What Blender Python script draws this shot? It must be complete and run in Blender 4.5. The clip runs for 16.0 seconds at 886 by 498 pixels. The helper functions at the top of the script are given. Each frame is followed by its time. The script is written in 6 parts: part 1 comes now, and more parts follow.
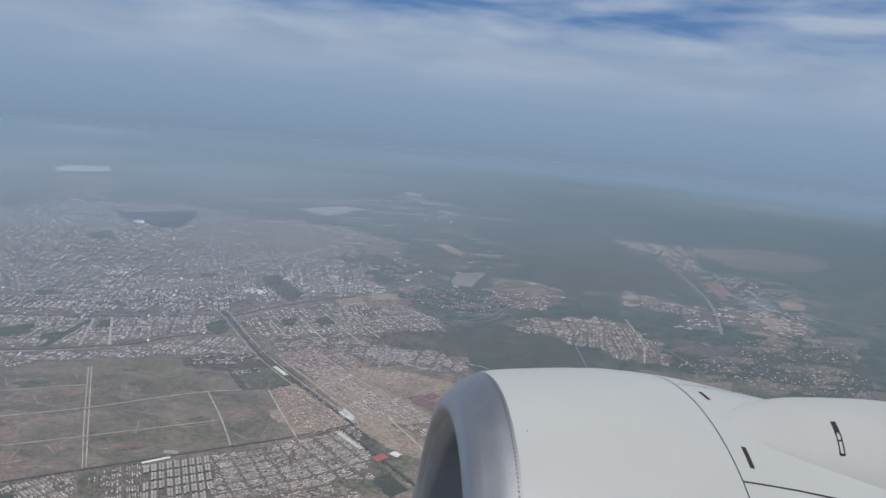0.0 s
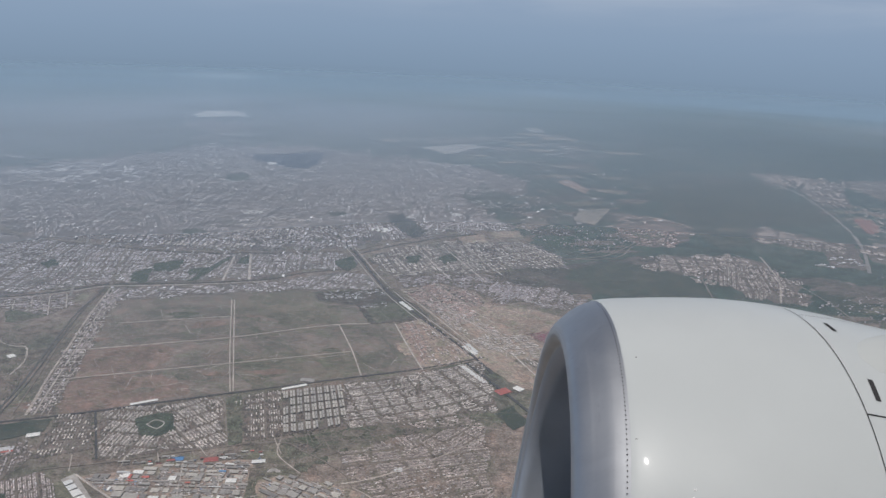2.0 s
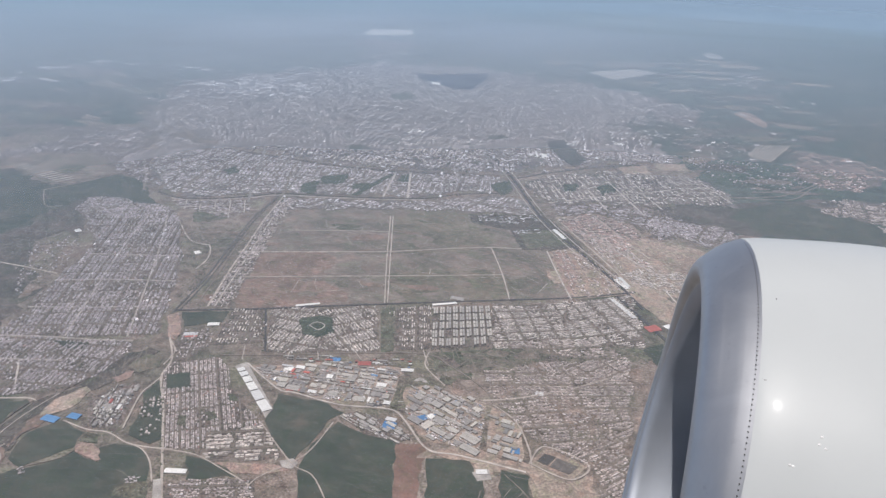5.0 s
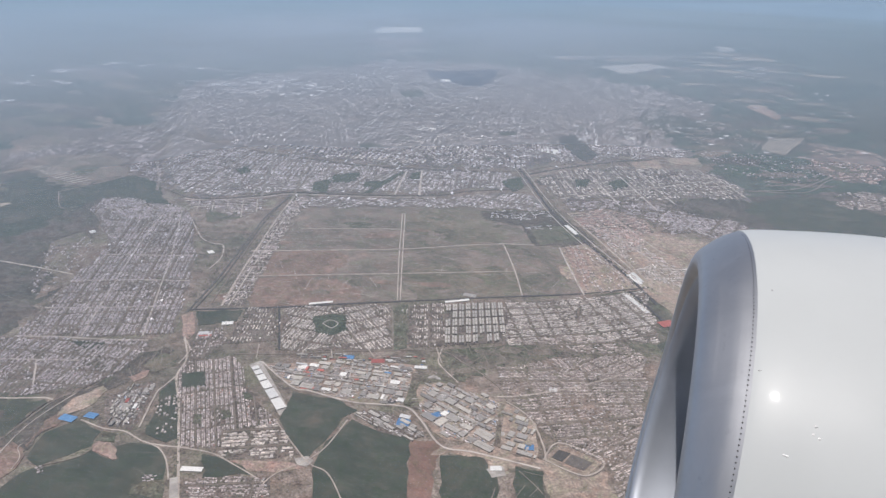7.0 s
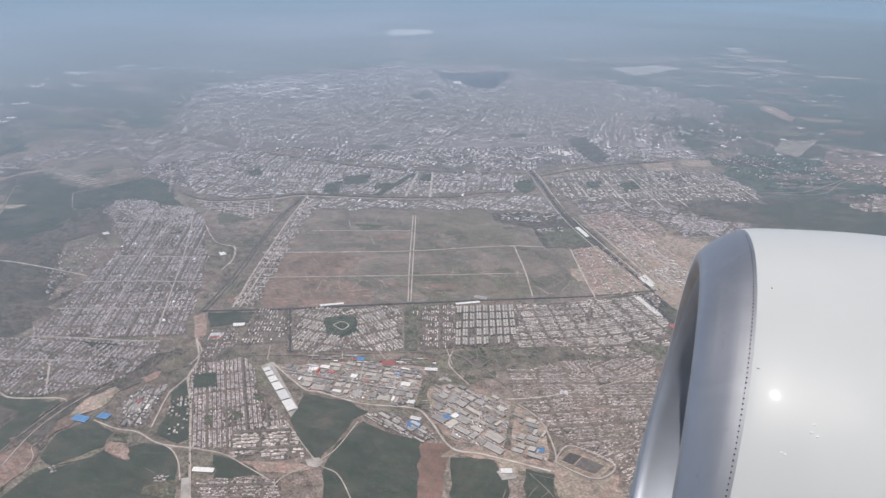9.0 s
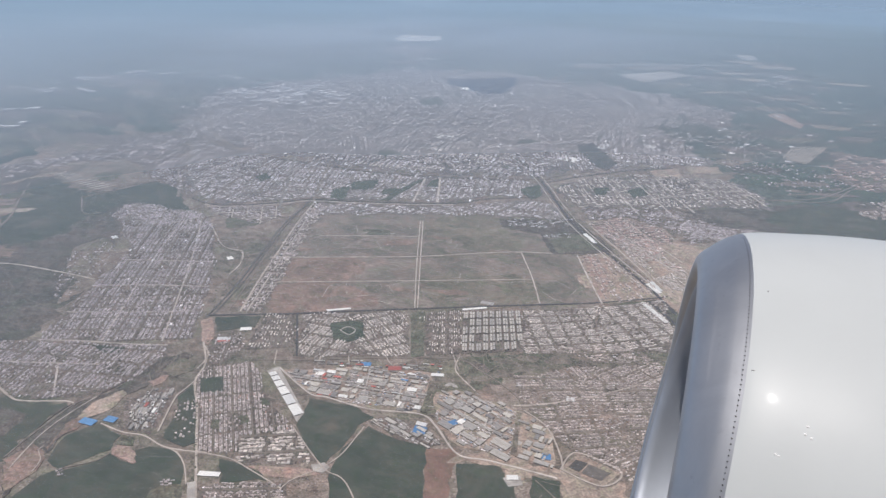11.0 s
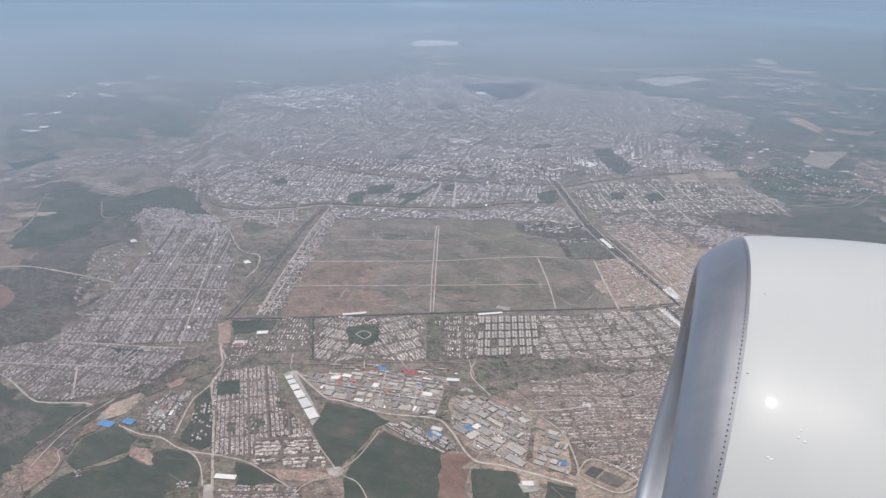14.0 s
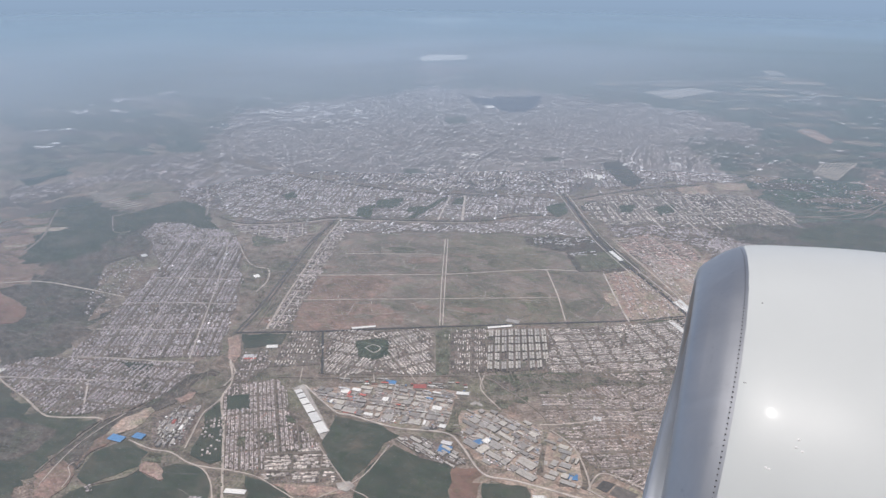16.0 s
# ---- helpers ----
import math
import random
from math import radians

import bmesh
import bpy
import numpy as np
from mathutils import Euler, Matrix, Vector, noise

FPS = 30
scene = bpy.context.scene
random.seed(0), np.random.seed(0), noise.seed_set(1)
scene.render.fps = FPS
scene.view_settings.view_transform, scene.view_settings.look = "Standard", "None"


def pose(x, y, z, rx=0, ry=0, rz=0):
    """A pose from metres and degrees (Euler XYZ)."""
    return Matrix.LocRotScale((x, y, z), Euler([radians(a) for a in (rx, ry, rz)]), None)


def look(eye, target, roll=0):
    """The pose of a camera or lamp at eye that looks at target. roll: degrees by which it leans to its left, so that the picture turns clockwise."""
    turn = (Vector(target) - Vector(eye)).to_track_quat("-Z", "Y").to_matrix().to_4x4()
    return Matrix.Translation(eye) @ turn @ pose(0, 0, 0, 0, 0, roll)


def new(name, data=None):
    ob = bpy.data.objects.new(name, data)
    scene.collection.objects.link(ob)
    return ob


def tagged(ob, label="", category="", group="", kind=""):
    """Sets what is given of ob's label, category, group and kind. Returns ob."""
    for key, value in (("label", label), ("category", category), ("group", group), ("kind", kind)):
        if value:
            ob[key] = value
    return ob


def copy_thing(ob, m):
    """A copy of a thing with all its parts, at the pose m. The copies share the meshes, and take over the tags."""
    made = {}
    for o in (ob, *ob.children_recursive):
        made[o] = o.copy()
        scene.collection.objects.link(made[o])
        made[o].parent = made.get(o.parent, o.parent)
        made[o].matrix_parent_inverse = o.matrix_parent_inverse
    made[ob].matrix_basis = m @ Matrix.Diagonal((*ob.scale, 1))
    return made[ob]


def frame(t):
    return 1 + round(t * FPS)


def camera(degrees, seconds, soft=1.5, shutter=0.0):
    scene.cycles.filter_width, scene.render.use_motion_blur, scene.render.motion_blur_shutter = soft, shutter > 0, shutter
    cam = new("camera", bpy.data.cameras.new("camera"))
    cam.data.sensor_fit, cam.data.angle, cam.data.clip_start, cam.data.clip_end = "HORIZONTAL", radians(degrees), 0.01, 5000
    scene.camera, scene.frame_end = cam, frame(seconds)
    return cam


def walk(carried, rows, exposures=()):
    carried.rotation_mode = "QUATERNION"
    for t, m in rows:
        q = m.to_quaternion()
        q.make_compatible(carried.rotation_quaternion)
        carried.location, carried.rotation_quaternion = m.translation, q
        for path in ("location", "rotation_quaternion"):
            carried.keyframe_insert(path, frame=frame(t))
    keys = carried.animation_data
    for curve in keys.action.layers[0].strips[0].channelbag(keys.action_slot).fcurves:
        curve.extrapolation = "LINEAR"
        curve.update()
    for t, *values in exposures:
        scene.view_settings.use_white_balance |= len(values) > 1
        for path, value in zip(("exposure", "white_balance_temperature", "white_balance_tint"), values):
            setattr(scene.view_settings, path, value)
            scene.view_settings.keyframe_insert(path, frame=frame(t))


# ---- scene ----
SPAN = 16.0
cam = camera(62.6, SPAN)
HIGH = 350.5
ROWS = [
    (0, -0.184, 0.114, 0.006, 79.133, -5.177, -4.641),
    (0.5, -0.175, 0.105, 0.009, 79.242, -4.56, -3.67),
    (1, -0.166, 0.096, 0.005, 78.517, -4.023, -1.013),
    (1.5, -0.154, 0.086, -0.004, 76.028, -3.596, 1.865),
    (2, -0.139, 0.075, -0.014, 73.597, -2.523, 4.556),
    (2.5, -0.126, 0.061, -0.018, 72.338, -2.777, 7.331),
    (3, -0.116, 0.044, -0.013, 70.804, -2.704, 10.233),
    (3.5, -0.108, 0.028, -0.005, 69.179, -3.083, 13.24),
    (4, -0.1, 0.018, 0, 68.416, -3.041, 15.683),
    (4.5, -0.089, 0.013, 0.001, 67.505, -2.697, 16.912),
    (7, -0.022, 0.01, 0.002, 66.959, -1.266, 17.906),
    (7.5, -0.013, 0.009, -0.001, 67.203, -1.2, 18.013),
    (8, -0.004, 0.007, -0.004, 67.028, -1.11, 18.26),
    (8.5, 0.006, 0.006, -0.006, 66.983, -0.957, 18.489),
    (9, 0.016, 0.008, -0.006, 67.096, -1.008, 18.714),
    (11.5, 0.059, -0.009, -0.011, 67.562, -1.012, 19.506),
    (12, 0.07, 0.001, -0.014, 67.544, -0.891, 19.7),
    (12.5, 0.081, 0.005, -0.014, 67.611, -0.759, 19.917),
    (13, 0.092, 0.004, -0.013, 67.75, -0.825, 20.166),
    (13.5, 0.103, 0.001, -0.011, 67.822, -0.795, 20.314),
    (14, 0.112, -0.003, -0.009, 67.869, -0.774, 20.57),
    (14.5, 0.122, -0.003, -0.01, 68.003, -0.634, 20.783),
    (15, 0.131, 0, -0.012, 68.298, -0.581, 20.957),
    (15.5, 0.141, 0.003, -0.015, 68.656, -0.436, 21.034),
    (16, 0.152, 0.006, -0.017, 68.91, -0.267, 21.14),
]
walk(cam, [(t, pose(x, y, HIGH + z, rx, ry, rz)) for t, x, y, z, rx, ry, rz in ROWS],
     [(0.0, -0.18, 6290, 11), (1.5, -0.2, 6350, 11), (2.5, -0.13, 6420, 12), (3.5, 0.0, 6420, 13), (4.5, 0.22, 6420, 14), (6.5, 0.22, 6420, 14), (16.0, 0.22, 6420, 14)])

# ---- world, sun, exposure ----
SUN = Vector((-0.08, -0.21, 0.974)).normalized()
world = bpy.data.worlds.new("sky")
scene.world = world
world.use_nodes = True
wn = world.node_tree
sky = wn.nodes.new("ShaderNodeTexSky")
sky.sky_type, sky.sun_disc = "NISHITA", False
sky.sun_elevation = math.asin(SUN.z)
sky.sun_rotation = math.atan2(SUN.x, SUN.y)
sky.altitude, sky.dust_density, sky.air_density = 1500, 7.0, 1.0
wn.links.new(sky.outputs[0], wn.nodes["Background"].inputs[0])
wn.nodes["Background"].inputs[1].default_value = 0.045
lamp = bpy.data.lights.new("sun", "SUN")
lamp.energy, lamp.angle, lamp.color = 3.1, radians(0.53), (1.0, 0.95, 0.88)
new("sun", lamp).matrix_world = look(SUN * 900 + Vector((0, 0, HIGH)), (0, 0, HIGH))


# ---- materials ----
def material(name, rough=0.8, metal=0.0):
    m = bpy.data.materials.new(name)
    m.use_nodes = True
    b = m.node_tree.nodes["Principled BSDF"]
    b.inputs["Roughness"].default_value, b.inputs["Metallic"].default_value = rough, metal
    return m, m.node_tree, b


def ramp(nt, source, stops):
    r = nt.nodes.new("ShaderNodeValToRGB")
    e = r.color_ramp.elements
    while len(e) < len(stops):
        e.new(0.5)
    for k, (p, c) in zip(e, stops):
        k.position, k.color = p, (*c, 1)
    nt.links.new(source, r.inputs[0])
    return r.outputs[0]


def grain(nt, scale, detail=6.0, rough=0.55, coord="Object", stretch=None, warp=0.0):
    tc = nt.nodes.new("ShaderNodeTexCoord")
    src = tc.outputs[coord]
    if stretch:
        mp = nt.nodes.new("ShaderNodeMapping")
        mp.inputs["Rotation"].default_value[2] = stretch[2]
        mp.inputs["Scale"].default_value = (stretch[0], stretch[1], 1)
        nt.links.new(src, mp.inputs[0])
        src = mp.outputs[0]
    n = nt.nodes.new("ShaderNodeTexNoise")
    n.inputs["Scale"].default_value, n.inputs["Detail"].default_value = scale, detail
    n.inputs["Roughness"].default_value, n.inputs["Distortion"].default_value = rough, warp
    nt.links.new(src, n.inputs["Vector"])
    return n.outputs[0]


def mixed(nt, fac, a, b, mode="MIX"):
    x = nt.nodes.new("ShaderNodeMix")
    x.data_type, x.blend_type = "RGBA", mode
    for sock, val in ((x.inputs[0], fac), (x.inputs[6], a), (x.inputs[7], b)):
        if isinstance(val, (int, float)):
            sock.default_value = val
        elif isinstance(val, tuple):
            sock.default_value = (*val, 1)
        else:
            nt.links.new(val, sock)
    return x.outputs[2]


def soil(name, dark, mid, light, big=0.012, fine=0.15, streak=None, rough=1.0):
    """Earth, grass or crop: patches at a large scale, mottling at a small one."""
    m, nt, b = material(name, 0.95)
    large = ramp(nt, grain(nt, big, 5, 0.6, warp=1.2), ((0.3, dark), (0.52, mid), (0.74, light)))
    small = ramp(nt, grain(nt, fine, 8, 0.75, stretch=streak), ((0.33, (1 - 0.55 * rough,) * 3), (0.67, (1 + 0.6 * rough,) * 3)))
    tint = ramp(nt, grain(nt, big * 3.3, 6, 0.65, warp=0.8), ((0.36, (0.94, 1.05, 0.92)), (0.5, (1.12, 1.1, 1.12)), (0.66, (1.28, 1.12, 1.08))))
    grit = ramp(nt, grain(nt, 0.55, 3, 0.6), ((0.35, (1 - 0.4 * rough,) * 3), (0.65, (1 + 0.4 * rough,) * 3)))
    nt.links.new(mixed(nt, 1.0, mixed(nt, 1.0, mixed(nt, 1.0, large, small, "MULTIPLY"), tint, "MULTIPLY"), grit, "MULTIPLY"), b.inputs["Base Color"])
    return m


def plain(name, colour, rough=0.7, metal=0.0, vary=0.25, scale=0.3):
    m, nt, b = material(name, rough, metal)
    lo, hi = tuple(c * (1 - vary) for c in colour), tuple(min(1, c * (1 + vary)) for c in colour)
    nt.links.new(ramp(nt, grain(nt, scale, 6), ((0.3, lo), (0.7, hi))), b.inputs["Base Color"])
    return m


def roofs(name, stops, rough=0.8):
    """Each building of a joined quarter takes a colour of its own."""
    m, nt, b = material(name, rough)
    g = nt.nodes.new("ShaderNodeNewGeometry")
    c = ramp(nt, g.outputs["Random Per Island"], stops)
    nt.nodes[-1].color_ramp.interpolation = "CONSTANT"
    wear = ramp(nt, grain(nt, 0.8, 4), ((0.3, (0.75, 0.75, 0.75)), (0.7, (1.15, 1.15, 1.15))))
    district = ramp(nt, grain(nt, 0.035, 4, 0.7, warp=0.5), ((0.34, (0.95, 0.93, 0.96)), (0.5, (1.22, 1.17, 1.21)), (0.66, (1.5, 1.43, 1.45))))
    block = ramp(nt, grain(nt, 0.16, 3, 0.6), ((0.34, (0.8, 0.8, 0.82)), (0.5, (1.04, 1.04, 1.04)), (0.66, (1.3, 1.28, 1.27))))
    nt.links.new(mixed(nt, 1.0, mixed(nt, 1.0, mixed(nt, 1.0, c, wear, "MULTIPLY"), district, "MULTIPLY"), block, "MULTIPLY"), b.inputs["Base Color"])
    return m


EARTH = soil("dry_earth", (0.09, 0.09, 0.071), (0.168, 0.142, 0.12), (0.24, 0.203, 0.175), 0.008, 0.1)
STEPPE = soil("dry_steppe", (0.1, 0.097, 0.079), (0.168, 0.146, 0.125), (0.24, 0.198, 0.173), 0.018, 0.22, (0.6, 1, 0.1), rough=0.6)
YARD = soil("yard_soil", (0.078, 0.071, 0.062), (0.125, 0.108, 0.096), (0.2, 0.173, 0.157), 0.03, 0.3)
TAN = soil("tan_dirt", (0.2, 0.163, 0.135), (0.28, 0.23, 0.19), (0.36, 0.3, 0.25), 0.02, 0.2, rough=0.7)
CROP = soil("green_crop", (0.04, 0.052, 0.042), (0.055, 0.066, 0.052), (0.093, 0.09, 0.072), 0.02, 0.09, (0.25, 1, 0.5), rough=0.35)
MEADOW = soil("meadow", (0.07, 0.078, 0.056), (0.105, 0.105, 0.08), (0.145, 0.13, 0.105), 0.013, 0.12)
FALLOW = soil("ploughed_field", (0.14, 0.094, 0.078), (0.185, 0.122, 0.1), (0.225, 0.155, 0.128), 0.02, 0.12, (0.3, 1, 1.2), rough=0.3)
RUST = soil("reddish_steppe", (0.125, 0.1, 0.082), (0.2, 0.148, 0.124), (0.26, 0.192, 0.165), 0.03, 0.25, (0.6, 1, 0.3), rough=0.6)
PINK = soil("pinkish_dirt", (0.2, 0.145, 0.122), (0.275, 0.205, 0.175), (0.345, 0.27, 0.235), 0.03, 0.25, rough=0.6)
HEATH = soil("dark_heath", (0.054, 0.055, 0.048), (0.084, 0.078, 0.068), (0.125, 0.107, 0.094), 0.011, 0.12)
DUSK = soil("dark_park", (0.05, 0.056, 0.054), (0.07, 0.074, 0.07), (0.1, 0.1, 0.09), 0.03, 0.2, rough=0.5)
GRASSY = soil("thin_grass_steppe", (0.09, 0.092, 0.068), (0.15, 0.135, 0.106), (0.215, 0.185, 0.152), 0.02, 0.2, (0.6, 1, 0.2), rough=0.6)
FARPLAIN = soil("far_plain_green", (0.032, 0.052, 0.042), (0.05, 0.072, 0.058), (0.1, 0.098, 0.084), 0.0035, 0.03)
PARK = soil("park_lawn", (0.04, 0.054, 0.04), (0.058, 0.072, 0.053), (0.085, 0.096, 0.072), 0.06, 0.3)
CITYSOIL = soil("city_ground", (0.085, 0.081, 0.077), (0.15, 0.137, 0.132), (0.24, 0.219, 0.21), 0.012, 0.2)
ASPHALT = plain("asphalt", (0.07, 0.07, 0.072), 0.9, vary=0.3)
TRACK = plain("dirt_track", (0.43, 0.375, 0.33), 0.95, vary=0.3, scale=0.1)
AVENUE = plain("grey_avenue", (0.23, 0.212, 0.2), 0.95, vary=0.3, scale=0.08)
FAINT = plain("faint_track", (0.215, 0.185, 0.158), 0.95, vary=0.3, scale=0.1)
LANE = plain("dusty_lane", (0.46, 0.41, 0.37), 0.95, vary=0.3, scale=0.1)
CONCRETE = plain("concrete_yard", (0.36, 0.335, 0.31), 0.9, vary=0.35, scale=0.12)
WATER = plain("lake_water", (0.02, 0.034, 0.055), 0.6, vary=0.2, scale=0.01)
WATER.node_tree.nodes["Principled BSDF"].inputs["Specular IOR Level"].default_value = 0.1
BALLAST = plain("rail_ballast", (0.115, 0.111, 0.104), 0.95, vary=0.3)
WALLS = plain("plaster_walls", (0.24, 0.22, 0.2), 0.9, vary=0.25, scale=0.2)
ROOF_TOWN = roofs("town_roofs", ((0, (0.344, 0.303, 0.277)), (0.14, (0.42, 0.378, 0.349)), (0.36, (0.521, 0.47, 0.437)), (0.55, (0.372, 0.337, 0.316)), (0.7, (0.588, 0.538, 0.5)), (0.84, (0.233, 0.208, 0.195)), (0.93, (0.588, 0.554, 0.521)), (0.955, (0.335, 0.205, 0.167)), (0.978, (0.672, 0.672, 0.672))))
ROOF_FLATS = roofs("apartment_roofs", ((0, (0.454, 0.416, 0.361)), (0.3, (0.571, 0.531, 0.466)), (0.55, (0.353, 0.323, 0.286)), (0.72, (0.638, 0.603, 0.546)), (0.92, (0.252, 0.23, 0.211))))
ROOF_FACTORY = roofs("factory_roofs", ((0, (0.33, 0.319, 0.303)), (0.35, (0.418, 0.402, 0.374)), (0.6, (0.275, 0.264, 0.253)), (0.78, (0.55, 0.528, 0.495)), (0.9, (0.792, 0.792, 0.792)), (0.96, (0.44, 0.132, 0.11)), (0.98, (0.132, 0.275, 0.462))))
ROOF_WHITE = roofs("bright_roofs", ((0, (0.6, 0.6, 0.6)), (0.5, (0.75, 0.75, 0.74)), (0.8, (0.4, 0.4, 0.41))))
ROOF_PLUM = roofs("plum_roofs", ((0, (0.19, 0.06, 0.095)), (0.5, (0.22, 0.075, 0.11)), (0.8, (0.15, 0.05, 0.08))))
ROOF_CITY = roofs("city_roofs", ((0, (0.27, 0.245, 0.24)), (0.16, (0.4, 0.372, 0.362)), (0.36, (0.5, 0.47, 0.458)), (0.52, (0.3, 0.28, 0.276)), (0.64, (0.6, 0.568, 0.552)), (0.76, (0.17, 0.158, 0.155)), (0.86, (0.7, 0.68, 0.67)), (0.955, (0.82, 0.82, 0.82))))
ROOF_OLD = roofs("old_town_roofs", ((0, (0.298, 0.27, 0.265)), (0.14, (0.391, 0.359, 0.353)), (0.36, (0.437, 0.407, 0.402)), (0.55, (0.316, 0.294, 0.292)), (0.7, (0.504, 0.472, 0.466)), (0.84, (0.186, 0.171, 0.169)), (0.94, (0.487, 0.47, 0.462)), (0.97, (0.279, 0.186, 0.158)), (0.985, (0.622, 0.622, 0.622))))
ROOF_EARTH = roofs("earth_roofs", ((0, (0.288, 0.249, 0.219)), (0.2, (0.391, 0.344, 0.307)), (0.45, (0.465, 0.414, 0.372)), (0.65, (0.335, 0.293, 0.26)), (0.8, (0.487, 0.445, 0.407)), (0.92, (0.205, 0.177, 0.156)), (0.975, (0.622, 0.605, 0.58))))
ROOF_PINK = roofs("pinkish_roofs", ((0, (0.38, 0.28, 0.24)), (0.3, (0.46, 0.36, 0.315)), (0.55, (0.34, 0.22, 0.185)), (0.75, (0.55, 0.46, 0.41)), (0.92, (0.66, 0.62, 0.58))))
LEAF = roofs("tree_leaf", ((0, (0.04, 0.054, 0.03)), (0.5, (0.06, 0.07, 0.04)), (0.8, (0.05, 0.06, 0.038))))


from mathutils.geometry import delaunay_2d_cdt


# ---- building helpers ----
def link(name, bm, mat, parent=None):
    me = bpy.data.meshes.new(name)
    bm.to_mesh(me)
    bm.free()
    for k in mat if isinstance(mat, (list, tuple)) else (mat,):
        me.materials.append(k)
    ob = new(name, me)
    ob.parent = parent
    return ob


def part(name, bm, mat, parent, label=""):
    return tagged(link(name, bm, mat, parent), label)


def slab(bm, pts, top, bottom=-0.3):
    area = sum(x0 * y1 - x1 * y0 for (x0, y0), (x1, y1) in zip(pts, pts[1:] + pts[:1]))
    pts = [Vector(p) for p in (pts if area > 0 else pts[::-1])]
    n = len(pts)
    co, _, tris, *_ = delaunay_2d_cdt(pts, [(i, (i + 1) % n) for i in range(n)], [list(range(n))], 1, 0.01)
    a = [bm.verts.new((p.x, p.y, top)) for p in co]
    for f in tris:
        bm.faces.new([a[i] for i in f])
    rim = [e for e in bm.edges if len(e.link_faces) == 1]
    b = {v: bm.verts.new((v.co.x, v.co.y, bottom)) for e in rim for v in e.verts}
    for e in rim:
        p, q = e.verts
        bm.faces.new((p, q, b[q], b[p]))
    bmesh.ops.recalc_face_normals(bm, faces=bm.faces)


def height(level):
    """A level of its own for each sheet of ground, so that no two lie in one plane."""
    return 0.12 * level + 0.11 * (len(bpy.data.objects) * 0.6180339887 % 1)


def ragged(pts, step, amp, seed=1):
    """The outline with more corners, pushed about a little."""
    rng = random.Random(seed)
    out = []
    for i in range(len(pts)):
        (x0, y0), (x1, y1) = pts[i], pts[(i + 1) % len(pts)]
        n = max(1, int(math.hypot(x1 - x0, y1 - y0) / step))
        for k in range(n):
            out.append((x0 + (x1 - x0) * k / n + rng.uniform(-amp, amp), y0 + (y1 - y0) * k / n + rng.uniform(-amp, amp)))
    return out


def patch(name, label, pts, mat, level=1, step=9.0, amp=1.8):
    if amp >= 5 and len(pts) > 3:
        line = smooth([pts[-1], *pts, pts[0]], 6)
        pts = [tuple(k) for k in line[6:-7]]
        size = min(max(p[k] for p in pts) - min(p[k] for p in pts) for k in (0, 1))
        pts, step, amp = ragged(pts, max(step, size / 14), size * 0.045, len(bpy.data.objects)), max(step / 3, size / 60), min(amp * 0.35, size * 0.012)
    bm = bmesh.new()
    slab(bm, ragged(pts, step, amp, len(bpy.data.objects)), height(level))
    return tagged(link(name, bm, mat), label, "ground", kind="structure")


def smooth(pts, n=8):
    p = [Vector(k) for k in (pts[0], *pts, pts[-1])]
    out = []
    for i in range(1, len(p) - 2):
        for k in range(n):
            t = k / n
            out.append(0.5 * ((2 * p[i]) + (p[i + 1] - p[i - 1]) * t + (2 * p[i - 1] - 5 * p[i] + 4 * p[i + 1] - p[i + 2]) * t * t + (3 * p[i] - p[i - 1] - 3 * p[i + 1] + p[i + 2]) * t ** 3))
    return out + [p[-1]]


BARE = []


def strip(name, label, pts, width, mat, level=5, wobble=0.15, clear=False):
    rng = random.Random(len(bpy.data.objects))
    line = smooth(pts)
    left, right = [], []
    for i, c in enumerate(line):
        d = (line[min(i + 1, len(line) - 1)] - line[max(i - 1, 0)]).normalized()
        w = width / 2 * (1 + rng.uniform(-wobble, wobble))
        left.append(c + Vector((-d.y, d.x)) * w)
        right.append(c - Vector((-d.y, d.x)) * w)
    if clear:
        BARE.append([tuple(k) for k in left + right[::-1]])
    bm = bmesh.new()
    z = height(level)
    a = [(bm.verts.new((l.x, l.y, z)), bm.verts.new((r.x, r.y, z)), bm.verts.new((l.x, l.y, -0.3)), bm.verts.new((r.x, r.y, -0.3))) for l, r in zip(left, right)]
    for p, q in zip(a, a[1:]):
        bm.faces.new((p[0], p[1], q[1], q[0]))
        bm.faces.new((p[2], p[0], q[0], q[2]))
        bm.faces.new((p[1], p[3], q[3], q[1]))
    bmesh.ops.recalc_face_normals(bm, faces=bm.faces)
    return tagged(link(name, bm, mat), label, "road", kind="structure")


def inside(pts, x, y):
    hit = np.zeros(len(x), bool)
    for i in range(len(pts)):
        (x0, y0), (x1, y1) = pts[i - 1], pts[i]
        if y0 != y1:
            hit ^= ((y0 > y) != (y1 > y)) & (x < (x1 - x0) * (y - y0) / (y1 - y0) + x0)
    return hit


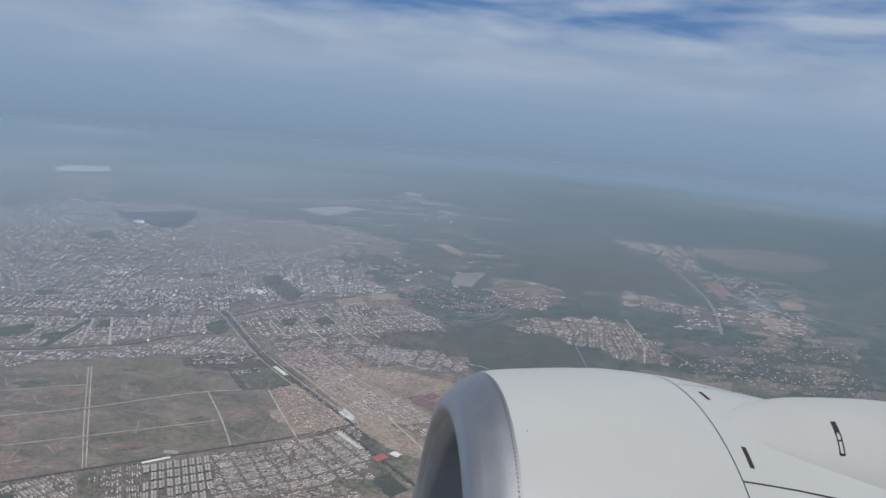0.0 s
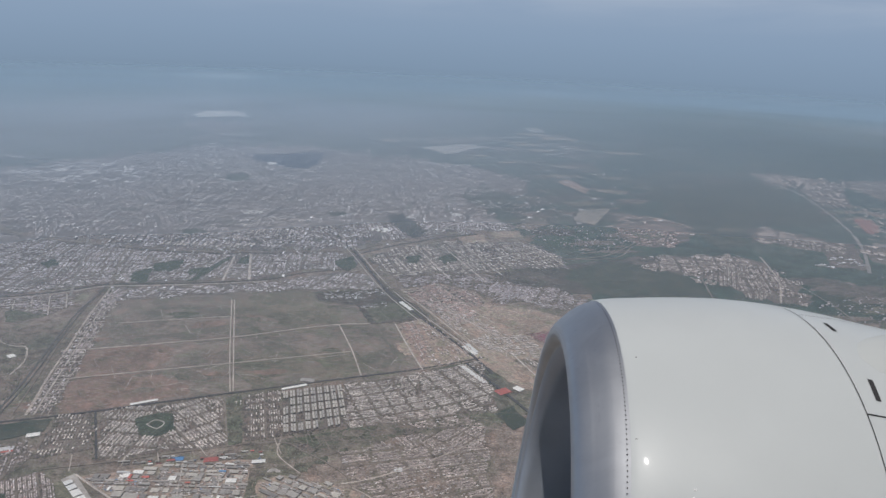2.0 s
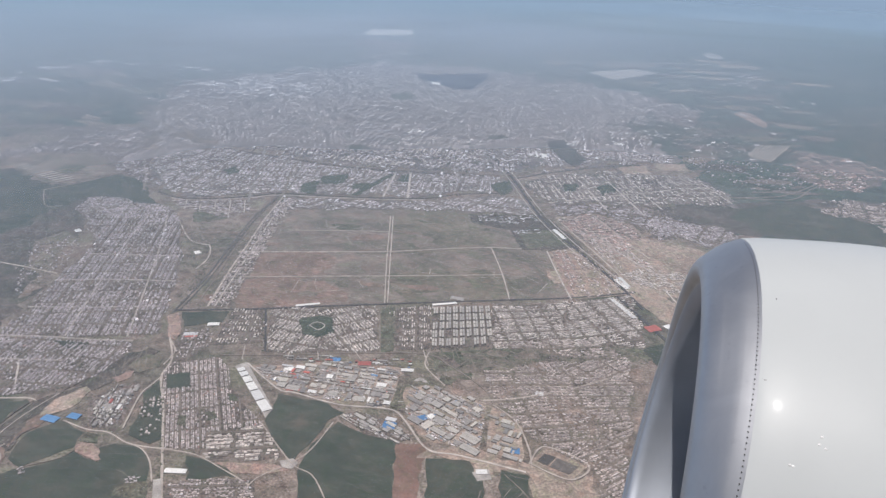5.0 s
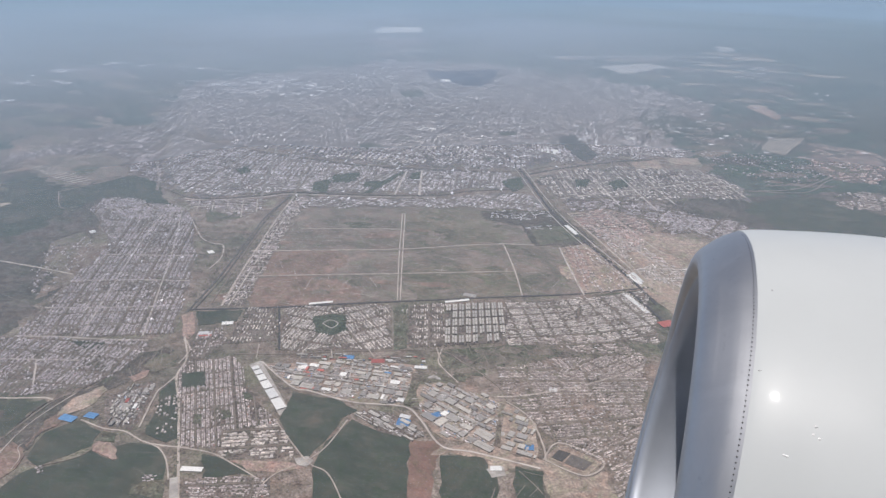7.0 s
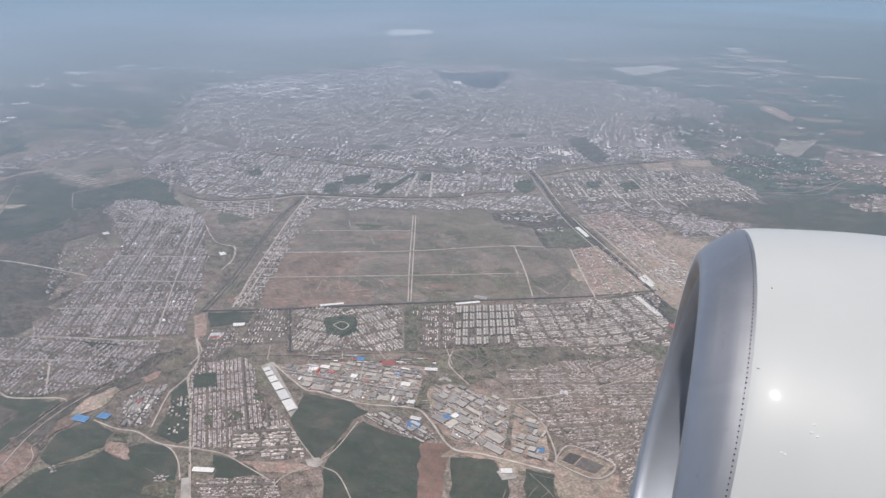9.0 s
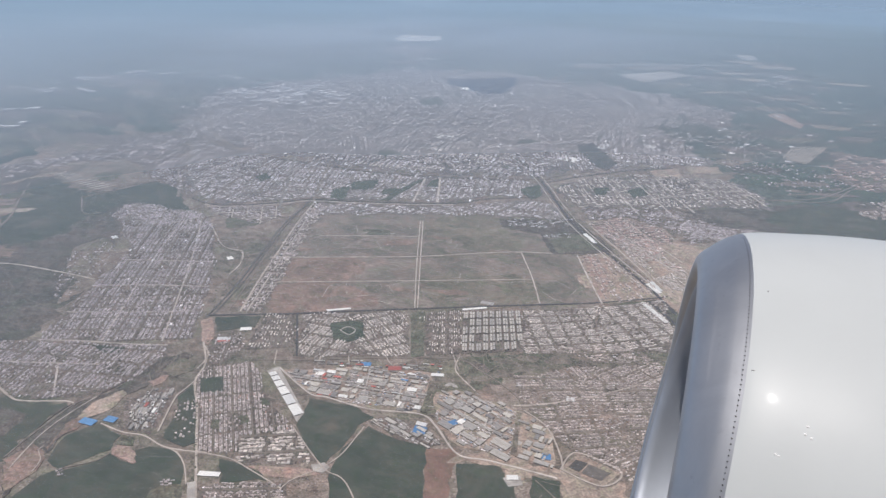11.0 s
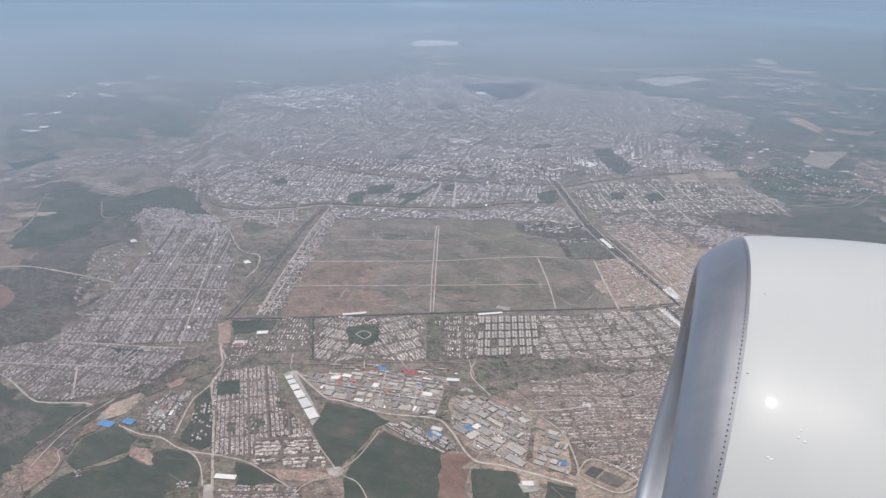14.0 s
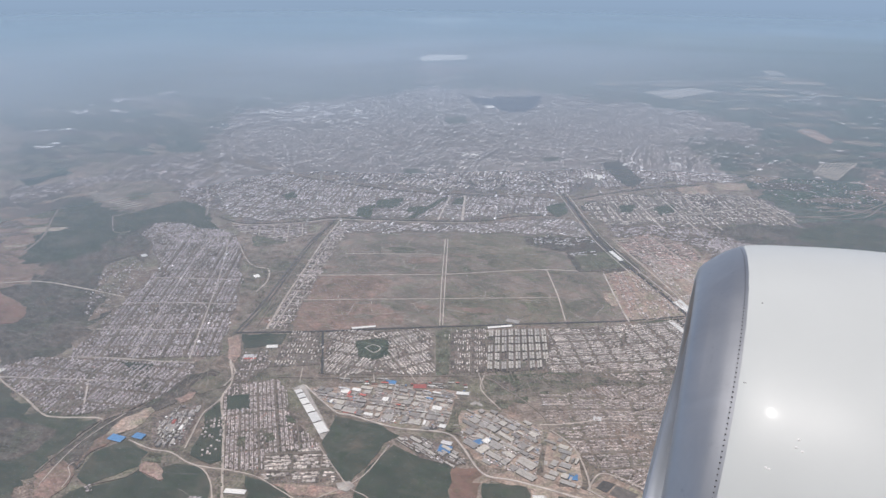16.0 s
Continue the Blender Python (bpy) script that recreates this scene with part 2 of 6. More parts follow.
def boxes(name, cx, cy, w, d, h, turn, mats, z0=-0.2):
    """Many small buildings joined: four walls and a flat roof each."""
    n = len(cx)
    sx, sy = np.array([-1, 1, 1, -1]) / 2, np.array([-1, -1, 1, 1]) / 2
    c, s = np.cos(turn)[:, None], np.sin(turn)[:, None]
    lx, ly = w[:, None] * sx, d[:, None] * sy
    px, py = cx[:, None] + lx * c - ly * s, cy[:, None] + lx * s + ly * c
    v = np.empty((n, 8, 3), np.float32)
    v[:, :4, 0] = v[:, 4:, 0] = px
    v[:, :4, 1] = v[:, 4:, 1] = py
    v[:, :4, 2], v[:, 4:, 2] = z0, h[:, None]
    quad = np.array([[4, 5, 6, 7], [0, 1, 5, 4], [1, 2, 6, 5], [2, 3, 7, 6], [3, 0, 4, 7]])
    f = (quad[None] + 8 * np.arange(n)[:, None, None]).reshape(-1)
    me = bpy.data.meshes.new(name)
    me.vertices.add(8 * n)
    me.vertices.foreach_set("co", v.reshape(-1))
    me.loops.add(20 * n)
    me.loops.foreach_set("vertex_index", f.astype(np.int32))
    me.polygons.add(5 * n)
    me.polygons.foreach_set("loop_start", np.arange(0, 20 * n, 4, dtype=np.int32))
    me.polygons.foreach_set("material_index", np.tile(np.array([0, 1, 1, 1, 1], np.int32), n))
    me.update(calc_edges=True)
    for m in mats:
        me.materials.append(m)
    return new(name, me)


def houses(name, cx, cy, w, d, h, turn, mats, z0=-0.2):
    """Many small houses joined: four walls and two roof slopes each, the ridge along w."""
    n = len(cx)
    sx, sy = np.array([-1, 1, 1, -1]) / 2, np.array([-1, -1, 1, 1]) / 2
    c, s = np.cos(turn)[:, None], np.sin(turn)[:, None]
    lx = np.concatenate([w[:, None] * sx, w[:, None] * sx, w[:, None] * np.array([-0.5, 0.5])], 1)
    ly = np.concatenate([d[:, None] * sy, d[:, None] * sy, np.zeros((n, 2))], 1)
    v = np.empty((n, 10, 3), np.float32)
    v[:, :, 0], v[:, :, 1] = cx[:, None] + lx * c - ly * s, cy[:, None] + lx * s + ly * c
    v[:, :4, 2], v[:, 4:8, 2], v[:, 8:, 2] = z0, h[:, None], (h + 0.28 * d)[:, None]
    face = [4, 5, 9, 8, 6, 7, 8, 9, 0, 1, 5, 4, 2, 3, 7, 6, 1, 2, 6, 9, 5, 3, 0, 4, 8, 7]
    start, slot = [0, 4, 8, 12, 16, 21], [0, 0, 1, 1, 1, 1]
    f = (np.array(face)[None] + 10 * np.arange(n)[:, None]).reshape(-1)
    me = bpy.data.meshes.new(name)
    me.vertices.add(10 * n)
    me.vertices.foreach_set("co", v.reshape(-1))
    me.loops.add(26 * n)
    me.loops.foreach_set("vertex_index", f.astype(np.int32))
    me.polygons.add(6 * n)
    me.polygons.foreach_set("loop_start", (np.array(start)[None] + 26 * np.arange(n)[:, None]).reshape(-1).astype(np.int32))
    me.polygons.foreach_set("material_index", np.tile(np.array(slot, np.int32), n))
    me.update(calc_edges=True)
    for m in mats:
        me.materials.append(m)
    return new(name, me)


def clumps(name, label, cx, cy, r, seed):
    """Tree crowns: uneven little heaps of leaves."""
    rng = np.random.default_rng(seed)
    n = len(cx)
    ring = np.arange(5) * 2 * np.pi / 5
    v = np.empty((n, 11, 3))
    for lvl, (kr, kz) in enumerate(((1.0, 0.35), (0.72, 0.85))):
        rad = r[:, None] * kr * rng.uniform(0.65, 1.25, (n, 5))
        v[:, lvl * 5:lvl * 5 + 5, 0] = cx[:, None] + rad * np.cos(ring + lvl * 0.6)
        v[:, lvl * 5:lvl * 5 + 5, 1] = cy[:, None] + rad * np.sin(ring + lvl * 0.6)
        v[:, lvl * 5:lvl * 5 + 5, 2] = 0.2 + r[:, None] * kz * rng.uniform(0.7, 1.3, (n, 5))
    v[:, 10] = np.stack([cx, cy, 0.2 + 1.15 * r], 1)
    tri = []
    for i in range(5):
        j = (i + 1) % 5
        tri += [(i, j, 5 + i), (j, 5 + j, 5 + i), (5 + i, 5 + j, 10)]
    f = (np.array(tri)[None] + 11 * np.arange(n)[:, None, None]).reshape(-1)
    me = bpy.data.meshes.new(name)
    me.vertices.add(11 * n)
    me.vertices.foreach_set("co", v.astype(np.float32).reshape(-1))
    me.loops.add(len(f))
    me.loops.foreach_set("vertex_index", f.astype(np.int32))
    me.polygons.add(len(f) // 3)
    me.polygons.foreach_set("loop_start", np.arange(0, len(f), 3, dtype=np.int32))
    me.update(calc_edges=True)
    me.materials.append(LEAF)
    return tagged(new(name, me), label, "trees", kind="stuff")


def town(label, pts, along, pitch, cross, lot, fill=0.85, roof=None, ground="yard", seed=1, cells=1, turn=0.1, trees=0.0, high=(0.7, 1.3), deep=0.3, lane="faint", level=2, rag=0, every=4):
    """Houses in two rows between parallel streets. pitch: from street to street, cross: from cross street to cross street, lot: along the street."""
    rng = np.random.default_rng(seed)
    roof = roof or ROOF_OLD
    ground = YARD if ground == "yard" else ground
    lane = FAINT if lane == "faint" else lane
    if ground:
        patch("quarter_ground", label, pts, ground, level, *((30, rag * 2.5) if rag else (12, 6) if cells > 1 else (9, 1.2)))
    P = np.array(pts, float)
    way = math.atan2(along[1][1] - along[0][1], along[1][0] - along[0][0])
    mx, my = rng.uniform(P[:, 0].min(), P[:, 0].max(), cells), rng.uniform(P[:, 1].min(), P[:, 1].max(), cells)
    got, paved = [], []
    for i in range(cells):
        a = way + (0 if cells == 1 else rng.normal(0, turn) + rng.choice((0, 0, 0, math.pi / 2)))
        ax, ay = math.cos(a), math.sin(a)
        u, v = P @ np.array([ax, ay]), P @ np.array([-ay, ax])
        gap = pitch * rng.uniform(0.9, 1.12) if cells > 1 else pitch
        count = np.arange(int((v.max() - v.min()) / gap) + 3)
        group = rng.integers(0, 2, len(count) // every + 2).cumsum() + np.arange(len(count) // every + 2)
        street = v.min() - gap + count * gap + group[count // every] * gap * 0.36
        main = street[::every] - gap * 0.18
        near = min(0.36, 0.16 + deep * 0.5)
        rows = np.concatenate([street + gap * near, street + gap * (1 - near)])
        line = np.arange(u.min(), u.max(), lot)
        U, V = np.meshgrid(line, rows)
        U = U + rng.uniform(0, lot, (len(rows), 1)) + rng.normal(0, lot * 0.05, U.shape)
        V = V + rng.normal(0, gap * 0.012, V.shape)
        U, V = U.ravel(), V.ravel()
        free = np.abs((U - u.min()) % cross - cross / 2) < cross / 2 - max(lot * 0.55, gap * 0.3)
        bi, bj = ((U - u.min()) // cross).astype(int), ((V - v.min() + gap) // (gap * 3)).astype(int)
        mood = rng.random((bi.max() + 2, bj.max() + 2))[bi, bj]
        x, y = U * ax - V * ay, U * ay + V * ax
        mine = free if cells == 1 else free & (((x[:, None] - mx) ** 2 + (y[:, None] - my) ** 2).argmin(1) == i)
        got.append(np.stack([x[mine], y[mine], mood[mine], np.full(mine.sum(), a), np.full(mine.sum(), gap)]))
        if lane:
            step = np.arange(u.min(), u.max(), cross / 3) + cross / 6
            su, sv = np.meshgrid(step, street)
            mu, mv = np.meshgrid(step, main)
            cu, cv = np.meshgrid(np.arange(u.min(), u.max(), cross), np.arange(v.min(), v.max(), gap) + gap / 2)
            U, V = np.concatenate([su.ravel(), mu.ravel(), cu.ravel()]), np.concatenate([sv.ravel(), mv.ravel(), cv.ravel()])
            w = np.concatenate([np.full(su.size + mu.size, cross / 3), np.full(cu.size, gap * 0.24)])
            d = np.concatenate([np.full(su.size, gap * 0.12), np.full(mu.size, gap * 0.24), np.full(cu.size, gap)])
            x, y = U * ax - V * ay, U * ay + V * ax
            mine = np.ones(len(x), bool) if cells == 1 else ((x[:, None] - mx) ** 2 + (y[:, None] - my) ** 2).argmin(1) == i
            paved.append(np.stack([x, y, w, d, np.full(len(x), a)])[:, mine])
    x, y, mood, facing, gap = np.concatenate(got, 1)
    soft = np.sin(x * 0.031 + seed) * np.sin(y * 0.037 + 2 * seed) + 0.6 * np.sin(x * 0.09 + y * 0.07)
    sway = max(lot * 1.2, rag)
    keep = inside(pts, x + sway * (np.sin(y * 0.11 + seed) + (rag > 0) * np.sin(y * 0.037)), y + sway * (np.sin(x * 0.1) + (rag > 0) * np.sin(x * 0.041 + seed))) & (rng.random(len(x)) < np.where(mood < 0.1, fill * 0.4, fill) * np.where(soft > 0.8, 0.55, 1.0))
    for hole in BARE:
        keep &= ~inside(hole, x, y)
    x, y, mood, facing, gap = (k[keep] for k in (x, y, mood, facing, gap))
    n = len(x)
    w = lot * rng.uniform(0.62, 1.06, n)
    d = gap * deep * rng.uniform(0.82, 1.12, n)
    ob = (houses if roof in (ROOF_TOWN, ROOF_EARTH, ROOF_PLUM, ROOF_OLD, ROOF_PINK) else boxes)("quarter_houses", x, y, w, d, rng.uniform(*high, n), facing + rng.normal(0, 0.02, n), (roof, WALLS))
    tagged(ob, label, "houses", kind="stuff")
    if pitch < 9 and ground:
        i = np.nonzero(rng.random(n) < 0.7)[0]
        m = len(i)
        off, along_it = rng.uniform(0.62, 1.0, m) * d[i] * rng.choice((-1, 1), m), rng.uniform(-0.4, 0.4, m) * lot
        c, s = np.cos(facing[i]), np.sin(facing[i])
        tagged(boxes("sheds_and_yard_walls", x[i] + along_it * c - off * s, y[i] + along_it * s + off * c, lot * rng.uniform(0.12, 0.45, m), d[i] * rng.uniform(0.15, 0.5, m), rng.uniform(0.5, 0.9, m), facing[i], (roof, WALLS)), "small sheds and walls in the yards", "sheds", kind="stuff")
    if lane:
        sx, sy, sw, sd, sa = np.concatenate(paved, 1)
        ok = inside(pts, sx, sy) & (rng.random(len(sx)) < 0.9)
        for hole in BARE:
            ok &= ~inside(hole, sx, sy)
        m = int(ok.sum())
        z = 0.12 * level + 0.2 + rng.uniform(0, 0.06, m)
        tagged(boxes("street_grid", sx[ok], sy[ok], sw[ok], sd[ok], z, sa[ok], (lane, lane)), "dusty streets between the rows of houses", "streets", kind="stuff")
    if trees:
        m = int(n * trees)
        i = rng.integers(0, n, m)
        off = rng.normal(0, 0.22, m) * gap[i]
        clumps("quarter_trees", "dark green trees between the houses", x[i] + off, y[i] + rng.normal(0, 0.22, m) * gap[i], rng.uniform(0.5, 1.3, m) * min(pitch * 0.15, 0.95), seed)
    return ob


def works(label, ends, seed):
    """A short line of bright works sheds far away."""
    rng = np.random.default_rng(seed)
    a, b = np.array(ends[0], float), np.array(ends[1], float)
    n = max(3, int(np.linalg.norm(b - a) / 28))
    k = rng.random(n)
    far = np.linalg.norm(a)
    x, y = a[0] + (b[0] - a[0]) * k + rng.normal(0, 6, n), a[1] + (b[1] - a[1]) * k + rng.normal(0, far * 0.012, n)
    turn = np.full(n, math.atan2(b[1] - a[1], b[0] - a[0])) + rng.normal(0, 0.15, n)
    tagged(boxes("works_sheds", x, y, rng.uniform(8, 30, n), rng.uniform(7, 16, n), rng.uniform(3, 6, n), turn, (ROOF_WHITE, WALLS)), label, "sheds", kind="stuff")


# ---- ground, painted haze sheet and sky ----
bm = bmesh.new()
bmesh.ops.create_circle(bm, cap_ends=True, segments=96, radius=4700)
tagged(link("ground", bm, EARTH), "dry brown-green plain reaching the hazy horizon", "ground", kind="structure")


bm = bmesh.new()
rim, edge = [], []
for k in range(240):
    a = math.tau * k / 240
    inner = 2050 - 900 * max(0.0, math.cos(a - 0.75)) ** 2 + 160 * math.sin(5 * a) + 90 * math.sin(17 * a + 1) + 60 * math.sin(41 * a)
    rim.append(bm.verts.new((inner * math.cos(a), inner * math.sin(a), 0.06)))
    edge.append(bm.verts.new((4690 * math.cos(a), 4690 * math.sin(a), 0.06)))
for k in range(240):
    bm.faces.new((rim[k - 1], edge[k - 1], edge[k], rim[k]))
bmesh.ops.recalc_face_normals(bm, faces=bm.faces)
tagged(link("far_plain", bm, FARPLAIN), "dark green far plain fading into haze", "ground", kind="structure")


# Haze imitated by one flat sheet, its opacity and colour painted by distance.
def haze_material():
    m = bpy.data.materials.new("painted_haze")
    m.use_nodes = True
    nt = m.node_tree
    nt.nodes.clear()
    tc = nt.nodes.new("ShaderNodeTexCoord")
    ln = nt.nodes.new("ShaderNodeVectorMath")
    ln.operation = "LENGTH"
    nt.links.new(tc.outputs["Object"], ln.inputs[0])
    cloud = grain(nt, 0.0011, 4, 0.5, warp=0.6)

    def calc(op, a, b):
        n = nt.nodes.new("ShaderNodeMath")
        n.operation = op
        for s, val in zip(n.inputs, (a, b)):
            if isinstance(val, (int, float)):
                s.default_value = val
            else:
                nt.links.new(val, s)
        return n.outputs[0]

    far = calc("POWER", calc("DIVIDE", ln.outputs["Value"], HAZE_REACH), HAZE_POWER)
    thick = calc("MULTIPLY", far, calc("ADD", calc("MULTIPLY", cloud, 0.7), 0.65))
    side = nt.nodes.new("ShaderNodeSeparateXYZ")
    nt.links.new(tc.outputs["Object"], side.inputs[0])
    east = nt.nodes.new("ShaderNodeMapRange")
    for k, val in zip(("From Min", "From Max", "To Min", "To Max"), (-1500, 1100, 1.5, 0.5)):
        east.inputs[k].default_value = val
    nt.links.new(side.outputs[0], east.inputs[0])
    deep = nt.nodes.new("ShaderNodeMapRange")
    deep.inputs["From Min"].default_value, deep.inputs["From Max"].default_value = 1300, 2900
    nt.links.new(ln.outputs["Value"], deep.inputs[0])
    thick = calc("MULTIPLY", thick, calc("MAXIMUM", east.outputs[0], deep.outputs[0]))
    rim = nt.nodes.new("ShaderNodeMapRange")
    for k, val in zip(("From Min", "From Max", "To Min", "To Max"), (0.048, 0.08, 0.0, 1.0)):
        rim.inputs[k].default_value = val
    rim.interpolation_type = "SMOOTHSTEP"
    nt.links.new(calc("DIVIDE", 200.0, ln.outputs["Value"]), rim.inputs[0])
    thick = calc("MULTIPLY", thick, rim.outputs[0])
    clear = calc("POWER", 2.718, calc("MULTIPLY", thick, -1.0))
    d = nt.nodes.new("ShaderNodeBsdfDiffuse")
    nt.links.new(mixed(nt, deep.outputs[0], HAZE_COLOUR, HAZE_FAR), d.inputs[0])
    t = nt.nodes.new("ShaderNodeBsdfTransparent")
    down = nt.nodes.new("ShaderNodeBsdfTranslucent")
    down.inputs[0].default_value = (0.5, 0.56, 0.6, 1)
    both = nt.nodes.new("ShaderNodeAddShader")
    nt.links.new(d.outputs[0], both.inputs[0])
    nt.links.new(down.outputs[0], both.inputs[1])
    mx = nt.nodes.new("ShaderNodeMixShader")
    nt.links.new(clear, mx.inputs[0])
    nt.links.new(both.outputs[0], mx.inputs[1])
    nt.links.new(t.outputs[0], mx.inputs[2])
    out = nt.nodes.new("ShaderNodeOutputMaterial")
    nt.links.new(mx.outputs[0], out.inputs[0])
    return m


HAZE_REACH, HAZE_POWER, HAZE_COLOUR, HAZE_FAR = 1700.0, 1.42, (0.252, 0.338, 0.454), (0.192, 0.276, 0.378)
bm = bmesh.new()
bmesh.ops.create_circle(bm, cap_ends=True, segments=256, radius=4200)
haze = tagged(link("haze_sheet", bm, haze_material()), "flat translucent sheet painted as blue-grey haze over the plain", "haze", kind="stuff")
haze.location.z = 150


def backdrop_material():
    m = bpy.data.materials.new("far_sky")
    m.use_nodes = True
    nt = m.node_tree
    nt.nodes.clear()
    tc = nt.nodes.new("ShaderNodeTexCoord")
    sp = nt.nodes.new("ShaderNodeSeparateXYZ")
    nt.links.new(tc.outputs["Object"], sp.inputs[0])
    mr = nt.nodes.new("ShaderNodeMapRange")
    mr.inputs["From Min"].default_value, mr.inputs["From Max"].default_value = 0, 1400
    nt.links.new(sp.outputs["Z"], mr.inputs[0])
    base = ramp(nt, mr.outputs[0], ((0.0, (0.205, 0.285, 0.372)), (0.05, (0.225, 0.313, 0.417)), (0.11, (0.243, 0.339, 0.458)), (0.25, (0.275, 0.378, 0.512)), (0.39, (0.308, 0.41, 0.55)), (0.52, (0.33, 0.42, 0.55)), (0.59, (0.26, 0.37, 0.54)), (0.67, (0.12, 0.24, 0.47))))
    mp = nt.nodes.new("ShaderNodeMapping")
    mp.inputs["Scale"].default_value = (1, 1, 5)
    nt.links.new(tc.outputs["Object"], mp.inputs[0])
    n = nt.nodes.new("ShaderNodeTexNoise")
    n.inputs["Scale"].default_value, n.inputs["Detail"].default_value, n.inputs["Distortion"].default_value = 0.0011, 4, 0.25
    nt.links.new(mp.outputs[0], n.inputs[0])
    veil = ramp(nt, n.outputs[0], ((0.38, (0, 0, 0)), (0.68, (1, 1, 1))))
    up = ramp(nt, mr.outputs[0], ((0.3, (0, 0, 0)), (0.55, (0.9, 0.9, 0.9))))
    amount = mixed(nt, 1.0, veil, up, "MULTIPLY")
    e = nt.nodes.new("ShaderNodeEmission")
    nt.links.new(mixed(nt, amount, base, (0.46, 0.54, 0.65)), e.inputs[0])
    out = nt.nodes.new("ShaderNodeOutputMaterial")
    nt.links.new(e.outputs[0], out.inputs[0])
    return m


bm = bmesh.new()
bmesh.ops.create_cone(bm, cap_ends=False, segments=256, radius1=4680, radius2=4680, depth=1500)
bmesh.ops.translate(bm, verts=bm.verts, vec=(0, 0, 740))
tagged(link("backdrop", bm, backdrop_material()), "hazy blue-grey sky with streaks of thin cloud", "sky", kind="structure")

# ---- open land ----
patch("field", "dark blue-green farm land beyond the suburbs", [(20, 1863), (339, 2236), (931, 2479), (1746, 2670), (725, 931), (484, 921), (337, 965), (153, 985), (120, 1110), (218, 1295), (40, 1536)], FARPLAIN, 0.7, 30, 12)
patch("field", "dark blue-green farm land east of the city", [(-46, 1738), (117, 2514), (577, 2733), (303, 1239), (131, 1156), (77, 1274), (-8, 1391)], FARPLAIN, 0.9, 30, 12)
patch("field", "dull blue-green land west of the city", [(-1894, 1569), (-1602, 1661), (-1261, 1733), (-1078, 1450), (-1013, 1230), (-1043, 1084), (-1175, 902)], FARPLAIN, 0.9, 30, 12)
patch("field", "dull green and brown pasture beside the town", [(-1098, 831), (-968, 865), (-775, 812), (-673.1, 677.5), (-566.6, 451.2), (-609.6, 412.5), (-674.5, 438.1), (-900, 560)], HEATH, 0.8, 12, 9)
patch("field", "dry fenced steppe fields crossed by dirt tracks", [(-412.3, 564.0), (-456, 711), (-486, 812), (-474, 852), (-367, 904), (-233, 949), (-171, 901), (-143, 838), (-113, 842), (-65, 719), (-129.3, 691.9), (-246.8, 635.4), (-359.4, 581.2)], STEPPE, 1)
patch("field", "greener steppe field crossed by dirt tracks", [(-270, 709), (-154, 760), (-128.5, 696.4), (-245.4, 639.9)], GRASSY, 1.6, 9, 5)
patch("field", "dull green steppe field", [(-330, 884), (-236, 931), (-184, 830), (-294, 773)], GRASSY, 1.7, 9, 5)
patch("field", "reddish dry steppe field", [(-415.7, 625.8), (-345.6, 667.7), (-291.5, 622.6), (-402.2, 566.5)], RUST, 1.5, 12, 9)
patch("field", "reddish dry steppe field", [(-440.4, 694.7), (-356, 734), (-342.4, 675.2), (-422.0, 641.8)], RUST, 1.6, 12, 9)
patch("field", "dark green crop field beside the warehouses", [(-271.2, 453.7), (-235.6, 453.9), (-208.9, 447.3), (-215.1, 433.3), (-216.8, 400.5), (-217.7, 380.0), (-243.3, 393.7), (-261.5, 413.4), (-261.5, 426.6)], CROP, 2)
patch("field", "dark green crop field", [(-214.0, 401.5), (-206.5, 433.4), (-180.8, 427.8), (-156.4, 425.8), (-122.2, 328.3), (-175.4, 309.4), (-213.2, 376.5)], CROP, 2)
patch("field", "bare reddish ploughed field", [(-155.8, 424.0), (-136.1, 431.1), (-128.9, 419.9), (-127.8, 394.6), (-105.8, 334.1), (-123.5, 327.8)], FALLOW, 2, 8, 1.6)
patch("field", "dark green crop field", [(-127.4, 415.1), (-100.8, 428.7), (-84.4, 410.1), (-67.3, 347.8), (-101.9, 335.5)], CROP, 2)
patch("field", "dark green crop field", [(-74.0, 421.4), (-52.7, 421.5), (-35.2, 359.2), (-58.4, 351.0)], CROP, 2)
patch("field", "dark green crop field by the river bed", [(-409.2, 313.1), (-415.7, 326.6), (-418.4, 340.7), (-408.6, 361.7), (-381.2, 356.3), (-375.4, 340.2), (-391.7, 311.1), (-398.8, 299.2), (-399.8, 286.0), (-399.0, 267.9), (-379.3, 250.1), (-313.9, 252.5), (-260.7, 271.4), (-283.9, 302.0), (-301.3, 327.6), (-313.5, 347.0), (-331.2, 356.2), (-350.2, 353.2), (-356.9, 345.7), (-347.7, 331.9), (-359.1, 333.4), (-370.8, 336.1), (-375.3, 325.3), (-389.7, 309.1)], CROP, 2, 8, 1.2)
patch("field", "dull green field beside the works", [(-376.1, 345.9), (-379.1, 356.5), (-367.6, 357.5), (-362.3, 349.7)], MEADOW, 4, 4, 0.8)
patch("field", "grey-green damp ground in the crop", [(-317.0, 307.6), (-313.7, 323.2), (-302.9, 327.1), (-289.5, 309.4)], MEADOW, 3, 5, 1.5)
patch("field", "dark green gardens beside the village street", [(-374.5, 412.5), (-373.0, 437.7), (-348.0, 407.2), (-320.8, 370.0), (-328.0, 361.8), (-347.9, 364.4), (-361.6, 400.6)], CROP, 3)
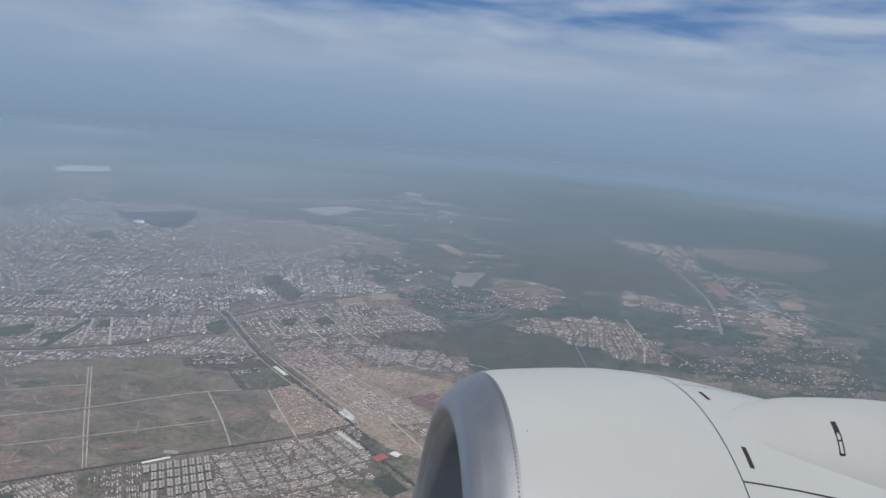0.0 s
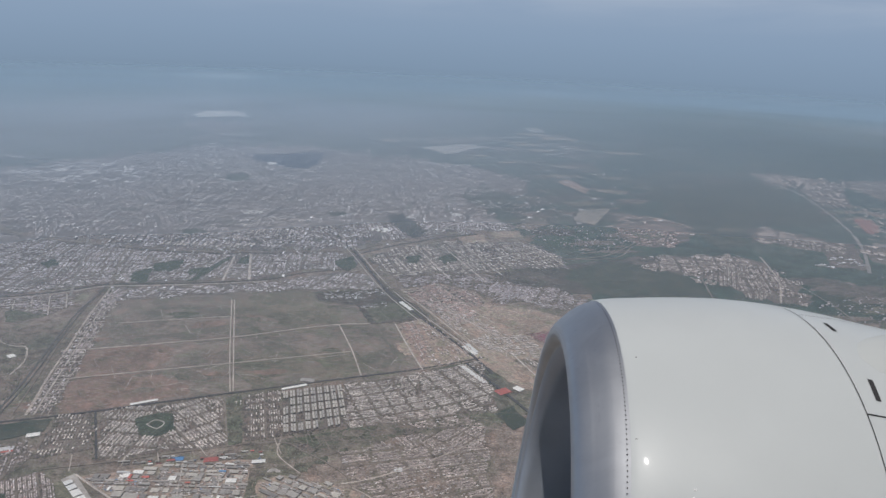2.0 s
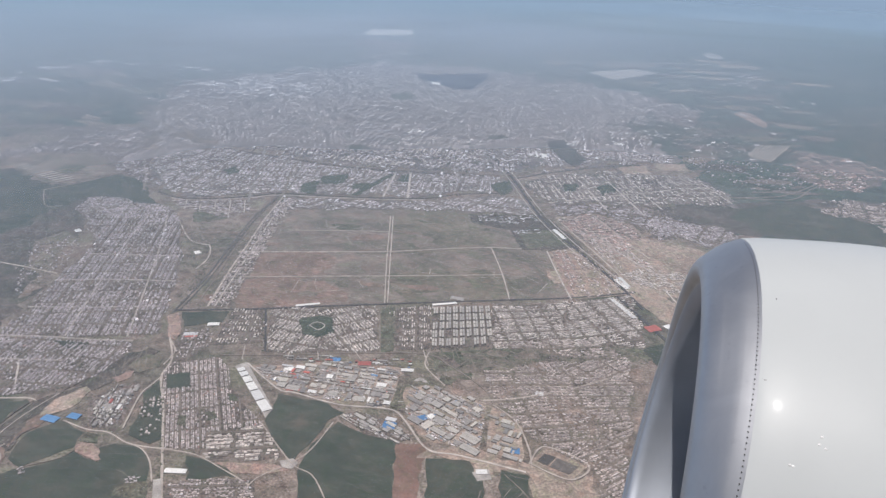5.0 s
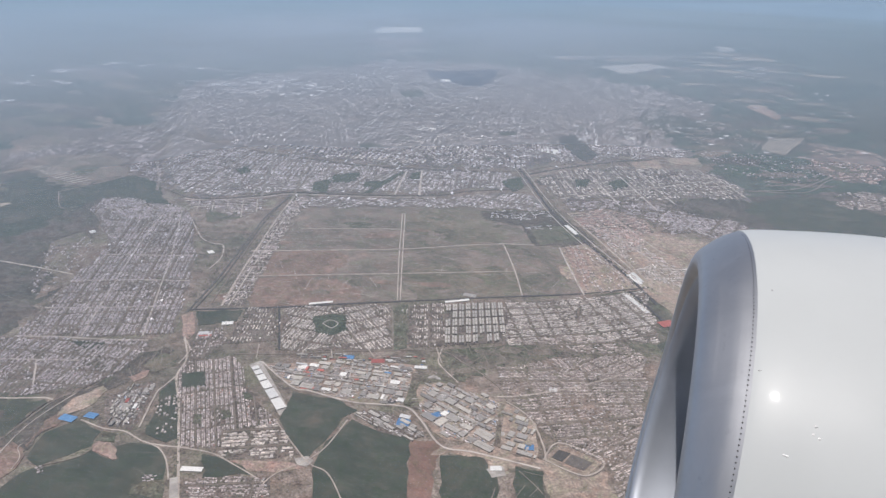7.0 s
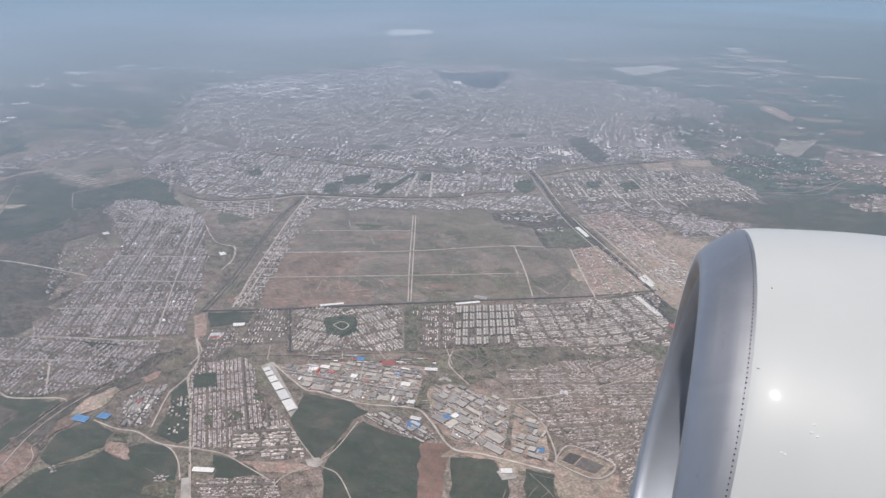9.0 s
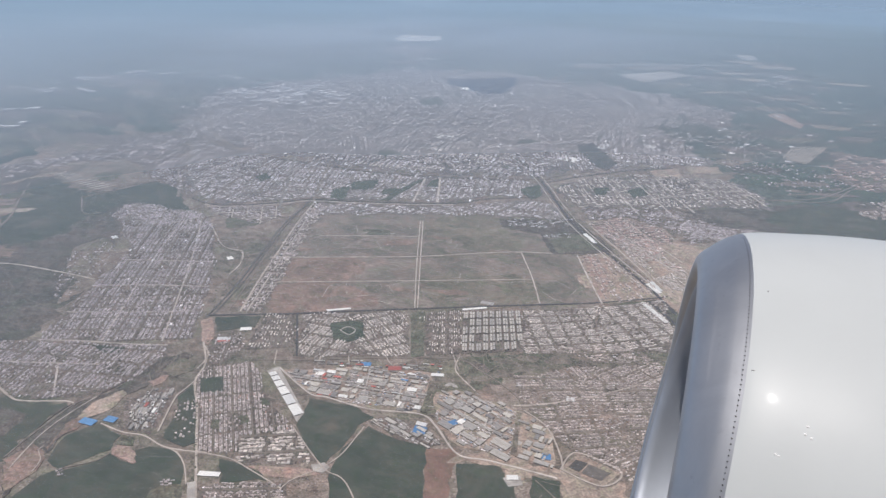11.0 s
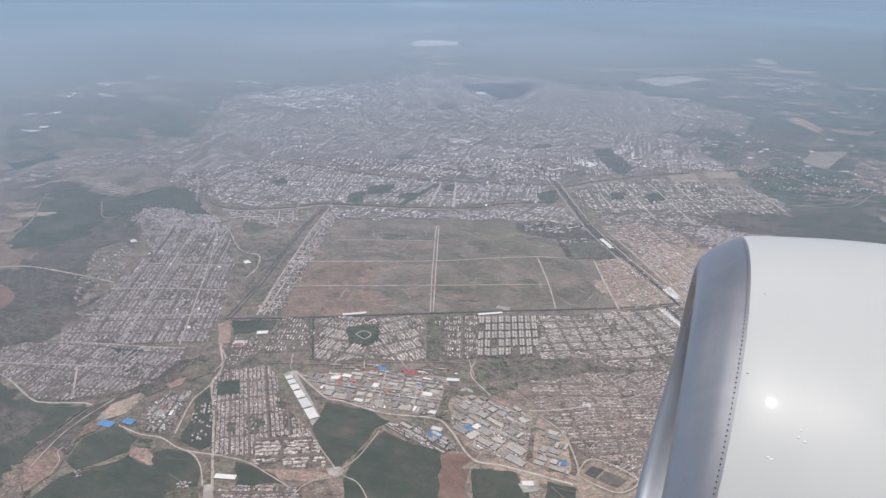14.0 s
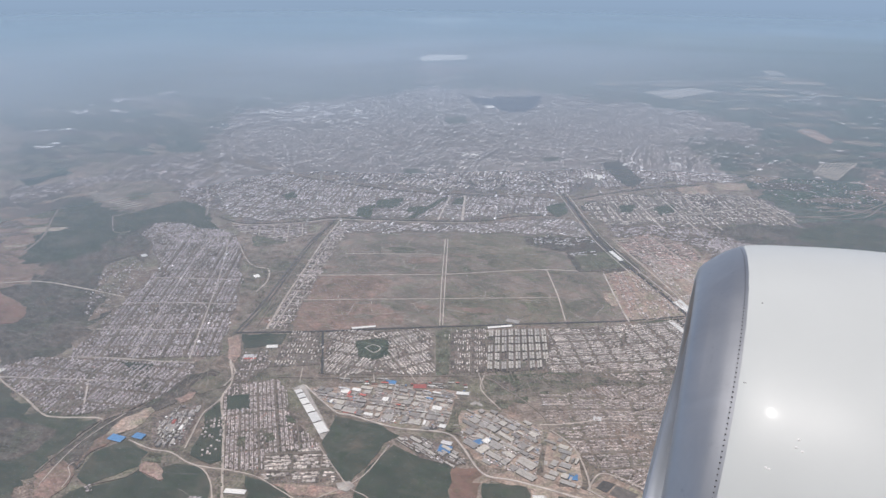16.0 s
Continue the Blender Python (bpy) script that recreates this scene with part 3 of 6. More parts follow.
patch("field", "dark green crop field outside the town", [(-622.3, 389.6), (-588.7, 388.8), (-543.6, 376.0), (-499.7, 363.6), (-450.8, 372.9), (-445.6, 346.4), (-440.4, 304.1), (-437.2, 255.6), (-526.9, 220.7), (-704.5, 355.2)], CROP, 2, 12, 5)
patch("field", "dull brown-green field outside the town", [(-538.7, 342.3), (-479.8, 351.5), (-465.5, 346.6), (-465.6, 313.5), (-505.0, 304.1)], HEATH, 2.6, 12, 6)
patch("field", "dark green crop field outside the town", [(-672.8, 436.6), (-662.8, 436.4), (-607.7, 403.4), (-602.8, 394.0), (-626.5, 393.6)], CROP, 2)
patch("field", "dark grey-brown field", [(-719.7, 551.4), (-657.5, 564.0), (-621.6, 562.1), (-623.7, 524.6), (-672.5, 511.3)], HEATH, 2, 12, 6)
patch("field", "dark grey-brown field", [(-652.8, 436.2), (-644.6, 480.7), (-598.9, 488.3), (-565.3, 449.7), (-595.0, 428.8), (-611.0, 413.9)], HEATH, 1.9, 12, 6)
patch("field", "bare reddish field", [(-771.5, 528.1), (-719.6, 521.4), (-674.9, 502.1), (-670.8, 473.0), (-708.1, 469.3)], FALLOW, 3, 12, 6)
patch("field", "reddish bare hillside", [(-1011, 750), (-952, 752), (-886, 719), (-833.4, 642.5), (-752.8, 585.6), (-782.9, 538.7)], RUST, 1.5, 12, 9)
patch("field", "dark green meadow hillside", [(-922, 761), (-951, 822), (-940, 847), (-875, 819), (-825, 815), (-829, 780), (-766, 727), (-749.7, 661.5), (-778.7, 605.8), (-833.4, 642.5), (-894, 728)], CROP, 2, 12, 9)
patch("field", "green meadow below the tan hill", [(-831, 790), (-806, 853), (-790, 898), (-726, 875), (-683, 826), (-640, 797), (-673, 795), (-730, 788), (-761, 793), (-755, 742), (-771, 734)], CROP, 2)
patch("field", "tan bare hill with old terraces", [(-964, 860), (-970, 927), (-921, 975), (-873, 949), (-796, 901), (-813, 862), (-838, 820), (-890, 823)], STEPPE, 3, 12, 6)
patch("field", "dark hollow in the tan hill", [(-902, 885), (-896, 909), (-868, 910), (-855, 877), (-873, 862)], MEADOW, 3.6, 12, 6)
patch("field", "dark green meadow east of the suburbs", [(114, 1070), (202, 1179), (291, 1149), (325, 1080), (329, 959), (228, 942), (179, 919), (146, 957), (193, 986), (154, 1013)], CROP, 2, 12, 9)
patch("field", "dark grassy land", [(1, 1059), (130, 1142), (300, 1223), (273, 1074), (86, 993), (43, 1031)], HEATH, 1.8, 12, 6)
patch("field", "dark green wood and meadow", [(419, 2059), (702, 2047), (747, 1755), (701, 1544), (548, 1513), (488, 1365), (411, 1299), (389, 1410), (369, 1501)], CROP, 2, 12, 9)
patch("field", "dark green wood and meadow", [(-75, 1634), (-22, 1749), (51, 1632), (29, 1534), (-34, 1508)], CROP, 3, 12, 6)
patch("field", "dark green far meadow", [(497, 1084), (579, 1096), (541, 1015), (494, 1020)], CROP, 2, 12, 9)
patch("field", "dark green far meadow", [(651, 1163), (791, 1185), (810, 1076), (738, 953), (611, 958), (585, 1045)], CROP, 2, 12, 9)
patch("field", "dark green far meadow", [(-1587, 1284), (-1580, 1373), (-1408, 1399), (-1210, 1445), (-1131, 1281), (-1167, 1015), (-1203, 928)], CROP, 2, 12, 9)
patch("field", "dark green far meadow", [(-1395, 1773), (-1319, 1746), (-1204, 1592), (-1222, 1501), (-1318, 1540)], CROP, 2, 12, 9)
patch("field", "tan dirt building land", [(-60, 904), (4, 937), (67, 912), (119, 876), (126, 855), (83, 864), (51, 839), (96, 776), (34, 763), (88.9, 684.4), (68.6, 675.4), (30, 708), (-8, 759), (-29, 839)], TAN, 2)
patch("field", "tan dirt building land", [(-123, 971), (-69, 1008), (-21, 987), (3, 947), (-19, 851), (14, 820), (5, 755), (-45, 841), (-88, 912)], TAN, 1.9)
patch("field", "tan building land beside the steppe", [(-111, 841), (-81, 868), (6, 761), (-65, 719)], TAN, 1.8, 9, 2)
patch("field", "striped tan land of terraces", [(163, 1454), (189, 1563), (244, 1625), (261, 1593), (253, 1508), (203, 1413)], CROP, 3)
patch("field", "pinkish bare strip", [(165, 1856), (195, 1896), (230, 1783), (210, 1739)], PINK, 3, 12, 5)
patch("field", "pale bare plots by the eastern railway", [(-59, 1272), (-14, 1302), (-3, 1249), (-47, 1231)], TAN, 3, 9, 2)
patch("field", "pale bare plots by the eastern railway", [(-1, 1322), (51, 1343), (60, 1302), (10, 1282)], TAN, 3, 9, 2)
patch("field", "red bare earth", [(791, 1621), (830, 1618), (796, 1518), (761, 1501)], plain("red_earth", (0.25, 0.125, 0.105)), 3, 12, 9)
patch("field", "blue sheeted plots", [(806, 1482), (877, 1529), (856, 1411), (782, 1393)], plain("blue_sheet", (0.12, 0.15, 0.175)), 3, 8, 5)
patch("field", "bare reddish plain", [(958, 2098), (1220, 2205), (1380, 2069), (1176, 1868), (938, 1854)], YARD, 3, 12, 9)
patch("field", "tan bare plots", [(768, 1331), (822, 1341), (794, 1263), (751, 1256)], TAN, 3, 8, 6)
patch("field", "pinkish bare plots", [(899, 1499), (953, 1482), (920, 1431), (875, 1432)], PINK, 3, 8, 6)
patch("field", "pale ground of the motorway works", [(629, 1395), (697, 1407), (638, 1224), (579, 1235)], YARD, 3, 8, 3)
patch("airfield", "pale concrete airfield apron", [(-240, 2321), (-100, 2459), (-31, 2420), (-148, 2211)], CONCRETE, 3, 25, 4.8)
patch("airfield", "dusty ground of the airfield", [(-242, 2493), (-37, 2619), (-52, 2533), (-219, 2440)], EARTH, 3, 25, 4.8)
patch("airfield", "dark grass of the airfield", [(-389, 2297), (-248, 2389), (-250, 2143), (-315, 2154)], CROP, 3, 25, 4.8)
patch("field", "pale bare quarry land", [(-1218, 2885), (-1236, 3014), (-1070, 3057), (-1021, 2903), (-1166, 2784)], plain("pale_quarry", (0.6, 0.56, 0.5)), 3, 14, 4.5)
patch("field", "pale works ground below the quarry", [(-1122, 2541), (-1087, 2706), (-940, 2599), (-930, 2504), (-1057, 2472)], YARD, 3, 14, 6)
patch("field", "pale field on the far plain", [(110, 2995), (162, 3021), (184, 2903), (126, 2874)], CONCRETE, 3, 14, 6)
LAKE = [(-708, 2033), (-658, 2015), (-593, 2066), (-506, 2128), (-481, 1997), (-480, 1853), (-518, 1820), (-595, 1871), (-649, 1939)]
patch("lake", "dark blue lake in the city", LAKE, WATER, 4, 60, 6)
patch("field", "brown gravel along the river bed", [(-404.7, 273.1), (-409.3, 288.9), (-413.7, 311.5), (-420.6, 338.3), (-417.2, 363.5), (-414.7, 397.5), (-407.0, 423.0), (-400.3, 439.4), (-402.3, 461.7), (-402.0, 475.0), (-412.8, 475.5), (-424.9, 457.7), (-427.2, 423.5), (-430.6, 399.1), (-444.2, 379.5), (-444.1, 362.1), (-443.0, 333.3), (-439.8, 304.9)], HEATH, 3, 5, 1.6)
patch("field", "sandy pit in the river bed", [(-430.2, 369.9), (-431.0, 386.1), (-421.5, 405.4), (-413.5, 402.3), (-410.5, 381.9), (-415.9, 369.7), (-425.9, 360.4)], TAN, 4, 5, 1.2)
patch("field", "pinkish sand of the river bed", [(-420.6, 324.8), (-429.0, 352.7), (-428.5, 366.1), (-417.2, 363.5), (-417.3, 348.9), (-422.6, 339.2), (-416.5, 321.9)], RUST, 4, 4, 1.4)
patch("field", "pinkish sand of the river bed", [(-437.6, 302.9), (-434.6, 312.5), (-432.6, 325.5), (-418.7, 321.1), (-410.0, 310.1), (-406.1, 297.9), (-407.3, 287.1), (-410.5, 278.4)], RUST, 4, 4, 1.4)
patch("field", "pinkish bare earth beside the river bed", [(-411.0, 423.5), (-406.8, 435.0), (-401.0, 440.3), (-396.8, 428.7), (-401.5, 419.2)], PINK, 4, 4, 1.2)
patch("field", "dry grassy earth above the river bed", [(-413.1, 442.9), (-410.2, 465.3), (-392.9, 469.5), (-386.8, 452.6), (-395.2, 439.2)], GRASSY, 4, 4, 1.4)
strip("road", "pale track along the gravel", [(-425.8, 296.2), (-432.0, 316.3), (-437.0, 338.6), (-437.6, 362.8), (-434.7, 390.2)], 0.9, TRACK, 7, 0.4)
strip("road", "pale track in the river sand", [(-408.1, 299.9), (-412.9, 311.8), (-422.6, 319.7), (-423.3, 325.3)], 0.7, TRACK, 8, 0.4)
strip("road", "dark stream in the river bed", [(-441.4, 318.8), (-445.8, 345.0), (-446.8, 369.7), (-436.0, 391.6), (-429.0, 416.9), (-420.8, 440.1)], 0.8, YARD, 7, 0.6)
patch("field", "sandy pit beside the road", [(-437.2, 533.0), (-432.4, 543.6), (-405.9, 511.4), (-402.9, 496.8), (-411.5, 500.2)], PINK, 4, 6, 1.2)
patch("field", "tan works ground with sheds", [(-55.3, 435.8), (-47.2, 460.4), (-12.5, 448.7), (-24.1, 427.5)], TAN, 3)
patch("field", "tan bare hillside", [(-131.8, 415.5), (-112.2, 436.2), (-56.8, 432.7), (-23.3, 427.2), (1.4, 444.0), (7.2, 374.3), (-35.9, 358.9), (-52.5, 420.4), (-74.8, 421.1), (-84.4, 410.1), (-100.8, 428.7)], TAN, 1.9, 12, 5)
patch("field", "pale bare lot beside the crop", [(-92.3, 412.3), (-81.6, 418.7), (-77.0, 409.7), (-87.0, 404.3)], CONCRETE, 3, 6, 1)
patch("field", "dark pond meadow", [(-428.6, 543.7), (-387.7, 564.1), (-380.6, 540.7), (-410.0, 522.6)], CROP, 3)
patch("field", "brown waste ground along the railway", [(-575, 748), (-607, 819), (-532, 854), (-511, 832), (-475, 703), (-440.6, 553.3), (-476.9, 602.6)], EARTH, 1, 9, 3)
patch("field", "dull green waste ground", [(-590, 794), (-561, 842), (-531, 794), (-576, 761)], MEADOW, 1.6, 9, 5)
patch("field", "dull green waste ground south of the estates", [(-173.6, 559.1), (-54.3, 617.2), (15.5, 643.0), (12.0, 612.1), (-73.5, 575.5), (-119.2, 551.7), (-135.7, 519.2), (-157.6, 525.1)], MEADOW, 1.2, 9, 5)

# ---- roads ----
strip("road", "long straight grey road south of the fields", [(-437.1, 545.6), (-358.8, 580.1), (-308.7, 605.4), (-246.8, 635.4), (-183.3, 666.0), (-129.3, 691.9), (-74, 718), (-24, 747), (1, 764)], 2.2, ASPHALT)
for side in [(-337, 886), (-286, 740), (-248.2, 637.5)], [(-334, 888), (-282, 741), (-245.5, 638.5)]:
    strip("road", "pale dirt track between fields", side, 1.3, TRACK)
strip("road", "pale dirt track between fields", [(-439, 784), (-375, 809), (-316, 830)], 1.2, TRACK)
strip("road", "pale dirt track between fields", [(-459.8, 698.1), (-371, 734), (-294, 767), (-230, 803), (-183, 827), (-143, 838)], 1.8, TRACK)
strip("road", "pale dirt track between fields", [(-436.0, 630.3), (-340.5, 671.2), (-272, 700), (-202, 730), (-149, 753)], 1.3, TRACK)
strip("road", "pale dirt track between fields", [(-180, 828), (-150, 758), (-126.8, 694.2)], 1.5, TRACK)
strip("road", "pale dirt track between fields", [(-112, 843), (-85, 771), (-64, 719)], 1.8, LANE)
strip("road", "broad grey highway into the city", [(-447, 1564), (-328, 1337), (-281, 1246), (-225, 1145), (-178, 1042), (-139, 959), (-95, 889), (-48, 820), (-17, 774), (12, 723)], 3.4, ASPHALT)
strip("road", "broad grey highway out of the city", [(-18, 746), (23.6, 682.8), (51.2, 640.4), (68.9, 611.6)], 3.4, ASPHALT)
strip("road", "pale verge of the highway", [(-321, 1340), (-278, 1255), (-219, 1147), (-172, 1044), (-131, 962), (-88, 891), (-42, 823), (-12, 779)], 1.3, LANE)
strip("road", "pale dusty shoulder of the highway", [(-289, 1243), (-232, 1142), (-184, 1039), (-144, 957), (-101, 886), (-55, 818), (-23, 772)], 1.0, LANE)
strip("road", "pale street of the new quarter", [(-106, 944), (-66, 880), (-30, 820), (-5, 774)], 1.8, TRACK, 7)
strip("road", "pale street of the new quarter", [(-60, 978), (-17, 909), (12, 868)], 1.8, TRACK, 7)
strip("road", "dark railway line on an embankment", [(-436.8, 540.7), (-454.7, 626.3), (-480, 716), (-505, 811), (-521, 908), (-577, 1060)], 2.2, BALLAST)
strip("road", "dark railway siding", [(-433.5, 547.0), (-450.2, 628.0), (-476, 718), (-500, 809), (-518, 898)], 1.4, BALLAST)
strip("road", "pale service track beside the railway", [(-412.3, 564.0), (-439.8, 647.7), (-458, 710), (-488, 811), (-510, 901)], 2.2, TRACK)
strip("road", "pale service track beside the railway", [(-425.3, 565.7), (-449.1, 644.2), (-473, 719), (-491, 798)], 0.9, FAINT)
strip("road", "dark ring canal along the city edge", [(-687, 850), (-655, 838), (-627, 839), (-589, 857), (-551, 885), (-523, 910), (-463, 925), (-384, 949), (-316, 976), (-276, 1014), (-211, 1048)], 2.0, BALLAST, 7, clear=True)
strip("road", "pale bank of the ring canal", [(-651, 832), (-623, 833), (-585, 851), (-547, 879), (-519, 903), (-460, 919), (-382, 942), (-314, 969)], 1.6, LANE, 7)
strip("road", "pale avenue through the city", [(-992, 1240), (-861, 1141), (-772, 1107), (-649, 1090), (-583, 1087), (-519, 1084), (-422, 1092), (-262, 1133), (-211, 1154)], 4.5, FAINT, 7, 0.4, clear=True)
strip("road", "dark railway beside the avenue", [(-860, 1132), (-766, 1098), (-644, 1081), (-578, 1078), (-515, 1075), (-419, 1083), (-260, 1124)], 2.4, BALLAST, 7, 0.4)
strip("road", "dark railway to the east", [(-211, 1131), (-177, 1174), (-129, 1222), (-78, 1268), (-23, 1301)], 3.6, BALLAST, 7, 0.5, clear=True)
strip("road", "pale railway yard to the east", [(-220, 1154), (-181, 1197), (-132, 1246), (-61, 1294)], 4.0, FAINT, 7, 0.5, clear=True)
strip("road", "pale diagonal avenue through the city", [(-656, 843), (-678, 965), (-682, 1036), (-680, 1105)], 3.2, FAINT, 7, 0.4, clear=True)
strip("road", "grey avenue through the city", [(-542, 855), (-589, 956), (-647, 1079), (-710, 1208)], 3.4, AVENUE, 7, clear=True)
strip("road", "pale avenue through the city", [(-514, 905), (-558, 1016), (-589, 1103), (-668, 1325)], 3.0, FAINT, 7, 0.4, clear=True)
strip("road", "grey avenue through the city", [(-662, 1112), (-629, 1176), (-574, 1252), (-552, 1338)], 4.0, AVENUE, 7, clear=True)
strip("road", "pale avenue through the city", [(-341, 966), (-380, 1089)], 4.0, LANE, 7, clear=True)
strip("road", "pale street through the city", [(-376, 955), (-401, 1074)], 3.0, LANE, 7, clear=True)
strip("road", "grey avenue through the city", [(-447, 1564), (-548, 1726), (-597, 1784)], 8.0, AVENUE, 7, clear=True)
strip("road", "grey avenue through the city", [(-668, 1325), (-648, 1416), (-508, 1448), (-397, 1441)], 6.0, AVENUE, 7, clear=True)
strip("road", "grey avenue through the city", [(-328, 1337), (-261, 1351), (-205, 1397)], 5.0, AVENUE, 7, clear=True)
strip("road", "pale curved road round the western city", [(-772, 1107), (-882, 1183), (-982, 1301), (-1051, 1429)], 6.0, FAINT, 7, clear=True)
for line in [(-114, 1163), (-54, 1027)], [(-81, 1203), (-2, 1028)], [(-10, 1129), (21, 1067)], [(75, 1240), (122, 1139)], [(-142, 1029), (-70, 1090), (1, 1145), (52, 1195)], [(-151, 1123), (-113, 1040)], [(-46, 1224), (-11, 1143)]:
    strip("road", "pale street through the eastern quarter", line, 2.4, LANE, 7, clear=True)
strip("road", "pale country road to the east", [(52, 1148), (124, 1173), (190, 1205), (228, 1250), (270, 1318)], 2.4, FAINT)
strip("road", "pale stream through the old town", [(-892, 1121), (-826, 1029), (-811, 981), (-746, 899), (-708, 845)], 3.4, FAINT, 7, 0.5)
strip("road", "pale dry stream bed winding through waste ground", [(-595, 769), (-542, 715), (-517, 702), (-501, 701), (-481.8, 668.4), (-476.4, 637.0)], 1.6, TRACK, 7, 0.7)
strip("road", "pale dry stream bed", [(-406.2, 494.5), (-392.7, 483.4), (-387.1, 473.0), (-384.7, 456.0)], 1.3, TRACK, 7, 0.6)
strip("road", "pale road round the town", [(-676.2, 439.7), (-662.3, 436.6), (-611.2, 406.8), (-574.5, 389.3), (-535.3, 377.8), (-501.2, 365.3), (-486.0, 364.6), (-452.7, 376.6), (-443.0, 374.5)], 1.6, TRACK)
strip("road", "grey road along the river bed", [(-439.8, 304.9), (-443.0, 333.3), (-444.1, 362.1), (-442.9, 378.2), (-430.1, 398.5), (-425.7, 404.6)], 1.2, FAINT, 7)
strip("road", "village street", [(-256.2, 280.8), (-314.0, 359.9), (-348.4, 407.0), (-374.1, 439.1), (-383.5, 466.3), (-409.3, 498.8)], 1.8, TRACK)
strip("road", "country road past the works", [(-374.1, 439.1), (-374.2, 422.9), (-373.0, 410.5), (-356.4, 369.3)], 1.3, TRACK, 7)
strip("road", "country lane through crop fields", [(-405.5, 362.7), (-381.6, 359.5), (-363.1, 361.8), (-342.6, 356.5), (-324.7, 357.4), (-306.0, 361.5)], 1.3, TRACK)
strip("road", "lane by the gardens", [(-342.6, 356.5), (-326.9, 353.9), (-312.6, 343.9), (-298.3, 327.3)], 1.0, TRACK)
strip("road", "country lane below the village", [(-324.7, 357.4), (-289.7, 362.0), (-262.3, 355.6), (-234.9, 347.1)], 1.0, TRACK)
strip("road", "field lane", [(-263.5, 412.7), (-218.1, 377.3), (-193.8, 367.2), (-151.0, 318.1)], 0.8, TRACK)
strip("road", "field lane", [(-210.6, 431.9), (-211.7, 396.8), (-218.1, 377.3), (-234.6, 346.6), (-219.3, 293.8)], 0.8, TRACK)
strip("road", "thin field lane", [(-371.6, 336.7), (-375.3, 325.3), (-391.3, 310.7)], 0.5, FAINT)
strip("road", "concrete road by the farm", [(-296.1, 330.5), (-259.7, 279.5)], 5.5, CONCRETE, 7, 0.05)
strip("road", "country road across the pasture", [(-782.9, 538.7), (-735.8, 568.1), (-665.2, 572.9), (-606.7, 571.7)], 1.8, TRACK)
strip("road", "country lane over the meadow", [(-834, 789), (-806, 853), (-792, 903)], 2.0, FAINT)
strip("road", "country lane over the meadow", [(-834, 789), (-782, 738), (-762, 748)], 1.6, FAINT)
strip("road", "pale path up the hillside", [(-828.3, 624.7), (-857.9, 685.1), (-908, 747), (-955, 808)], 2.4, FAINT, 5, 0.6)
strip("road", "pale path along the hill", [(-945.9, 689.9), (-975, 754), (-1008, 861)], 2.4, FAINT, 5, 0.6)
strip("road", "pale lane beside the factory estate", [(-318.3, 484.4), (-273.6, 458.0), (-257.8, 457.7), (-216.3, 455.1), (-175.9, 463.3), (-157.8, 452.6), (-130.9, 426.0), (-105.4, 427.1), (-55.5, 425.5)], 1.7, LANE)
strip("road", "pale lane through the waste ground", [(-348.5, 487.3), (-304.0, 503.7), (-249.1, 528.1), (-177.5, 554.5), (-147.7, 543.2), (-111.2, 519.2), (-96.8, 498.7)], 1.2, FAINT)
strip("road", "pale lane through the waste ground", [(-173.6, 559.1), (-168.7, 535.5), (-143.5, 511.8)], 1.1, TRACK)
strip("road", "pale lane through the village", [(-106.9, 501.7), (-81.5, 514.4), (-39.6, 545.3), (6.0, 590.0)], 1.6, TRACK)
strip("road", "pale road down the village", [(-97.6, 498.4), (-75.1, 482.6), (-58.4, 452.2), (-52.8, 432.9)], 1.4, TRACK)
strip("road", "pale runway", [(-402, 2469), (-144, 2595), (140, 2719)], 16.0, CONCRETE)
strip("road", "grey motorway on the far plain", [(735, 2110), (776, 1888), (745, 1579), (699, 1382), (633, 1207)], 6.0, AVENUE, 5, 0.4)
strip("road", "pale country road to the villages", [(119, 1172), (212, 1200), (257, 1283), (316, 1353)], 2.4, FAINT)
strip("road", "pale lane on the far plain", [(335, 1115), (326, 1009), (320, 954)], 2.0, FAINT)
strip("road", "pale lane on the far plain", [(474, 1266), (459, 1134), (423, 1022)], 2.4, TRACK)
strip("road", "pale lane on the far plain", [(478, 1137), (498, 1033), (503, 954)], 1.6, FAINT)
strip("road", "pale lane along the green meadow", [(76, 974), (146, 974), (176, 954), (180, 903)], 1.6, TRACK)
strip("road", "pale track over the building land", [(-83, 930), (-29, 876), (20, 825), (45, 834)], 2.0, LANE, 7)
strip("road", "pale track over the building land", [(32, 781), (64, 714), (84.2, 673.4), (128.0, 674.2)], 1.8, LANE, 7)
strip("road", "pale lane beside the plum-roofed houses", [(131, 859), (151, 787), (163, 738)], 1.6, LANE, 7)

# ---- quarters of houses ----
BARE.append(LAKE)
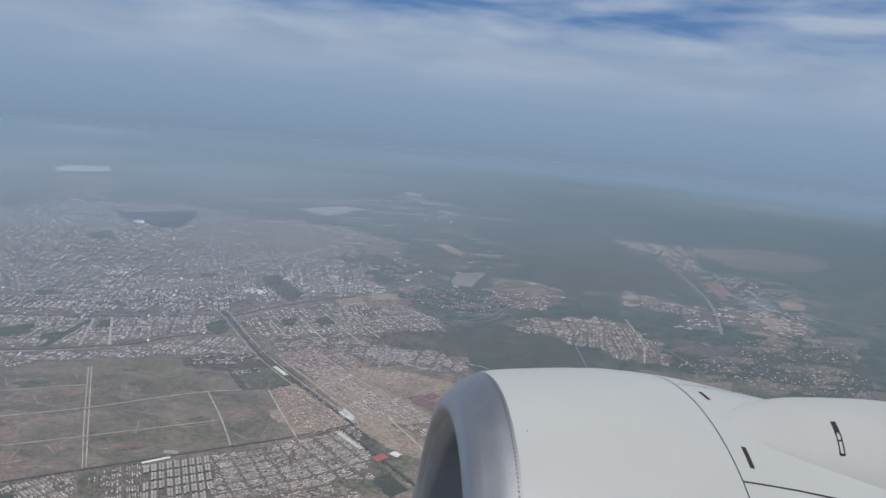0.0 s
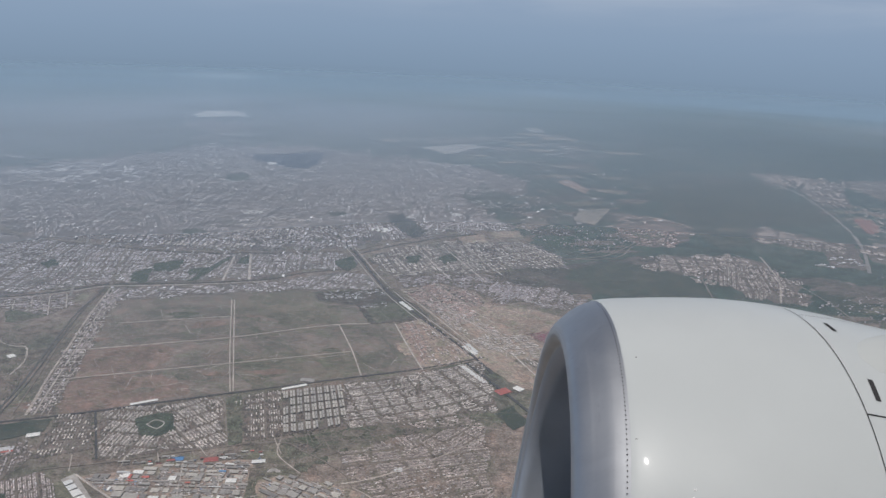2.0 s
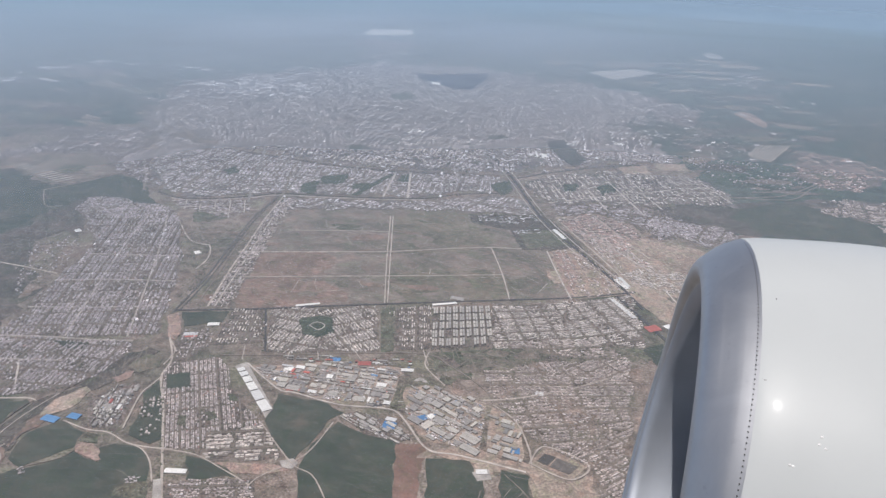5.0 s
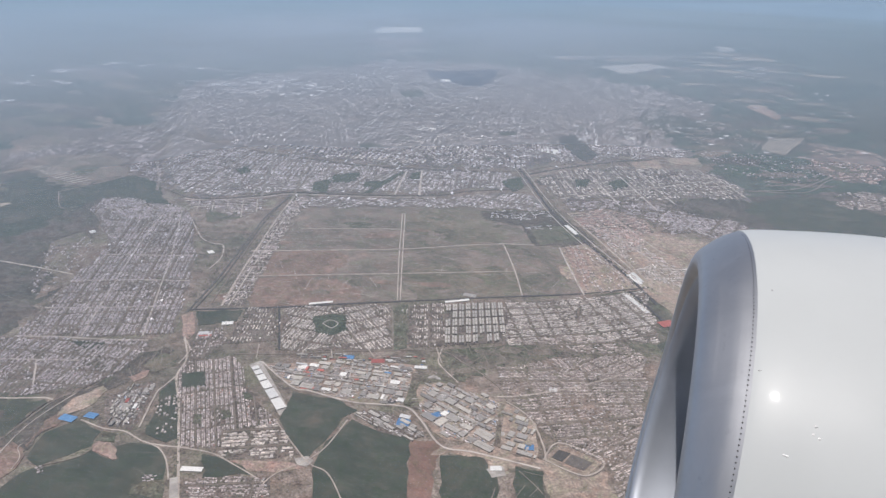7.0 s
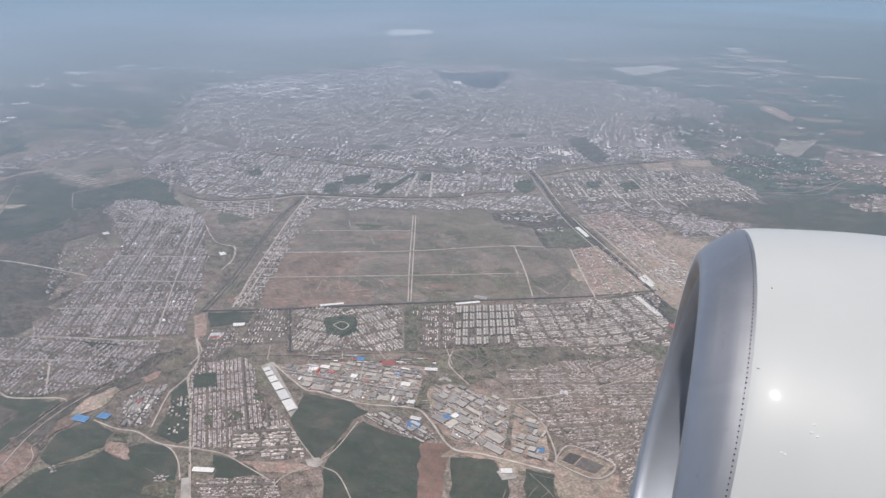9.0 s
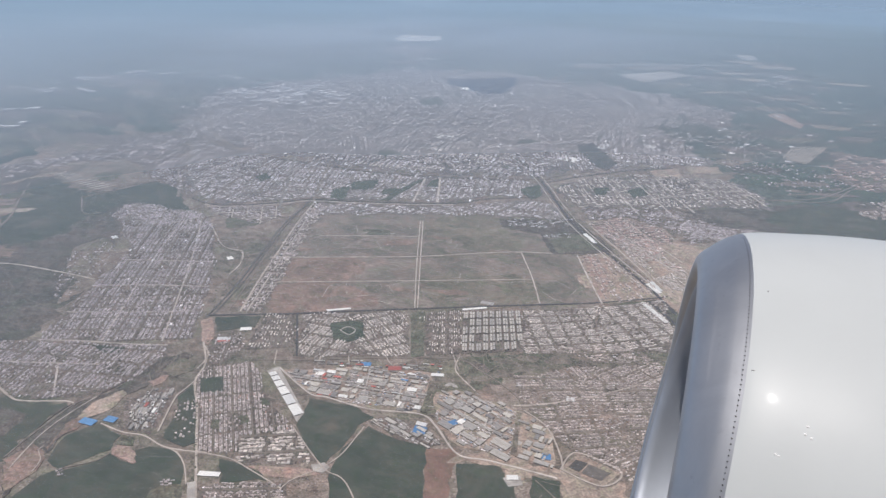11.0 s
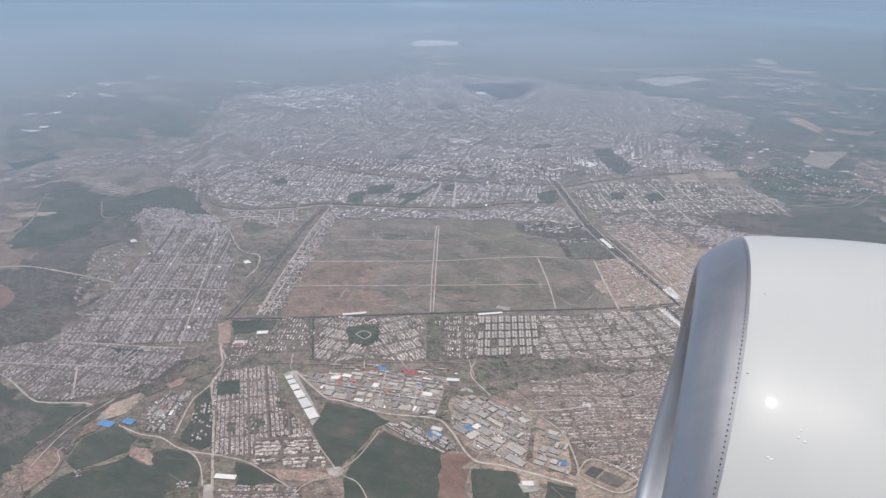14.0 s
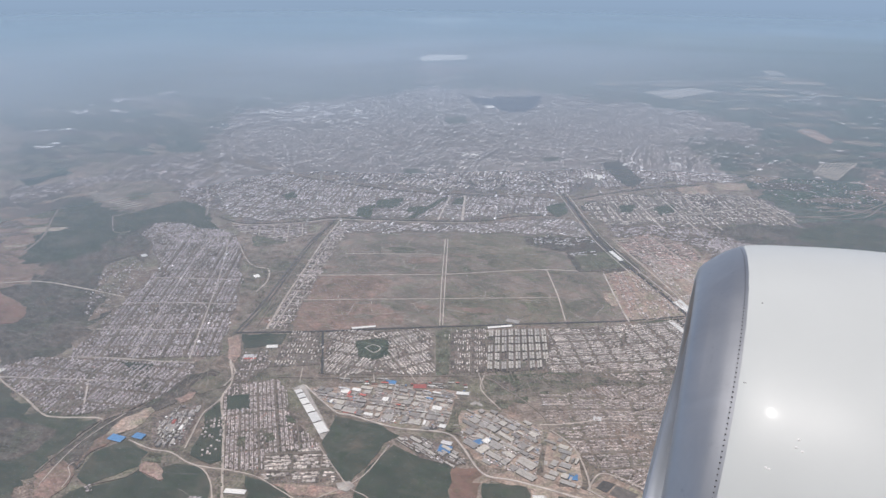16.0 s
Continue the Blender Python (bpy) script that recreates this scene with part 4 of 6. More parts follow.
for plot in [(-502, 1010), (-469, 1043), (-455, 992), (-486, 973)], [(-410, 1066), (-399, 1071), (-411, 952), (-424, 946)], [(-390, 1065), (-379, 1086), (-364, 1038), (-382, 1036)], [(-513, 966), (-495, 991), (-473, 930), (-498, 925)], [(-441, 997), (-418, 1010), (-412, 982), (-434, 971)], [(-244, 1079), (-221, 1114), (-202, 1066), (-216, 1032)], [(-134, 1130), (-113, 1144), (-111, 1103), (-129, 1095)], [(-324, 1385), (-295, 1407), (-284, 1383), (-313, 1362)], [(-547, 1193), (-524, 1220), (-495, 1198), (-521, 1171)], [(-659, 975), (-656, 1004), (-631, 980), (-638, 958)], [(-653, 1695), (-610, 1737), (-568, 1658), (-612, 1624)], [(-83, 1138), (-60, 1166), (-48, 1128), (-71, 1101)]:
    patch("park", "dark green park between city houses", plot, PARK, 4, 12, 3)
    BARE.append(plot)
OPEN = [(-211, 1395), (-178, 1418), (-116, 1290), (-131, 1239), (-167, 1285)]
patch("park", "dark open park in the city", OPEN, DUSK, 4, 12, 3)
BARE.append(OPEN)
for plot in [(-18, 920), (21, 933), (64, 927), (118, 899), (121, 877), (96, 866), (55, 841), (30, 828), (11, 853), (-10, 882)], [(33, 749), (49, 755), (69, 729), (79.4, 688.1), (57.3, 684.5), (46, 712)], [(-104, 784), (-90, 789), (-78, 758), (-89, 751)], [(-29, 858), (-12, 864), (-2, 824), (-15, 810)]:
    patch("field", "bare sandy building land", plot, TAN, 5, 7, 1.6)
    BARE.append(plot)
LAWN = [(-314.3, 574.0), (-297.7, 587.7), (-284.3, 587.7), (-271.1, 561.5), (-279.9, 548.0), (-297.5, 548.2)]
patch("park", "green park with a round path", LAWN, PARK, 4, 8, 0.8)
BARE.append(LAWN)
town("dense old town of small grey-roofed houses in rows", [(-732, 741), (-755, 786), (-740, 802), (-624, 797), (-579, 751), (-499.9, 641.1), (-475.8, 600.0), (-452.1, 549.0), (-424.5, 504.4), (-429.3, 495.9), (-494.1, 467.4), (-555.5, 446.8), (-566.2, 475.1), (-596.9, 557.1), (-622.2, 646.5), (-677, 700)], [(-486.5, 470.2), (-569.8, 648.7)], 4.4, 24, 2.5, fill=0.9, seed=1, trees=0.16)
town("dense town of small grey-roofed houses in rows", [(-600.4, 404.6), (-590.7, 425.5), (-554.3, 444.0), (-505.3, 456.5), (-439.9, 478.0), (-426.0, 471.9), (-423.6, 452.1), (-429.3, 421.5), (-434.9, 399.5), (-454.1, 383.7), (-488.4, 367.4), (-505.5, 368.9), (-548.2, 380.9)], [(-485.0, 375.8), (-500.8, 458.4)], 4.2, 22, 2.5, fill=0.85, seed=2, trees=0.2)
town("new houses at the head of the old town", [(-730, 746), (-750, 785), (-737, 798), (-623, 793), (-584, 753), (-637, 737)], [(-657, 729), (-623, 788)], 5.8, 60, 3.3, fill=0.7, seed=3, lane=LANE)
town("loose houses at the edge of the town", [(-689.5, 614.6), (-679.0, 674.7), (-622.7, 611.2), (-599.2, 546.3), (-604.0, 517.4)], [(-594.2, 472.7), (-649.9, 615.5)], 6.0, 40, 2.6, fill=0.25, seed=34, ground=EARTH, lane=None, rag=5)
GREEN = [(-372.7, 443.4), (-356.0, 453.2), (-342.2, 434.7), (-358.4, 425.2)]
patch("field", "small green field inside the village", GREEN, CROP, 5, 4, 1.2)
BARE.append(GREEN)
for plot in [(-310.2, 408.9), (-304.4, 412.6), (-295.9, 404.0), (-302.4, 400.1)], [(-327.7, 397.1), (-322.0, 399.1), (-313.6, 388.5), (-320.0, 386.2)], [(-308.3, 436.7), (-303.2, 438.5), (-294.7, 429.9), (-300.7, 427.7)]:
    patch("field", "small green garden inside the village", plot, MEADOW, 5, 4, 1.2)
    BARE.append(plot)
town("village of small houses and gardens", [(-382.9, 460.6), (-345.9, 484.2), (-311.0, 446.1), (-260.0, 406.5), (-293.7, 389.8), (-284.1, 370.7), (-313.3, 361.6), (-347.5, 407.3), (-374.4, 442.7)], [(-294.1, 368.5), (-361.5, 464.5)], 3.4, 26, 2.2, fill=0.94, seed=4, roof=ROOF_TOWN, trees=0.25)
town("larger beige houses of the village", [(-295.3, 387.8), (-259.3, 405.2), (-225.1, 383.9), (-240.3, 371.9), (-274.9, 359.4)], [(-276.4, 358.9), (-225.1, 383.9)], 4.4, 22, 3.5, fill=0.93, seed=5, roof=ROOF_FLATS, trees=0.3, deep=0.33)
town("ring of pale apartment houses round a park", [(-349.1, 578.6), (-303.9, 600.7), (-268.4, 524.1), (-312.0, 507.9)], [(-319.7, 532.1), (-320.6, 579.1)], 3.1, 20, 2.9, fill=0.93, seed=6, trees=0.15, roof=ROOF_FLATS, high=(1.0, 1.6))
town("ring of pale apartment houses round a park", [(-303.9, 600.7), (-251.7, 624.2), (-217.9, 545.9), (-268.4, 524.1)], [(-288.4, 588.6), (-239.8, 545.2)], 3.1, 20, 2.9, fill=0.93, seed=7, trees=0.15, roof=ROOF_FLATS, high=(1.0, 1.6))
town("pale apartment houses in courts", [(-385.3, 566.3), (-357.6, 578.0), (-324.3, 521.5), (-364.0, 501.4)], [(-355.8, 518.7), (-370.2, 566.8)], 6.0, 12, 3.8, fill=0.8, seed=8, roof=ROOF_FLATS, high=(1.0, 1.8), deep=0.2)
town("rows of long pale apartment houses", [(-232.5, 630.1), (-199.3, 646.5), (-175.1, 563.8), (-203.8, 552.2)], [(-194.5, 556.7), (-220.7, 634.5)], 4.4, 13, 4.5, fill=0.92, seed=9, roof=ROOF_FLATS, high=(1.0, 1.8), deep=0.24)
town("dense estate of pale houses", [(-139.7, 671.5), (-72, 705), (-53.6, 619.6), (-120.4, 589.4)], [(-116.1, 630.9), (-65.2, 655.9)], 3.2, 17, 2.6, fill=0.88, seed=10, roof=ROOF_FLATS)
town("dense estate of pale houses", [(-70, 706), (-23, 739), (-2, 753), (18.0, 644.0), (-48.6, 621.5)], [(-57.1, 677.6), (1, 719)], 3.6, 19, 3.0, fill=0.92, seed=11, roof=ROOF_FLATS)
town("brown village of small houses along crooked lanes", [(-118.3, 548.2), (-96.2, 562.2), (-50.4, 589.1), (8.1, 610.6), (17.2, 377.8), (-5.9, 438.3), (-48.8, 462.6), (-73.5, 479.3), (-96.6, 502.1), (-109.0, 520.0)], [(-81.6, 515.1), (-22.6, 560.7)], 3.8, 26, 2.3, fill=0.86, seed=12, roof=ROOF_EARTH, ground=EARTH, trees=0.25, cells=6, turn=0.16)
town("brown village of small houses beyond the highway", [(-48.6, 638.6), (19.6, 607.3), (-119.5, 595.1), (-85.5, 609.7)], [(-85.5, 609.7), (-39.4, 623.8)], 4.1, 26, 2.7, fill=0.75, seed=35, roof=ROOF_EARTH, ground=EARTH, trees=0.3, cells=3)
town("plum-red roofed new houses in rows", [(51, 837), (91, 867), (133, 795), (118, 786), (110, 818), (81, 812)], [(63, 816), (101, 855)], 3.7, 22, 2.8, fill=0.97, seed=13, roof=ROOF_PLUM, ground=PINK, level=3, lane=None, deep=0.36)
town("rows of pale terraced houses", [(-18, 813), (46, 838), (90, 780), (41, 764)], [(0, 785), (60, 816)], 4.0, 24, 3.2, fill=0.85, seed=14, roof=ROOF_FLATS, ground=None, lane=None)
town("rows of long pale terraced houses", [(39, 764), (90, 758), (136, 722), (88.9, 684.4)], [(66, 755), (92, 724)], 5.0, 26, 5.6, fill=0.85, seed=15, roof=ROOF_FLATS, ground=None, lane=None)
town("houses on building land beside the highway", [(-108, 840), (-81, 866), (4, 764), (-64, 722)], [(-64, 729), (-105, 836)], 6.5, 24, 3.9, fill=0.5, seed=16, roof=ROOF_EARTH, ground=None, lane=None, trees=0.3)
town("new pinkish houses on tan building land", [(-118, 967), (-69, 1004), (-22, 982), (-1, 942), (-20, 856), (-47, 868), (-87, 913)], [(-88, 916), (-20, 960)], 5.4, 30, 3.9, fill=0.75, seed=17, roof=ROOF_PINK, ground=YARD, lane=TRACK)
town("suburb of grey houses", [(-17, 1044), (34, 1013), (89, 1024), (138, 983), (147, 948), (108, 932), (64, 950), (17, 966)], [(13, 988), (123, 958)], 5.4, 26, 3.6, fill=0.84, seed=18, roof=ROOF_OLD, trees=0.2)
town("loose houses with gardens by the highway", [(92.7, 629.7), (127.9, 676.5), (147.6, 651.5), (142.2, 618.1), (93.9, 613.8)], [(98.1, 626.1), (139.0, 661.6)], 5.4, 22, 3.9, fill=0.6, seed=19, roof=ROOF_TOWN, ground=EARTH, trees=0.5)
town("workshops and plots along the railway", [(-412.6, 566.5), (-457, 710), (-486, 809), (-505, 895), (-483, 894), (-469, 818), (-437, 718), (-392.3, 571.5)], [(-404.2, 569.6), (-447, 714)], 5.4, 16, 3.0, fill=0.55, seed=20, roof=ROOF_TOWN, ground=YARD, lane=LANE)
town("courts of houses by the waste ground", [(-643, 823), (-542, 870), (-525, 827), (-531, 794), (-617, 805)], [(-630, 810), (-544, 859)], 6.5, 20, 4.5, fill=0.5, seed=21, roof=ROOF_OLD, ground=YARD, lane=LANE)
town("southern city quarter of rows of houses", [(-501, 894), (-456, 910), (-378, 932), (-311, 959), (-270, 994), (-186, 1033), (-156, 962), (-233, 951), (-367, 906), (-475, 854), (-484, 815)], [(-432, 883), (-419, 927)], 6.4, 24, 3.3, fill=0.95, seed=22, roof=ROOF_CITY, ground=CITYSOIL, cells=20, turn=0.12, trees=0.12)
town("dense city quarter of rows of houses", [(-780, 960), (-669, 852), (-594, 865), (-527, 917), (-390, 963), (-321, 990), (-279, 1027), (-205, 1062), (-233, 1128), (-346, 1096), (-436, 1076), (-532, 1068), (-642, 1078), (-764, 1094), (-851, 1127), (-892, 1128)], [(-463, 948), (-478, 1059)], 6.6, 26, 3.4, fill=0.95, seed=23, roof=ROOF_CITY, ground=CITYSOIL, cells=44, turn=0.14, trees=0.14)
town("dense eastern quarter of apartment houses", [(-187, 1102), (-166, 1162), (-92, 1226), (-11, 1242), (77, 1254), (123, 1156), (106, 1121), (43, 1107), (-27, 1064), (-67, 1061), (-144, 1030)], [(-112, 1164), (-54, 1027)], 7.4, 26, 5.2, fill=0.72, seed=24, roof=ROOF_FLATS, ground=CITYSOIL, cells=8, turn=0.1, trees=0.3, high=(1.2, 2.8))
town("suburb of grey houses among gardens", [(-142, 1018), (-66, 1048), (5, 1063), (52, 1020), (79, 985), (24, 943), (-5, 977), (-62, 1014), (-111, 982)], [(-116, 1003), (6, 1016)], 6.5, 30, 4.2, fill=0.62, seed=25, roof=ROOF_OLD, ground=YARD, cells=4, trees=0.4)
NORTH = [(-920, 1162), (-871, 1155), (-783, 1124), (-660, 1109), (-545, 1095), (-445, 1100), (-354, 1120), (-236, 1161), (-184, 1210), (-134, 1260), (-71, 1297), (21, 1412), (-22, 1474), (-72, 1585), (-20, 1711), (-48, 1789), (-303, 1900), (-436, 1840), (-555, 1747), (-673, 1670), (-773, 1567), (-1013, 1406), (-1019, 1279)]
town("wide grey city seen through haze", NORTH, [(-446, 1103), (-469, 1242)], 9.0, 34, 4.8, fill=0.95, seed=26, roof=ROOF_CITY, ground=CITYSOIL, cells=100, rag=26, turn=0.3, trees=0.08, high=(1.2, 3.2), lane=None)
town("far grey city seen through haze", [(-1036, 1357), (-1150, 1600), (-1049, 1792), (-952, 1939), (-854, 2122), (-739, 2154), (-526, 2208), (-439, 2160), (-338, 2102), (-181, 2078), (-30, 1958), (-36, 1782), (-302, 1893), (-434, 1833), (-553, 1740), (-671, 1664), (-770, 1561), (-1009, 1401)], [(-781, 1585), (-842, 1849)], 15.0, 60, 8.5, fill=0.93, seed=27, roof=ROOF_CITY, ground=CITYSOIL, cells=60, rag=40, turn=0.4, high=(1.6, 5.0), lane=None)
town("long pale apartment blocks beside the avenue", [(-556, 1117), (-461, 1141), (-376, 1146), (-376, 1118), (-446, 1103), (-533, 1096)], [(-503, 1094), (-506, 1138)], 9.0, 40, 11.2, fill=0.85, seed=28, roof=ROOF_FLATS, ground=None, lane=None, high=(2.6, 3.6), deep=0.3)
town("rows of pale apartment blocks in the city", [(-489, 1184), (-465, 1326), (-335, 1343), (-294, 1264), (-310, 1170), (-381, 1144)], [(-436, 1129), (-460, 1309)], 10.0, 50, 8.8, fill=0.5, seed=29, roof=ROOF_FLATS, ground=None, lane=None, high=(2.6, 3.8), deep=0.24)
town("high apartment blocks in the inner city", [(-745, 1510), (-413, 1749), (-328, 1554), (-556, 1378), (-680, 1374)], [(-648, 1416), (-671, 1530)], 23.8, 60, 13.5, fill=0.3, seed=36, roof=ROOF_CITY, ground=None, lane=None, high=(5, 12), deep=0.2)
town("bright market halls in the far city", [(-1113, 1551), (-1101, 1656), (-992, 1752), (-825, 1681), (-808, 1523), (-919, 1488), (-1037, 1508)], [(-995, 1490), (-878, 1657)], 26.0, 90, 13.0, fill=0.6, seed=30, roof=ROOF_WHITE, ground=None, lane=None, high=(4, 6), deep=0.3)
town("bright far sheds", [(142, 2264), (171, 2529), (272, 2624), (264, 2452), (204, 2307)], [(151, 2350), (257, 2518)], 28.0, 90, 14.0, fill=0.55, seed=31, roof=ROOF_WHITE, ground=None, lane=None, high=(2, 4), deep=0.3)
for k, line in enumerate(([(-1590, 1358), (-1478, 1422)], [(-1428, 1179), (-1389, 1244)], [(-1591, 1527), (-1508, 1659)], [(-1637, 1659), (-1437, 1732)], [(-1488, 1434), (-1411, 1449)], [(-1309, 1753), (-1208, 1758)], [(-1308, 1082), (-1289, 1093)])):
    works("bright far works on the western plain", line, 90 + k)
for k, line in enumerate(([(-942, 2344), (-848, 2278)], [(-1099, 2518), (-965, 2621)], [(-903, 2198), (-808, 2144)], [(-1380, 2888), (-1322, 2829)])):
    works("bright works below the quarry", line, 97 + k)
town("far settlement in haze", [(-1098, 831), (-1054, 897), (-1016, 1022), (-991, 1162), (-919, 1129), (-813, 980), (-807, 915), (-897, 973), (-983, 942), (-1004, 846), (-1027, 765)], [(-997, 958), (-1021, 1072)], 9.7, 50, 6.0, fill=0.5, seed=32, roof=ROOF_OLD, ground=YARD, cells=8, lane=None, trees=0.2)
town("suburb between the hill and the stream", [(-841, 935), (-840, 1039), (-766, 932), (-695, 863), (-772, 892)], [(-817, 925), (-830, 1012)], 6.9, 40, 4.5, fill=0.7, seed=33, roof=ROOF_OLD, ground=YARD, cells=2, lane=None)
town("far settlement west of the city", [(-1136, 1492), (-1158, 1651), (-964, 1380), (-871, 1205), (-931, 1222), (-890, 1122), (-1005, 1264)], [(-950, 1212), (-1047, 1470)], 9.7, 50, 6.8, fill=0.6, seed=37, roof=ROOF_OLD, ground=YARD, cells=4, lane=None)
town("far villages on the plain", [(244, 1166), (312, 1238), (392, 1252), (461, 1242), (468, 1159), (480, 1050), (421, 1020), (376, 1076), (332, 1123), (249, 1137)], [(286, 1183), (410, 1156)], 6.5, 34, 4.8, fill=0.75, rag=14, seed=38, roof=ROOF_EARTH, ground=YARD, cells=6, trees=0.3, lane=None)
town("far villages on the plain", [(501, 1379), (554, 1489), (629, 1430), (680, 1379), (685, 1348), (584, 1330)], [(517, 1391), (606, 1366)], 7.6, 40, 6.0, fill=0.65, rag=14, seed=39, roof=ROOF_EARTH, ground=YARD, cells=4, trees=0.2, lane=None)
town("far houses by the terraces", [(255, 1540), (309, 1541), (390, 1481), (405, 1414), (321, 1295), (264, 1304), (246, 1405)], [(288, 1391), (384, 1446)], 7.6, 40, 6.0, fill=0.55, rag=14, seed=40, roof=ROOF_PINK, ground=YARD, cells=4, trees=0.3, lane=None)
town("far works by the motorway", [(734, 2167), (837, 2176), (958, 2098), (850, 1753), (784, 1738), (793, 1938)], [(752, 2115), (802, 1795)], 17.3, 80, 13.5, fill=0.5, seed=41, roof=ROOF_EARTH, ground=YARD, lane=None, high=(1.5, 3))
town("bright far works by the motorway", [(558, 1262), (655, 1297), (642, 1245), (550, 1223)], [(557, 1245), (647, 1274)], 9.0, 40, 8.0, fill=0.7, seed=42, roof=ROOF_WHITE, ground=None, lane=None, high=(1.5, 3))
town("far works by the motorway", [(708, 1401), (817, 1404), (866, 1289), (809, 1219), (739, 1234), (672, 1281)], [(693, 1341), (805, 1268)], 13.0, 60, 10.5, fill=0.4, seed=43, roof=ROOF_EARTH, ground=YARD, lane=None, high=(1.2, 2.6))
town("scattered far villages among trees", [(466, 1009), (552, 1086), (787, 1036), (719, 921), (599, 932), (526, 955)], [(490, 1008), (622, 980)], 7.0, 40, 3.4, fill=0.12, seed=44, roof=ROOF_OLD, ground=None, cells=6, lane=None, trees=2.0)
town("scattered far villages among trees", [(634, 1191), (882, 1199), (810, 1076), (656, 1055), (616, 1101)], [(638, 1132), (758, 1122)], 8.0, 50, 4.0, fill=0.09, seed=45, roof=ROOF_OLD, ground=None, cells=6, lane=None, trees=2.0)
town("far eastern suburbs", [(-127, 1363), (-81, 1426), (31, 1399), (41, 1347), (-24, 1320), (-82, 1312)], [(-104, 1343), (-7, 1359)], 9.6, 40, 5.6, fill=0.97, seed=46, roof=ROOF_CITY, ground=CITYSOIL, cells=4, lane=None, trees=0.3)
town("far suburbs along the plain", [(-303, 1900), (-48, 1789), (-20, 1711), (51, 1660), (89, 1863), (-30, 1958), (-179, 2061)], [(-245, 1894), (-23, 1774)], 11.9, 60, 8.2, fill=0.5, seed=47, roof=ROOF_OLD, ground=YARD, cells=6, lane=None, trees=0.3)
town("bright sheds scattered on the far plain", [(17, 1617), (109, 2193), (423, 2435), (420, 1877), (309, 1271), (170, 1246), (78, 1310)], [(51, 1605), (256, 1640)], 40.0, 90, 12.0, fill=0.03, seed=48, roof=ROOF_WHITE, ground=None, lane=None, high=(1.5, 3), deep=0.2)
town("houses scattered on the far plain", [(20, 1492), (98, 1738), (186, 1430), (261, 1315), (167, 1214), (78, 1310)], [(51, 1505), (179, 1351)], 12.0, 50, 3.2, fill=0.16, seed=49, roof=ROOF_OLD, ground=None, cells=6, lane=None, trees=1.0)
town("bright villas beside the dark wood", [(-52, 1593), (29, 1585), (46, 1552), (-13, 1517)], [(-42, 1555), (29, 1554)], 10.0, 40, 7.0, fill=0.35, seed=50, roof=ROOF_WHITE, ground=None, lane=None)
town("larger bright-roofed buildings in the town", [(-739, 772), (-623, 788), (-501.1, 640.7), (-424.5, 504.4), (-550.2, 457.7), (-622.2, 646.5)], [(-486.5, 470.2), (-569.8, 648.7)], 22.0, 40, 5.0, fill=0.1, seed=61, roof=ROOF_WHITE, ground=None, lane=None, deep=0.1)
town("larger bright-roofed buildings in the city", NORTH, [(-446, 1103), (-469, 1242)], 34.0, 80, 9.0, fill=0.16, seed=62, roof=ROOF_WHITE, ground=None, lane=None, deep=0.12, high=(3.4, 4.4))
town("larger bright-roofed buildings in the southern city", [(-709, 893), (-533, 920), (-210, 1063), (-183, 1018), (-370, 912), (-482, 858), (-764, 1094), (-258, 1118)], [(-463, 948), (-478, 1059)], 30.0, 60, 6.0, fill=0.16, seed=63, roof=ROOF_WHITE, ground=None, lane=None, deep=0.1, high=(1.6, 2.4))

town("half-built houses on tan building land", [(-49, 905), (5, 931), (66, 908), (110, 875), (76, 867), (44, 841), (3, 843)], [(-29, 876), (67, 888)], 7.0, 30, 3.4, fill=0.28, seed=57, roof=ROOF_PINK, ground=None, lane=LANE)
town("pale houses on tan building land", [(-81, 919), (-41, 940), (14, 863), (37, 789), (1, 777), (-36, 839)], [(-65, 911), (6, 786)], 5.0, 22, 3.0, fill=0.4, seed=58, roof=ROOF_FLATS, ground=None, lane=LANE)
patch("field", "green hollow in the building land", [(14, 863), (36, 888), (49, 856), (33, 836)], MEADOW, 3, 8, 3)
patch("field", "green waste ground beside the plum-roofed houses", [(88.9, 684.4), (133, 721), (163, 738), (167.1, 693.3), (128.0, 674.2)], MEADOW, 2.4, 8, 3)
patch("field", "bare reddish ground by the highway", [(-106, 841), (-79, 851), (-65, 770), (-68, 727)], PINK, 2.4, 8, 3)
town("far works and yards on the eastern plain", [(728, 2146), (992, 2143), (1180, 2121), (1074, 1961), (909, 1967), (754, 2009)], [(782, 2104), (1088, 2062)], 20.0, 90, 11.0, fill=0.35, seed=59, roof=ROOF_EARTH, ground=None, lane=None, cells=4)
town("far yards and sheds beside the motorway", [(867, 1783), (942, 1676), (954, 1520), (892, 1337), (800, 1322), (773, 1485)], [(817, 1594), (890, 1396)], 14.0, 60, 8.0, fill=0.3, seed=60, roof=ROOF_EARTH, ground=None, lane=None, cells=4)
# ---- factory halls, warehouses and apartment blocks ----
def block_mesh(bm, w, d, z0, z1):
    bmesh.ops.create_cube(bm, size=1.0, matrix=Matrix.Translation((0, 0, (z0 + z1) / 2)) @ Matrix.Diagonal((w, d, z1 - z0, 1)))


